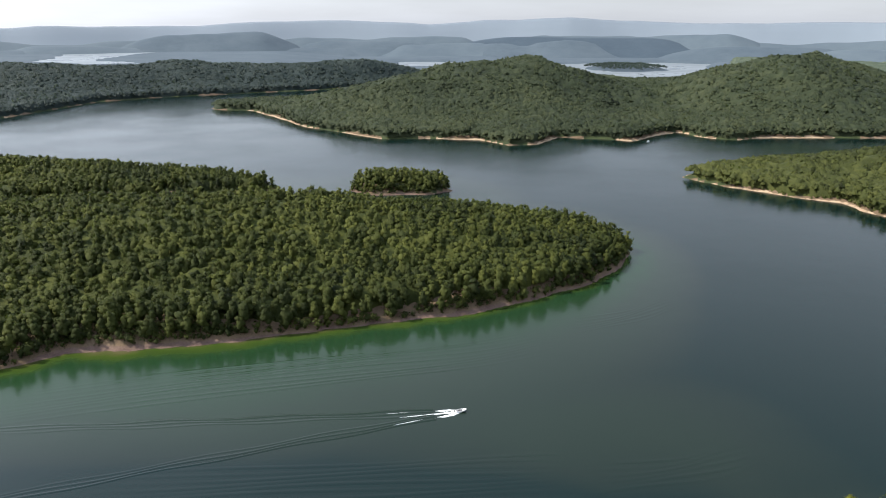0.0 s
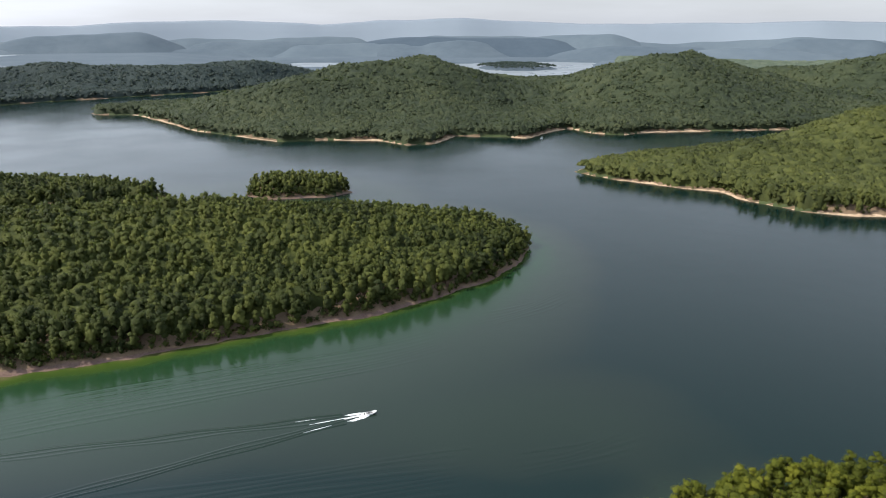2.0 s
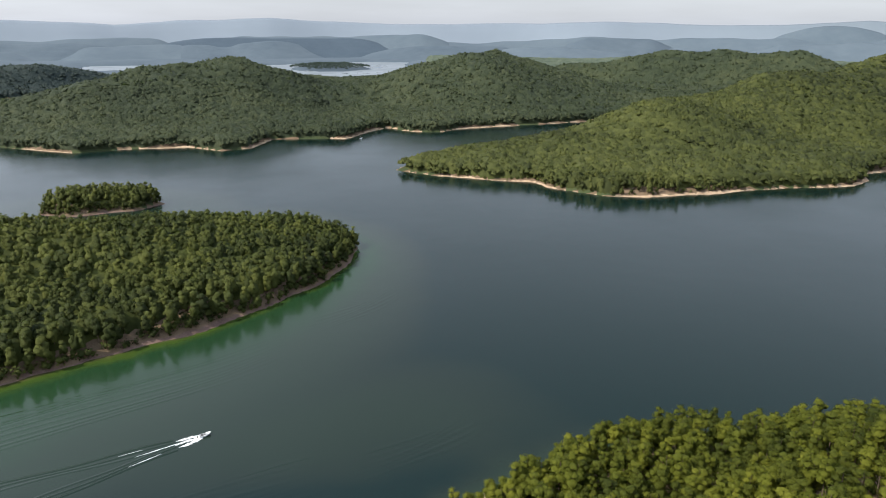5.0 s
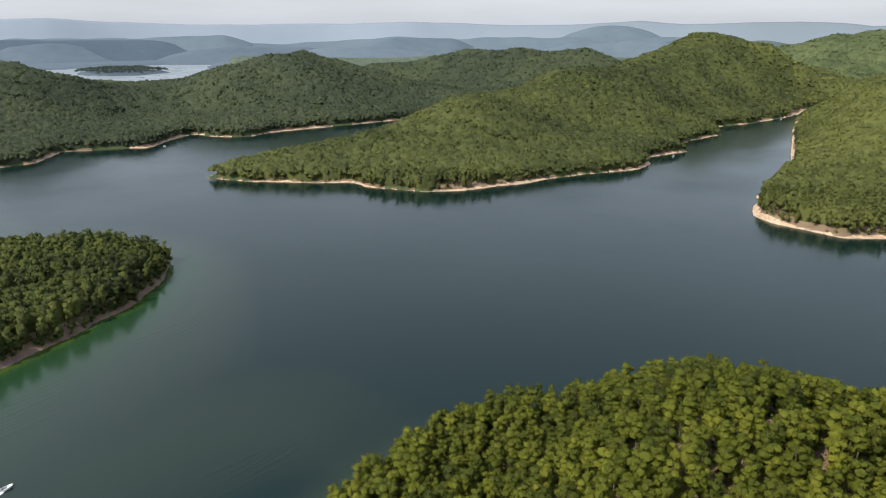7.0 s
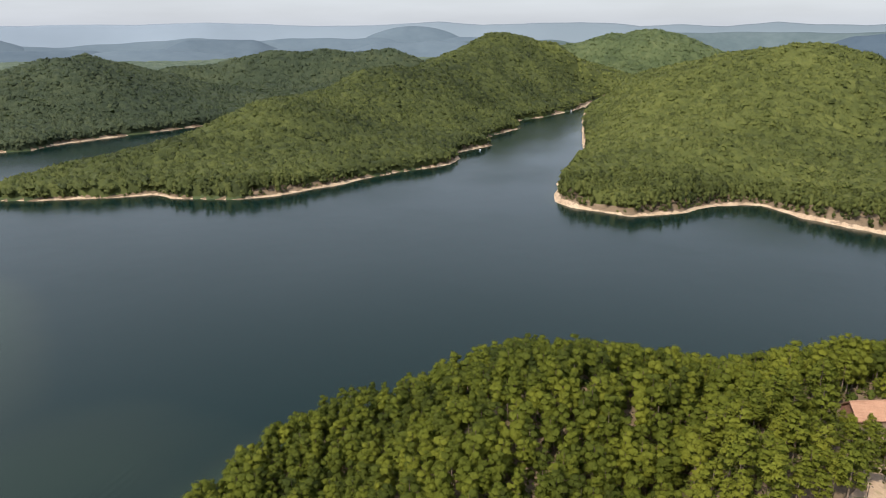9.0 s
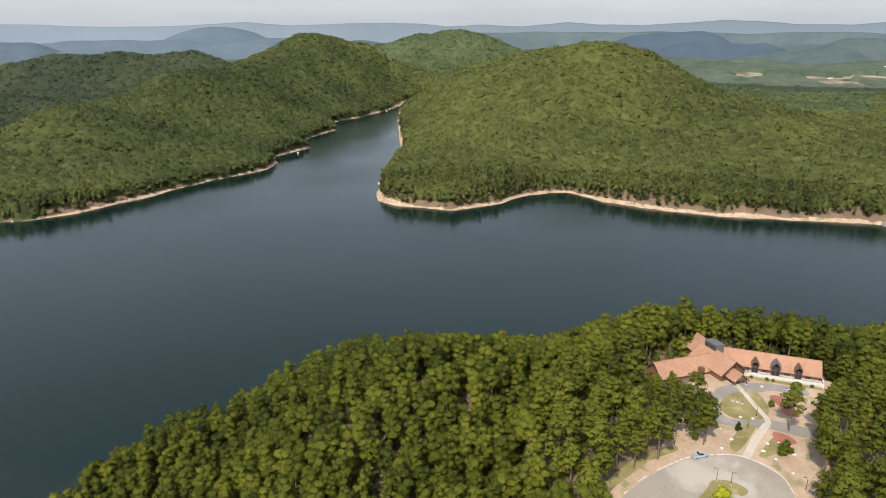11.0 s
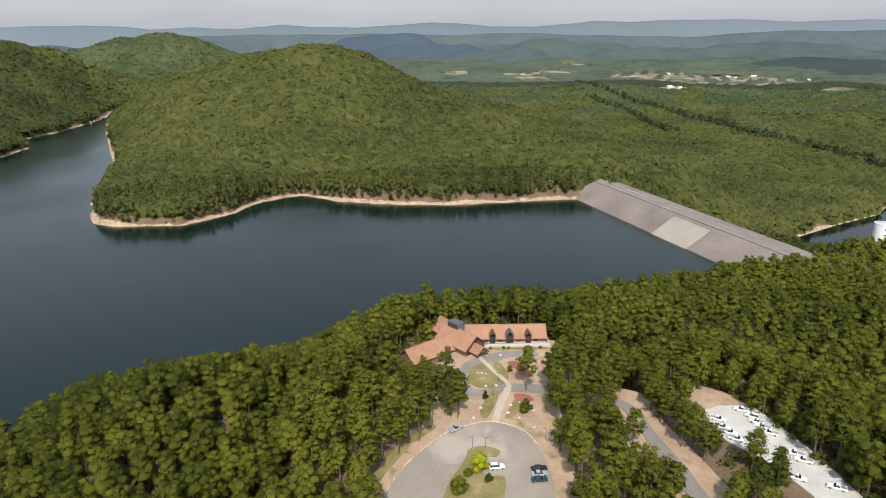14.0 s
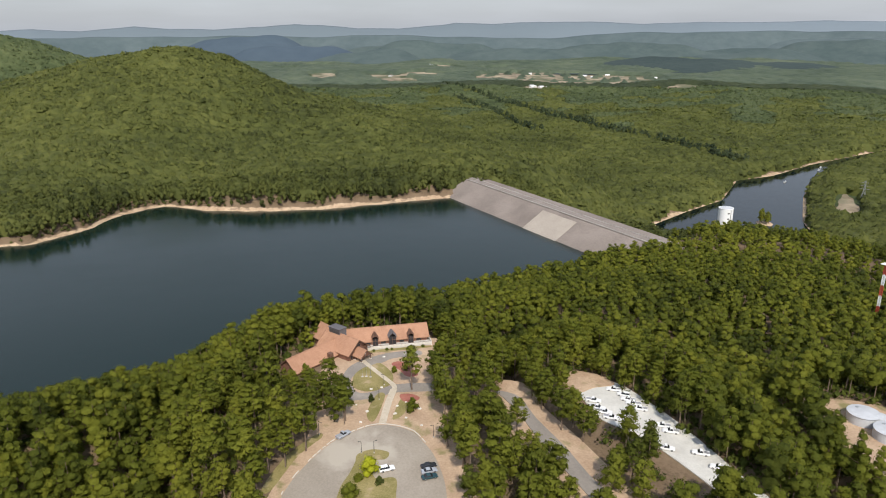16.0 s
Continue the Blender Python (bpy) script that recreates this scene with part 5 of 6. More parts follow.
def gable(a, b, width, eave, ridge, over=0.9, wall_from=YZ - 1.5, courses=7):
    """A gabled wing from plan point a to b: walls, two thick roof slopes in shingle courses, ridge cap and fascia boards."""
    a, b = Vector(a), Vector(b)
    length, d = (b - a).length, (b - a).normalized()
    m = Matrix.Translation((*((a + b) / 2), 0)) @ Matrix.Rotation(math.atan2(d.y, d.x), 4, "Z")
    h = width / 2 - over
    bm = bmesh.new()
    prof = [(-h, wall_from), (h, wall_from), (h, eave), (0, ridge - 0.35), (-h, eave)]
    lo = [bm.verts.new(m @ Vector((-length / 2 + over, y, z))) for y, z in prof]
    hi = [bm.verts.new(m @ Vector((length / 2 - over, y, z))) for y, z in prof]
    bm.faces.new(lo[::-1])
    bm.faces.new(hi)
    for i in range(5):
        j = (i + 1) % 5
        bm.faces.new((lo[i], lo[j], hi[j], hi[i]))
    to_lodge(part("wall", bm, SIDING))
    rise = ridge - eave
    for side in (-1, 1):
        bm = bmesh.new()
        rows = courses * 2
        line = [q for k in range(rows) for q in ((k / rows, 0.17), ((k + 1) / rows, 0.10))]     # each course laps over the one below
        line += [(1.0, -0.2), (0.0, -0.2)]
        at_end = []
        for x in (-length / 2, length / 2):
            at_end.append([bm.verts.new(m @ Vector((x, side * width / 2 * (1 - t), eave - over * 0.45 + (rise + over * 0.45) * t + lift))) for t, lift in line])
        for i in range(len(line)):
            j = (i + 1) % len(line)
            bm.faces.new((at_end[0][i], at_end[0][j], at_end[1][j], at_end[1][i]))
        for e in at_end:
            bm.faces.new(e)
        to_lodge(part("roof_slope", bm, ROOF))
        slope = math.atan2(rise + over * 0.45, width / 2)
        for end in (-1, 1):
            fm = m @ Matrix.Translation((end * (length / 2 + 0.06), side * width / 4, (eave - over * 0.45 + ridge) / 2 - 0.08)) @ Matrix.Rotation(-side * slope, 4, "X")
            to_lodge(part("fascia", box((0.1, width / 2 / math.cos(slope) + 0.2, 0.42), fm), TIMBER))
    to_lodge(part("ridge_cap", box((length + 0.2, 0.5, 0.16), m @ Matrix.Translation((0, 0, ridge + 0.14)), 0.04), ROOF))
    return m, length


gable((280.3, -48.2), (280.3, -12), 11.4, 62.5, 66.4)                       # long wing
gable((266.0, -17.2), (280.5, -4.5), 13.0, 62.8, 67.4)                      # hub with its gable to the drive
gable((275.0, -9.0), (257.5, 12.5), 11.5, 61.6, 65.8)                       # wing towards the pines
gable((277.5, -8.5), (287.0, -2.2), 10.5, 63.4, 68.2)                        # rear wing
PORCH = gable((261.8, -19.8), (268.5, -14.6), 6.4, 61.9, 64.4, over=0.5, wall_from=61.7)[0]
for sx, sy in ((-3.6, -2.5), (-3.6, 2.5), (0.5, -2.5), (0.5, 2.5)):
    to_lodge(part("porch_post", box((0.4, 0.4, 3.0), PORCH @ Matrix.Translation((sx, sy, YZ + 1.5)), 0.04), TIMBER))
    to_lodge(part("post_base", box((0.8, 0.8, 0.9), PORCH @ Matrix.Translation((sx, sy, YZ + 0.5)), 0.06), PALE_WALL))
for s in (-1, 1):
    to_lodge(part("truss", box((0.25, 3.4, 0.3), PORCH @ Matrix.Translation((-3.9, s * 1.5, 63.0)) @ Matrix.Rotation(-s * 0.68, 4, "X")), TIMBER))
to_lodge(part("truss", box((0.25, 6.0, 0.3), PORCH @ Matrix.Translation((-3.9, 0, 62.1))), TIMBER))
HUB = Matrix.Translation((266.0, -17.2, 0)) @ Matrix.Rotation(math.atan2(16.2, 18.5), 4, "Z")
to_lodge(part("gable_window", box((0.3, 2.0, 1.6), HUB @ Matrix.Translation((0.75, 0, 65.3))), SCREEN))
to_lodge(part("door", box((0.3, 3.2, 2.4), HUB @ Matrix.Translation((0.78, 0, YZ + 1.3))), SCREEN))
for s in (-4.0, 4.0):
    to_lodge(part("window", box((0.3, 1.6, 1.5), HUB @ Matrix.Translation((0.78, s, YZ + 1.9))), SCREEN))
for y in np.arange(-5.0, 5.1, 1.25):
    to_lodge(part("timber_post", box((0.22, 0.22, 3.4 + 1.5 * (1 - abs(y) / 6.0)), HUB @ Matrix.Translation((0.66, float(y), YZ + 1.9 + 0.75 * (1 - abs(float(y)) / 6.0))), 0.03), TIMBER))
to_lodge(part("timber_beam", box((0.26, 11.2, 0.34), HUB @ Matrix.Translation((0.62, 0, 62.9)), 0.03), TIMBER))
for s in (-1, 1):
    to_lodge(part("timber_brace", box((0.2, 4.6, 0.26), HUB @ Matrix.Translation((0.55, s * 2.4, 64.4)) @ Matrix.Rotation(-s * 0.62, 4, "X"), 0.03), TIMBER))
# louvred tower on the hub
to_lodge(part("tower", box((6.4, 4.0, 3.6), HUB @ Matrix.Translation((14.0, -1.4, 67.4)), 0.05), LOUVRE, label="dark grey louvred tower"))
for k in range(9):
    for side in (-1, 1):
        to_lodge(part("louvre", box((6.0, 0.12, 0.1), HUB @ Matrix.Translation((14.0, -1.4 + side * 2.04, 66.0 + 0.33 * k))), DARK_STEEL))
to_lodge(part("tower_roof", box((6.9, 4.5, 0.25), HUB @ Matrix.Translation((14.0, -1.4, 69.3)) @ Matrix.Rotation(0.04, 4, "X"), 0.05), LOUVRE))
# terrace in front of the long wing, its wall, and the dormers with tall screened bays
to_lodge(part("terrace", box((4.2, 30, 2.2), Matrix.Translation((273.4, -33.4, YZ + 0.3)), 0.05), CONCRETE))
to_lodge(part("terrace_wall", box((0.35, 30, 0.9), Matrix.Translation((271.4, -33.4, YZ + 1.8)), 0.04), PALE_WALL, label="pale stone terrace wall"))
to_lodge(part("end_wall", box((6.5, 0.4, 2.6), Matrix.Translation((274.5, -48.6, YZ + 1.0)), 0.04), PALE_WALL))
to_lodge(part("handrail", box((0.1, 29.6, 0.1), Matrix.Translation((271.4, -33.4, YZ + 2.6))), TIMBER))
for y in range(-48, -18, 3):
    to_lodge(part("pier", box((0.5, 0.5, 1.25), Matrix.Translation((271.4, y + 0.3, YZ + 1.9)), 0.05), PALE_WALL))
for y, w in ((-24.6, 2.2), (-32.0, 3.0), (-40.0, 2.2)):
    big = w > 2.5
    to_lodge(part("bay", box((2.6, w, 4.0 if big else 3.4), Matrix.Translation((275.2, y, 62.0 if big else 61.8))), SCREEN, label="dark screened bay window"))
    for s in (-1, 1):
        to_lodge(part("mullion", box((0.14, 0.16, 3.6), Matrix.Translation((273.88, y + s * w / 2, 61.9))), TIMBER))
        sm = Matrix.Translation((276.0, y + s * (w / 4 + 0.22), 64.5 + (0.3 if big else 0))) @ Matrix.Rotation(-s * 0.85, 4, "X")
        to_lodge(part("dormer_roof", box((4.6, w / 2 * 1.55 + 0.35, 0.18), sm), LOUVRE if big else TIMBER))
    to_lodge(part("mullion", box((0.14, 0.12, 3.6), Matrix.Translation((273.88, y, 61.9))), TIMBER))
    to_lodge(part("transom", box((0.14, w, 0.14), Matrix.Translation((273.88, y, 62.6))), TIMBER))
for y in (-21.6, -28.2, -36.2, -43.6):
    to_lodge(part("window", box((0.2, 2.0, 1.0), Matrix.Translation((275.5, y, 61.0))), SCREEN))
LEFT = Matrix.Translation((262.8, 0.5, 0)) @ Matrix.Rotation(math.atan2(21.5, -17.5), 4, "Z")
for k in (-6, -1, 4):
    to_lodge(part("window", box((1.8, 0.2, 1.2), LEFT @ Matrix.Translation((k, 1.0, 60.9))), SCREEN))
to_lodge(part("dormer", box((1.8, 1.8, 1.6), LEFT @ Matrix.Translation((-5, 2.6, 63.2))), TIMBER))


# ---- vehicles ----
GLASS = plain("tinted_glass", (0.02, 0.022, 0.025), 0.08, spec=0.6, vary=0.05)
SEAT = plain("grey_vinyl", (0.30, 0.30, 0.31), 0.6)
RUBBER = plain("tyre_rubber", (0.03, 0.03, 0.03), 0.8)
RIM = plain("alloy_rim", (0.5, 0.5, 0.52), 0.35, 0.8)
PAINT = {k: plain("car_paint_" + k, c, 0.25, 0.0, 0.03, spec=0.6) for k, c in
         {"white": (0.82, 0.82, 0.82), "silver": (0.36, 0.38, 0.42), "black": (0.025, 0.027, 0.03), "teal": (0.02, 0.055, 0.065)}.items()}
LAMP_RED = plain("tail_lamp", (0.35, 0.02, 0.02), 0.3)
LAMP_CLEAR = plain("head_lamp", (0.75, 0.75, 0.72), 0.2)


def loft(sections):
    """Skin over rings of (x, [(y, z), ...]) along a vehicle's length."""
    bm = bmesh.new()
    rings = [[bm.verts.new((x, y, z)) for y, z in ring] for x, ring in sections]
    for p, q in zip(rings, rings[1:]):
        for i in range(len(p)):
            j = (i + 1) % len(p)
            bm.faces.new((p[i], p[j], q[j], q[i]))
    bm.faces.new(rings[0][::-1])
    bm.faces.new(rings[-1])
    return bm


def ring_of(half, z0, z1, top=0.86):
    return [(-half, z0), (half, z0), (half * 1.02, (z0 + z1) / 2), (half * top, z1), (-half * top, z1), (-half * 1.02, (z0 + z1) / 2)]


def car(kind, paint, label, category, group):
    """Pickup, estate or saloon: body, cab glass, roof, wheels with rims, lamps, bumpers, mirrors; front towards +x."""
    c = thing(category, label, category, group=group)
    L, W = (5.6, 0.98) if kind == "pickup" else (4.9, 0.95)
    body = [(-L / 2, ring_of(W * 0.93, 0.42, 1.02 if kind != "saloon" else 0.92, 0.95)), (-L / 2 + 0.12, ring_of(W, 0.36, 1.06 if kind != "saloon" else 0.96, 0.95)),
            (L * 0.17, ring_of(W, 0.36, 1.04 if kind != "saloon" else 0.94, 0.95)), (L * 0.42, ring_of(W * 0.98, 0.38, 0.98 if kind != "saloon" else 0.84, 0.9)), (L / 2, ring_of(W * 0.86, 0.45, 0.80 if kind != "saloon" else 0.70, 0.9))]
    part("body", loft(body), PAINT[paint], c)
    x0, x1 = {"pickup": (-0.75, 1.05), "estate": (-2.3, 0.95), "saloon": (-1.75, 0.95)}[kind]
    top = {"pickup": 1.82, "estate": 1.80, "saloon": 1.44}[kind]
    base = 0.98 if kind != "saloon" else 0.90
    back = {"pickup": 0.18, "estate": 0.15, "saloon": 0.75}[kind]
    glass = [(x0, ring_of(W * 0.88, base - 0.05, base + 0.02, 0.97)), (x0 + back, ring_of(W * 0.86, base - 0.05, top - 0.06, 0.80)), (x1 - 0.75, ring_of(W * 0.86, base - 0.05, top - 0.06, 0.80)), (x1, ring_of(W * 0.88, base - 0.05, base + 0.02, 0.95))]
    part("window_band", loft(glass), GLASS, c, "dark tinted glass")
    part("roof", box((x1 - x0 - back - 0.7, W * 1.50, 0.09), pose((x0 + back + x1 - 0.75) / 2, 0, top - 0.03), 0.03), PAINT[paint], c)
    for px in (x0 + back + 0.02, (x0 + x1) / 2, x1 - 0.78):
        for s in (-1, 1):
            part("pillar", box((0.09, 0.05, top - base), pose(px, s * W * 0.79, (top + base) / 2, s * 9)), PAINT[paint], c)
    if kind == "pickup":
        part("cargo_bed", box((1.75, W * 1.62, 0.06), pose(-1.78, 0, 1.075)), SEAT, c, "grey open load bed")
        for s in (-1, 1):
            part("bed_side", box((1.85, 0.10, 0.16), pose(-1.78, s * W * 0.90, 1.10), 0.02), PAINT[paint], c)
        part("tailgate", box((0.09, W * 1.8, 0.18), pose(-2.72, 0, 1.10), 0.02), PAINT[paint], c)
    for wx in (-L * 0.31, L * 0.32):
        for s in (-1, 1):
            w = part("wheel", drum(0.36, 0.36, 0.24, pose(wx, s * (W - 0.10) - 0.12 * 1, 0.36) @ pose(0, 0, 0, -90) if s > 0 else pose(wx, -W + 0.22, 0.36) @ pose(0, 0, 0, 90), 14), RUBBER, c)
            part("rim", drum(0.21, 0.19, 0.05, (pose(wx, W - 0.02, 0.36) @ pose(0, 0, 0, -90)) if s > 0 else pose(wx, -W + 0.02, 0.36) @ pose(0, 0, 0, 90), 10), RIM, w)
    for x, mat, nm in ((L / 2 - 0.06, LAMP_CLEAR, "headlight"), (-L / 2 + 0.02, LAMP_RED, "tail_light")):
        for s in (-1, 1):
            part(nm, box((0.08, 0.26, 0.14), pose(x, s * W * 0.68, 0.74 if x > 0 else 0.86), 0.02), mat, c)
    for x in (L / 2 + 0.02, -L / 2 - 0.02):
        part("bumper", box((0.14, W * 1.75, 0.2), pose(x, 0, 0.50), 0.04), RIM if kind == "pickup" else PAINT[paint], c)
    for s in (-1, 1):
        part("mirror", box((0.1, 0.18, 0.14), pose(x1 - 0.35, s * (W + 0.05), base + 0.12), 0.02), PAINT[paint], c)
    return c


def parked(c, x, y, z, heading):
    c.matrix_world = pose(x, y, z, 0, 0, heading)
    return c


parked(car("pickup", "silver", "silver pickup driving round the turning loop", "pickup truck", "vehicles at the lodge"), 206.6, -6.6, YZ + 0.13, -52)
parked(car("estate", "white", "white sport utility car parked beside the island", "car", "vehicles at the lodge"), 184.6, -18.6, YZ + 0.13, -82)
parked(car("saloon", "black", "black saloon car parked at the loop's edge", "car", "vehicles at the lodge"), 183.6, -31.6, YZ + 0.13, -84)
parked(car("saloon", "silver", "silver saloon car parked between two others", "car", "vehicles at the lodge"), 180.9, -31.3, YZ + 0.13, -84)
parked(car("saloon", "teal", "dark teal saloon car parked at the loop's edge", "car", "vehicles at the lodge"), 178.0, -30.9, YZ + 0.13, -84)
truck = parked(car("pickup", "white", "white pickup truck parked on white gravel", "pickup truck", "trucks in the gravel car park"), 222.3, -111.6, 55.31, 62)
for x, y, a in ((214.0, -113.6, 55), (211.0, -114.2, 55), (207.1, -114.9, 56), (194.9, -117.4, 58), (191.0, -118.4, 62), (177.0, -121.4, 60), (168.6, -122.8, 55), (211.1, -100.0, 235), (207.7, -101.2, 238), (203.7, -102.0, 236), (216.3, -100.6, 240), (156.0, -124.5, 58), (182, -111.8, 240)):
    copy_thing(truck, pose(x, y, 55.31, 0, 0, a))
parked(car("estate", "white", "white van parked among pickup trucks", "van", "trucks in the gravel car park"), 217.8, -113.5, 55.31, 55)

# ---- lamps, flagpoles, boulders ----
def lamp_post(m, label):
    c = thing("street_lamp", label, "street lamp", m, "lamps at the lodge")
    part("pole", drum(0.09, 0.06, 4.6, Matrix.Identity(4), 8), DARK_STEEL, c)
    part("arm", box((1.0, 0.07, 0.07), pose(0.4, 0, 4.55)), DARK_STEEL, c)
    part("lamp_head", box((0.55, 0.3, 0.14), pose(0.85, 0, 4.5), 0.03), DARK_STEEL, c)
    part("footing", drum(0.22, 0.2, 0.4, Matrix.Identity(4), 10), CONCRETE, c)
    return c


first = lamp_post(pose(195.3, -11.7, YZ + 0.1, 0, 0, 100), "dark steel lamp post beside the drives")
for x, y, a in ((194.5, -15.7, -80), (199.5, -36.2, 80), (228.1, -21.1, 30), (238.5, -24.2, 60), (209.1, 1.4, -90), (231.4, -41.3, 90)):
    copy_thing(first, pose(x, y, YZ + 0.1, 0, 0, a))
for i, (x, y, h) in enumerate(((247.1, -16.6, 8.5), (246.9, -18.2, 10.0), (246.2, -19.8, 8.5))):
    c = thing("flagpole", "slender pale metal flagpole without a flag", "flagpole", pose(x, y, YZ + 0.1), "flagpoles on the lawn")
    part("pole", drum(0.06, 0.03, h, Matrix.Identity(4), 8), STEEL, c)
    part("finial", drum(0.1, 0.02, 0.2, pose(0, 0, h), 8), WHITE, c)
    part("footing", drum(0.5, 0.5, 0.2, Matrix.Identity(4), 12), CONCRETE, c)
bm = bmesh.new()
bmesh.ops.create_icosphere(bm, subdivisions=2, radius=0.7)
for v in bm.verts:
    v.co *= 1 + 0.25 * noise.noise(v.co * 1.3)
    v.co.z *= 0.6
rock = tagged(part("boulder", bm, PALE_WALL), "pale weathered boulder set in the bare soil", "boulder", "boulders in the yard")
rock.matrix_world = pose(220.5, -16, YZ + 0.25)
for x, y, s in ((214, -13, 0.8), (217, -25.5, 1.1), (222, -27, 0.9), (213.5, -29, 0.7), (226, -12.5, 0.6), (236.4, -19, 0.9), (236.8, -23, 0.8), (262.5, -27, 0.9), (263.6, -36, 0.8), (218.6, -34.5, 1.3), (232, -9.5, 0.6), (224, -30.5, 0.7), (207.5, -33.5, 0.8), (259.5, -47, 1.0), (256, -53, 0.9)):
    copy_thing(rock, pose(x, y, YZ + 0.2, 0, 0, random.uniform(0, 360)) @ Matrix.Diagonal((s, s * random.uniform(0.7, 1.2), s, 1)))

# ---- storage tanks and shed on the hill ----
TANK_GREY = plain("pale_grey_tank_paint", (0.50, 0.51, 0.53), 0.5, vary=0.08, scale=0.4)
def storage_tank(x, y, z, r, h):
    c = thing("storage_tank", "low round pale grey water storage tank on bare soil", "storage tank", pose(x, y, z), "storage tanks")
    part("shell", drum(r, r, h, Matrix.Identity(4), 40), TANK_GREY, c)
    part("roof", drum(r + 0.15, 0.4, 0.5, pose(0, 0, h), 40), TANK_GREY, c)
    part("rim_band", drum(r + 0.18, r + 0.18, 0.2, pose(0, 0, h - 0.2), 40), STEEL, c)
    part("hatch", box((0.9, 0.9, 0.3), pose(r * 0.6, 0, h + 0.25), 0.03), STEEL, c)
    for k in range(9):
        part("rung", box((0.08, 0.5, 0.05), pose(-r - 0.1, 0, 0.3 + k * 0.33)), STEEL, c)


storage_tank(181.0, -186.0, 57.3, 5.2, 3.4)
storage_tank(169.5, -186.5, 57.3, 5.2, 3.4)
shed = thing("shed", "grey metal shed with a barrel-shaped roof", "shed", pose(175.6, -190.5, 57.3, 0, 0, 20))
part("wall", box((5.2, 4.4, 3.0), pose(0, 0, 1.5), 0.03), LOUVRE, shed)
bm = bmesh.new()
bmesh.ops.create_cone(bm, cap_ends=True, segments=20, radius1=2.7, radius2=2.7, depth=5.6, matrix=pose(0, 0, 2.6, 0, 90) @ Matrix.Diagonal((0.55, 1, 1, 1)))
part("roof", bm, TANK_GREY, shed)
part("door", box((0.08, 1.2, 2.1), pose(-2.63, 0.3, 1.05)), DARK_STEEL, shed)

# ---- surge tank, pylons, boats ----
surge = thing("surge_tank", "tall white cylindrical surge tank above the trees", "tank", pose(714.5, -484.5, -57.5))
part("shell", drum(8.3, 8.3, 42, Matrix.Identity(4), 40), WHITE, surge)
part("top_rail", drum(8.6, 8.6, 0.7, pose(0, 0, 41.6), 40), WHITE, surge)
part("roof", drum(8.1, 2.0, 1.2, pose(0, 0, 42.2), 40), TANK_GREY, surge)
part("vent", drum(0.8, 0.8, 1.2, pose(2, 0, 43), 12), STEEL, surge)
for z in (37, 30.5):
    part("hatch", box((0.3, 2.4, 1.3), pose(-8.25, 1.4, z)), DARK_STEEL, surge)
part("ladder", box((0.3, 0.7, 40), pose(-8.4, -1.2, 21)), STEEL, surge)


def beam(bm, a, b, w):
    a, b = Vector(a), Vector(b)
    add_box(bm, (w, w, (b - a).length), Matrix.Translation((a + b) / 2) @ (b - a).to_track_quat("Z", "Y").to_matrix().to_4x4())


def pylon(x, y, z, h, turn):
    c = thing("pylon", "grey steel lattice power pylon in a clearing", "pylon", pose(x, y, z, 0, 0, turn), "power pylons")
    for sx in (-1, 1):
        for sy in (-1, 1):
            bm = bmesh.new()
            beam(bm, (sx * 3.2, sy * 3.2, 0), (sx * 0.9, sy * 0.9, h * 0.6), 0.3)
            beam(bm, (sx * 0.9, sy * 0.9, h * 0.6), (sx * 0.5, sy * 0.5, h), 0.25)
            part("leg", bm, STEEL, c)
    bm = bmesh.new()
    for k in range(6):
        z0, z1 = h * k / 6, h * (k + 1) / 6
        w0, w1 = 3.2 - 2.3 * min(1, k / 3.6), 3.2 - 2.3 * min(1, (k + 1) / 3.6)
        for s in (-1, 1):
            beam(bm, (-w0, s * w0, z0), (w1, s * w1, z1), 0.16)
            beam(bm, (w0, s * w0, z0), (-w1, s * w1, z1), 0.16)
            beam(bm, (s * w0, -w0, z0), (s * w1, w1, z1), 0.16)
    part("bracing", bm, STEEL, c)
    for k, w in ((0.62, 6.5), (0.77, 5.6), (0.92, 4.6)):
        bm = bmesh.new()
        beam(bm, (-w, 0, h * k), (w, 0, h * k), 0.28)
        beam(bm, (-w, 0, h * k), (0, 0, h * k + 1.6), 0.18)
        beam(bm, (w, 0, h * k), (0, 0, h * k + 1.6), 0.18)
        part("crossarm", bm, STEEL, c)


pylon(822, -771, float(land_height([822.0], [-771.0])[0][0]), 30, 35)
pylon(905, -905, float(land_height([905.0], [-905.0])[0][0]), 30, 35)

FOAM = speckled("white_foam", (0.55, 0.58, 0.58), (0.85, 0.86, 0.86), 0.5, 2.5)


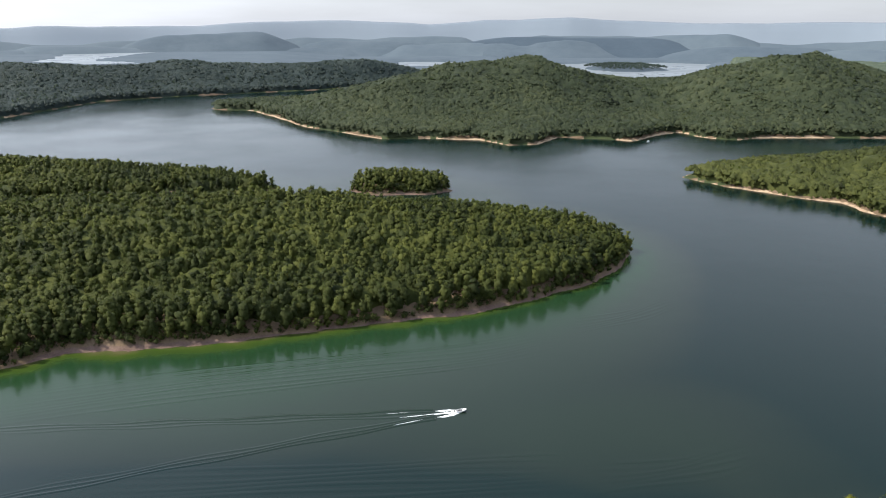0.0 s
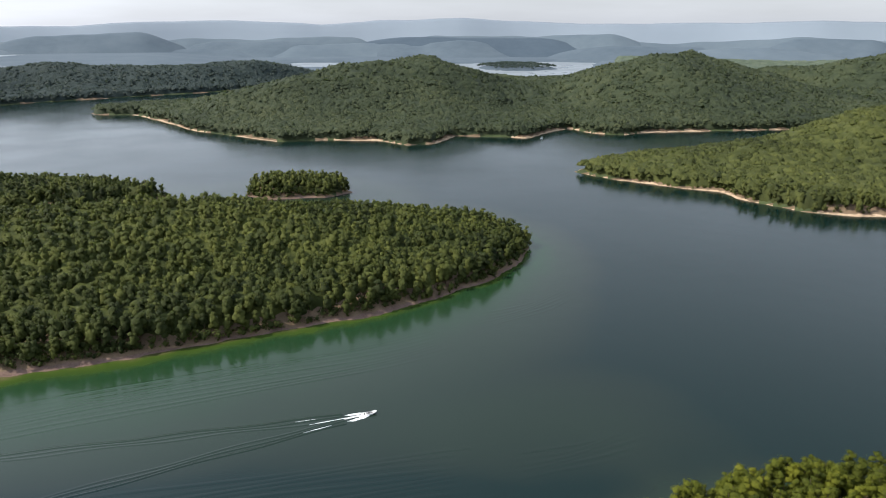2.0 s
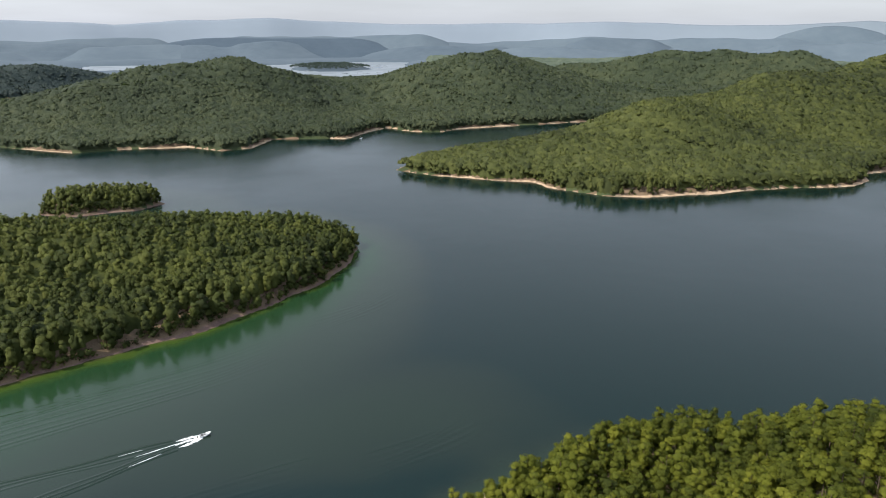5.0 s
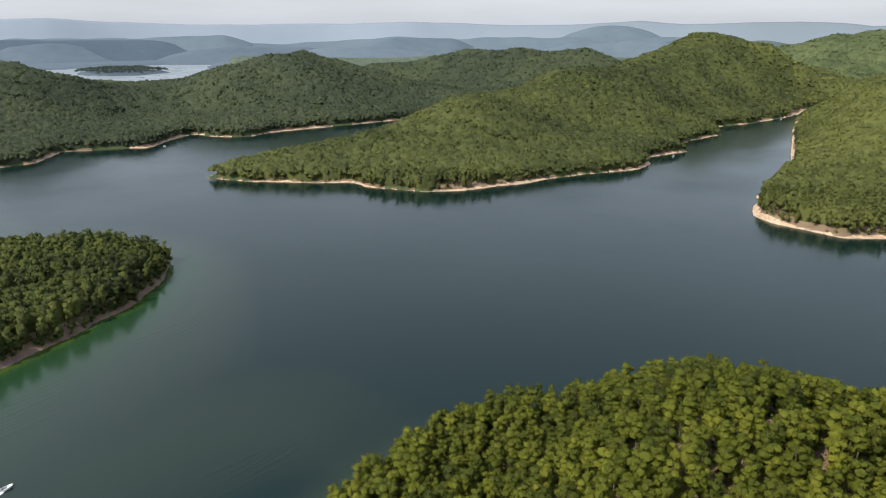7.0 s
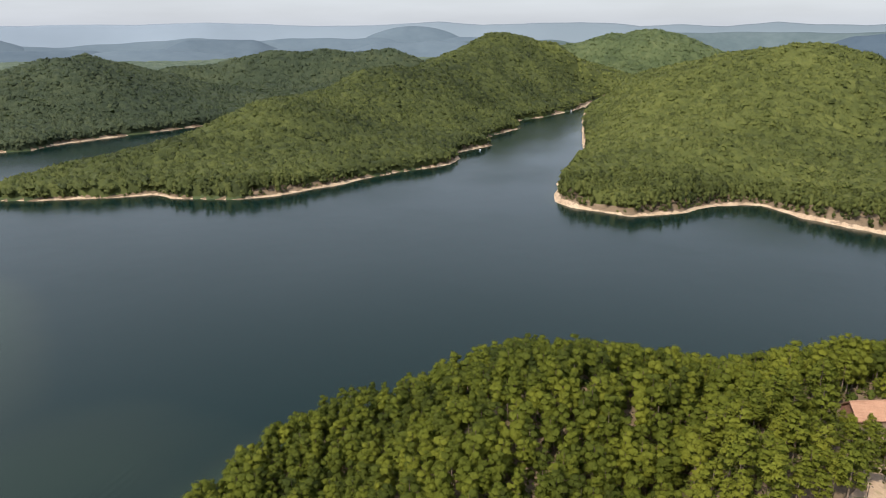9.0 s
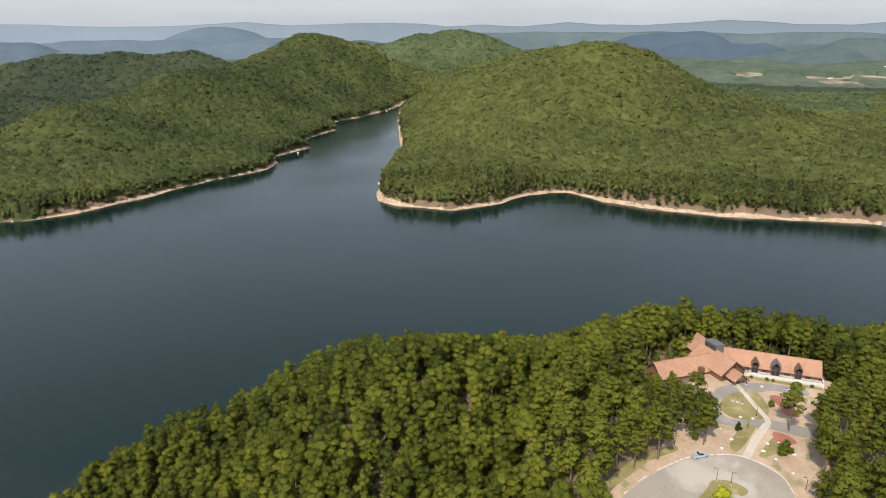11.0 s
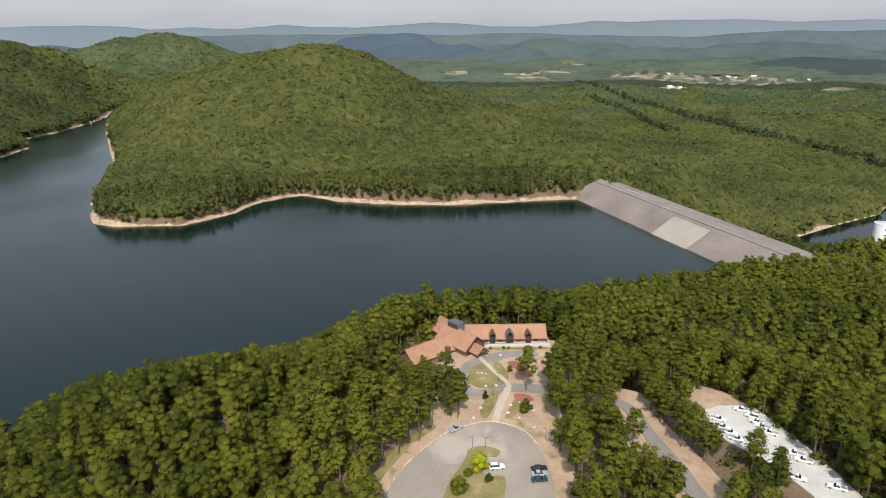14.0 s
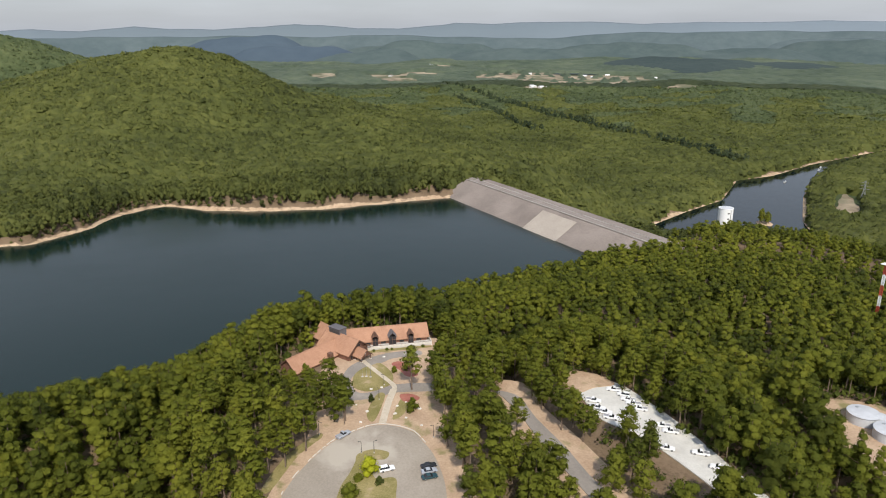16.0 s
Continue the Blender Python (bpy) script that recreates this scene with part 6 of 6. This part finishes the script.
def motor_boat(m, label, length=6.2, canopy=False):
    b = thing("motorboat", label, "boat", m, "boats on the lake")
    k = length / 6.2
    hull = [(-3.1, [(-1.1, 0.75), (1.1, 0.75), (1.0, 0.0), (0, -0.25), (-1.0, 0.0)]), (0.6, [(-1.2, 0.85), (1.2, 0.85), (1.05, 0.05), (0, -0.25), (-1.05, 0.05)]),
            (2.2, [(-0.85, 0.98), (0.85, 0.98), (0.6, 0.35), (0, 0.0), (-0.6, 0.35)]), (3.1, [(-0.1, 1.1), (0.1, 1.1), (0.07, 0.85), (0, 0.7), (-0.07, 0.85)])]
    part("hull", loft([(x * k, r) for x, r in hull]), WHITE, b)
    part("cockpit", box((2.9 * k, 1.7, 0.1), pose(-0.9 * k, 0, 0.84)), DARK_STEEL, b)
    part("windscreen", box((0.08, 1.6, 0.5), pose(0.75 * k, 0, 1.15, 0, -30)), GLASS, b)
    for y in (-0.5, 0.5):
        part("seat", box((0.6, 0.6, 0.55), pose(-0.3 * k, y, 1.08), 0.06), SEAT, b)
    part("stern_bench", box((0.6, 1.7, 0.45), pose(-1.9 * k, 0, 1.02), 0.06), SEAT, b)
    part("outboard_motor", box((0.55, 0.5, 1.1), pose(-3.3 * k, 0, 0.8), 0.1), DARK_STEEL, b)
    if canopy:
        part("canopy", box((3.0 * k, 2.2, 0.12), pose(-0.3 * k, 0, 2.3), 0.04), WHITE, b)
        for x in (-1.6, 1.0):
            for y in (-1, 1):
                part("canopy_post", box((0.06, 0.06, 1.5), pose(x * k, y, 1.55)), STEEL, b)
    return b


BOAT, COURSE = Vector((9.5, 315.6)), math.degrees(math.atan2(0.19, 0.98))
motor_boat(pose(BOAT.x, BOAT.y, 0.1, 0, -4, COURSE), "white motorboat speeding over the lake")
motor_boat(pose(928, 606, 0.1, 0, 0, 20), "white pontoon boat with a canopy near the shore", 9.0, True)
motor_boat(pose(1508, 732, 0.1, 0, 0, 10), "white pontoon boat with a canopy near the shore", 11.0, True)
motor_boat(pose(1490, 722, 0.1, 0, 0, 30), "white pontoon boat with a canopy near the shore", 9.0, True)
motor_boat(pose(352, 1187, 0.1, 0, 0, 40), "small white boat in a wooded cove", 7.0, True)
motor_boat(pose(1001, -782, RIVER_Z + 0.1, 0, 0, -60), "white boat on the river below the dam", 9.0, True)
motor_boat(pose(1094, -924, RIVER_Z + 0.1, 0, 0, -50), "white boat on the river below the dam", 10.0, True)
motor_boat(pose(1076, -906, RIVER_Z + 0.1, 0, 0, -60), "white boat on the river below the dam", 9.0, True)

# wake: foam sheets behind the boat and low bow waves that spread from it
to_boat = Matrix.Translation((BOAT.x, BOAT.y, 0)) @ Matrix.Rotation(radians(COURSE), 4, "Z")


def foam_strip(line, widths, z):
    g = random.Random(5)
    bm = bmesh.new()
    pts = smooth_outline(line, 8, closed=False)
    rows = []
    for i, p in enumerate(pts):
        w = np.interp(i / (len(pts) - 1), np.linspace(0, 1, len(widths)), widths)
        a, b = w * g.uniform(0.6, 1.2), w * g.uniform(0.6, 1.2)
        rows.append([bm.verts.new(to_boat @ Vector((p.x, p.y + s, zz))) for s, zz in ((-b, 0.01), (-b * 0.4, z), (a * 0.4, z), (a, 0.01))])
    for p, q in zip(rows, rows[1:]):
        for j in range(3):
            bm.faces.new((p[j], q[j], q[j + 1], p[j + 1]))
    return bm


wake = thing("wake", "white foam trail spreading behind the motorboat", "wake", to_boat)
for line, widths in (([(-1, 0.9), (-4, 1.9), (-9, 2.6), (-13, 2.8)], (0.3, 1.2, 0.9, 0.1)), ([(-1, -0.9), (-4, -1.9), (-9, -2.8), (-13, -3.1)], (0.3, 1.3, 1.0, 0.1)),
                     ([(-3, 0), (-12, 0.1), (-22, 0.2), (-32, 0.1)], (0.8, 0.8, 0.5, 0.05)), ([(-24, 3.6), (-30, 4.4), (-38, 5.0)], (0.05, 0.35, 0.05)), ([(-21, -3.9), (-28, -5.0), (-36, -6.2)], (0.05, 0.4, 0.05))):
    p = part("foam", foam_strip(line, widths, 0.16), FOAM)
    p.parent = wake
    p.matrix_parent_inverse = to_boat.inverted()
wave_mesh = bmesh.new()
for side, spread in ((1, 0.105), (-1, 0.135)):
    for k in range(3):
        prev = None
        for i in range(70):
            x = -14 - i * 4.2
            y = side * (3 + spread * -x * (1 + 0.0004 * -x)) - side * k * 2.6 + 0.7 * math.sin(i * 0.45 + k)
            h = 0.30 * (1 - 0.25 * k) * (1 - i / 75)
            v = [wave_mesh.verts.new(to_boat @ Vector((x, y + s, z))) for s, z in ((-1.0, 0.006), (-0.2, h), (0.2, h), (1.0, 0.006))]
            if prev:
                for j in range(3):
                    wave_mesh.faces.new((prev[j], v[j], v[j + 1], prev[j + 1]))
            prev = v
waves = part("bow_wave", wave_mesh, WATER, smooth=True)
set_depth(waves)
waves.parent = wake
waves.matrix_parent_inverse = to_boat.inverted()
# older swells from passing boats, parallel to the peninsula's shore
for base, count, gap, amp in (([(-240, 330), (-150, 358), (-60, 380), (20, 398), (70, 420)], 9, 4.2, 0.10), ([(-150, 262), (-80, 268), (0, 274), (60, 278)], 10, 3.8, 0.09), ([(80, 430), (130, 450), (170, 480)], 6, 4.0, 0.07), ([(60, 268), (110, 276), (150, 292)], 6, 3.6, 0.07)):
    pts = smooth_outline(base, 14, closed=False)
    for k in range(count):
        crest, prev = bmesh.new(), None
        for i, p in enumerate(pts):
            t = i / (len(pts) - 1)
            h = amp * math.sin(math.pi * t) * (0.5 + 0.5 * math.sin(k * 1.3 + t * 5) ** 2)
            y = p.y - k * gap + 1.2 * math.sin(t * 9 + k)
            v = [crest.verts.new((p.x, y + s, z)) for s, z in ((-1.5, 0.004), (-0.3, h + 0.004), (0.3, h + 0.004), (1.5, 0.004))]
            if prev:
                for j in range(3):
                    crest.faces.new((prev[j], v[j], v[j + 1], prev[j + 1]))
            prev = v
        swell = part("water_swell", crest, WATER, smooth=True)
        set_depth(swell)
        tagged(swell, "faint swell crossing the calm lake", "water", kind="structure")

# ---- houses and works in the valley ----
WALL_PALE = plain("pale_cladding", (0.62, 0.60, 0.56), 0.7, vary=0.1)
ROOF_GREY = plain("grey_sheet_roof", (0.62, 0.62, 0.62), 0.6, vary=0.1)
ROOF_WHITE = plain("white_sheet_roof", (0.78, 0.78, 0.77), 0.5, vary=0.06)
ROOF_BROWN = plain("brown_roof", (0.25, 0.18, 0.15), 0.7)


def house(x, y, length, width, height, turn, roof, label):
    z = float(land_height([float(x)], [float(y)])[0][0])
    c = thing("house", label, "building", pose(x, y, z - 0.5, 0, 0, turn), "buildings in the valley")
    part("wall", box((length, width, height + 0.5), pose(0, 0, height / 2 + 0.25)), WALL_PALE, c)
    for s in (-1, 1):
        part("roof", box((length + 1, width * 0.56, 0.3), pose(0, s * width * 0.255, height + width * 0.11, -s * 24)), roof, c)
    for k in range(max(2, int(length // 8))):
        wx = (k + 0.5) / max(2, int(length // 8)) * length - length / 2
        for s in (-1, 1):
            part("window", box((2.4, 0.2, 1.4), pose(wx, s * width / 2, height * 0.6)), GLASS, c)


vr = random.Random(3)
for x, y, n, spread in ((2491, -842, 4, 30), (2425, -892, 4, 26), (2450, -940, 3, 30), (3909, -998, 3, 50), (3854, -1124, 2, 50), (3303, -1170, 3, 60), (3322, -1954, 2, 60), (2885, -1661, 3, 60), (3206, -1624, 3, 70), (3707, -786, 3, 60), (3623, -613, 3, 60), (3379, -1085, 2, 50), (2795, -1232, 3, 60), (3379, -487, 3, 60), (3176, -1704, 2, 60), (2332, -359, 3, 24)):
    for k in range(n):
        house(x + vr.uniform(-spread, spread), y + vr.uniform(-spread, spread), vr.uniform(14, 30), vr.uniform(9, 13), vr.uniform(3.5, 5.5), vr.uniform(0, 180), vr.choice((ROOF_WHITE, ROOF_WHITE, ROOF_GREY)), "white-roofed low building in the valley")
for x, y, n, spread in ((2440, -372, 2, 20), (2850, -640, 4, 70), (2480, -900, 6, 80), (2420, -1000, 4, 60), (3480, -700, 4, 120), (3650, -80, 3, 70), (3300, -900, 4, 200), (2900, -1650, 4, 80), (2600, -1400, 3, 120), (3100, -420, 3, 160), (3700, 150, 3, 150), (2760, -300, 3, 160), (3250, -560, 4, 220), (3550, -980, 4, 260), (2950, -1150, 4, 220), (3350, -1350, 4, 240)):
    for k in range(n):
        house(x + vr.uniform(-spread, spread), y + vr.uniform(-spread, spread), vr.uniform(14, 34), vr.uniform(9, 15), vr.uniform(4, 6), vr.uniform(0, 180), vr.choice((ROOF_GREY, ROOF_GREY, ROOF_BROWN)), "pale low building among trees in the valley")


# ---- trees round the yard, one by one ----
def tree_kind(name, g, kind, height, leaf, leaves=58, clumps=19, size=0.0190):
    """Trunk with limbs, and a crown of many small sprays, built once per kind."""
    crown, facing, tufts = crown_parts(g, kind, height, clumps, leaves, OCT, size * height, loose=True)
    v, f = stack(crown)
    cm = mesh_of("crown", v, f, [leaf], tint=np.full(len(v), g.uniform(0.2, 0.8)), smooth=True, normals=facing)
    path = trunk_path(g, height)
    wood = [tube(path, (height * 0.017, height * 0.013, height * 0.004), 7)]
    for c in tufts[::2]:
        base = np.array([c[0] * 0.1, c[1] * 0.1, c[2] - height * 0.06])
        wood.append(tube([base, (base + c) / 2 + (0, 0, 0.1), c], (height * 0.006, height * 0.004, height * 0.002), 4))
    v, f = stack(wood)
    return cm, mesh_of("trunk", v, f, [BARK], smooth=True)


yg = np.random.default_rng(5)
KINDS = [("pine",) + tree_kind("pine", yg, "pine", h, LEAF_YARD) for h in (17, 19, 21, 18, 20, 16)] + [("oak",) + tree_kind("oak", yg, "oak", h, LEAF_YARD) for h in (14, 16, 13, 15)]


def plant(kind, x, y, z, scale, turn, label, group):
    name, cm, tm = kind
    t = thing(name + "_tree", label, "tree", pose(x, y, z, 0, 0, turn) @ Matrix.Diagonal((scale, scale, scale, 1)), group)
    for key, me in (("trunk", tm), ("crown", cm)):
        o = new(key, me)
        o.parent = t
    return t


TREE_LABEL = {"pine": "tall pine with a bare trunk and tufted yellow-green crown", "oak": "broad oak with a rounded dense green crown"}
tx, ty = spots(60, 320, 7.2, yg)
k = ONE_BY_ONE(tx, ty) & ~open_ground(tx, ty)
tx, ty = tx[k], ty[k]
tz = land_height(tx, ty)[0]
for x, y, z in zip(tx, ty, tz):
    kind = KINDS[yg.integers(0, len(KINDS))]
    plant(kind, x, y, z - 0.2, yg.uniform(0.8, 1.12), yg.uniform(0, 360), TREE_LABEL[kind[0]], "trees round the yard")
for _ in range(26):                      # low growth below the lodge's side wing
    x, y = yg.uniform(230, 250), yg.uniform(-4, 27)
    if inside_dist(np.array([x]), np.array([y]), [(228, -8), (233, -3), (246, 0), (252, 12), (250, 27), (228, 27)])[0] > 0:
        plant(KINDS[6 + yg.integers(0, 4)], x, y, land_height([x], [y])[0][0] - 0.2, yg.uniform(0.42, 0.62), yg.uniform(0, 360), "young round-crowned oak below the lodge", "trees round the yard")
# single trees and shrubs that stand in the open
plant(KINDS[1], 233.0, -34.1, YZ, 1.0, 40, "lone pine beside the drive with an open crown", "trees round the yard")
plant(KINDS[4], 231.0, -42.5, YZ, 0.85, 190, TREE_LABEL["pine"], "trees round the yard")


def shrub(x, y, r, h, leaf, label, seed, cone=False):
    g = np.random.default_rng(seed)
    parts = []
    for i in range(9):
        t = i / 8
        q = r * (1 - t * 0.85 if cone else math.sin(math.pi * (0.3 + 0.6 * t))) * 0.62
        a = i * 2.4
        c = np.array([math.cos(a) * q, math.sin(a) * q, h * (0.14 + 0.74 * t)])
        rad = np.array([1, 1, 0.8]) * r * (0.62 if not cone else 0.62 * (1.05 - 0.7 * t))
        parts += [puff(g, ICO1, rad * 0.9, c), leaf_soup(g, c, rad, 60, 0.17 + 0.03 * r)]
    v, f = stack(parts)
    s = thing("shrub", label, "shrub", pose(x, y, YZ + 0.1), "shrubs in the yard")
    o = new("crown", mesh_of("crown", v, f, [leaf], tint=np.full(len(v), 0.5), smooth=True))
    o.parent = s
    part("stem", drum(0.12, 0.08, h * 0.5, Matrix.Identity(4), 6), BARK, s)


shrub(183.7, -13.3, 2.7, 5.6, LEAF_YELLOW, "bright yellow-green young tree on the island", 31)
shrub(178.4, -15.6, 1.4, 2.8, LEAF_MID, "small dark green conifer on the island", 32, True)
shrub(173.6, -6.5, 2.6, 4.4, LEAF_NEAR, "rounded green bush on the island", 33)
shrub(181.5, -9.5, 1.4, 1.8, LEAF_NEAR, "low green bush on the island", 38)
shrub(227.0, -18.1, 1.2, 3.6, LEAF_MID, "small dark green conifer in bare soil", 34, True)
shrub(217.6, -31.9, 2.6, 5.6, LEAF_NEAR, "dense green conical tree in bare soil", 35, True)
shrub(247.9, -29.4, 1.0, 2.6, LEAF_NEAR, "small green shrub beside the lawn", 36)
shrub(264.0, -50.5, 2.0, 3.0, LEAF_NEAR, "rounded green shrub near the terrace", 37)
shrub(258.0, -54.5, 2.2, 3.4, LEAF_NEAR, "rounded green shrub near the terrace", 39)

for k, (y, r) in enumerate(((-23.5, 0.5), (-29.0, 0.6), (-31.2, 0.45), (-38.4, 0.55), (-44.6, 0.6))):
    shrub(268.7, y, r, 0.9 * r + 0.2, LEAF_BRUSH, "low green shrub along the terrace wall", 50 + k)
# wooded islet in the river below the dam, and the brush round it
islet = bmesh.new()
_ring = []
for _k, (_r, _z) in enumerate(((11, -1.0), (9, 0.9), (6, 1.6))):
    _ring.append([islet.verts.new((783 + _r * 1.2 * math.cos(j * 0.524) * (1 + 0.12 * math.sin(j * 2.3)), -590 + _r * math.sin(j * 0.524), RIVER_Z + _z)) for j in range(12)])
for _p, _q in zip(_ring, _ring[1:]):
    for _j in range(12):
        islet.faces.new((_p[_j], _p[(_j + 1) % 12], _q[(_j + 1) % 12], _q[_j]))
islet.faces.new(_ring[-1])
tagged(part("islet", islet, DIRT, smooth=True), "small sandy islet with trees in the river", "ground", kind="structure")
for _x, _y, _s in ((778, -592, 1.1), (787, -587, 1.3), (775, -587, 1.0), (786, -595, 1.15), (792, -591, 1.05), (781, -584, 1.0)):
    plant(KINDS[6 + int(_x) % 4], _x, _y, RIVER_Z + 1.0, _s, _x * 37, "small oak on the river islet", "trees on the islet")

# red and white lattice mast among the pines
MAST_RED = plain("mast_red_paint", (0.42, 0.06, 0.04), 0.5, vary=0.15)
mast_z = float(land_height([295.2], [-299.1])[0][0])
mast = thing("radio_mast", "red and white banded steel lattice radio mast among pines", "mast", pose(295.2, -299.1, mast_z, 0, 0, 20))
count = max(5, int((70 - mast_z) / 6))
for k in range(count):
    z0, z1 = k * 6.0, k * 6.0 + 6.0
    bm = bmesh.new()
    corners = [(0.8 * math.cos(a), 0.8 * math.sin(a)) for a in (0.5, 2.594, 4.689)]
    for i, (x, y) in enumerate(corners):
        u, w = corners[(i + 1) % 3]
        beam(bm, (x, y, z0), (x, y, z1), 0.28)
        for j in range(4):
            a, b = z0 + j * 1.5, z0 + (j + 1) * 1.5
            beam(bm, (x, y, a), (u, w, b), 0.16)
            beam(bm, (u, w, a), (x, y, b), 0.16)
            beam(bm, (x, y, b), (u, w, b), 0.14)
    part("mast_section", bm, WHITE if k % 2 == 0 else MAST_RED, mast, "white section" if k % 2 == 0 else "red section")
part("platform", box((4.2, 4.2, 0.25), pose(0, 0, count * 6.0), 0.03), WHITE, mast)
part("antenna", drum(0.12, 0.06, 5.0, pose(0.6, 0, count * 6.0), 8), WHITE, mast)

# dry grass clearing with a track under the power line
bm = bmesh.new()
ring = []
for k in range(40):
    a = k / 40 * 6.283
    q = 1 + 0.16 * math.sin(3 * a + 1) + 0.1 * math.sin(7 * a)
    u, w = 62 * q * math.cos(a), 13 * q * math.sin(a)
    x, y = 806 + u * 0.766 + w * 0.643, -733 - u * 0.643 + w * 0.766
    ring.append(bm.verts.new((x, y, float(land_height([x], [y])[0][0]) + 0.7)))
bm.faces.new(ring)
bmesh.ops.triangulate(bm, faces=bm.faces[:])
tagged(part("clearing", bm, FIELD), "dry grass clearing under the power line", "grass", kind="structure")
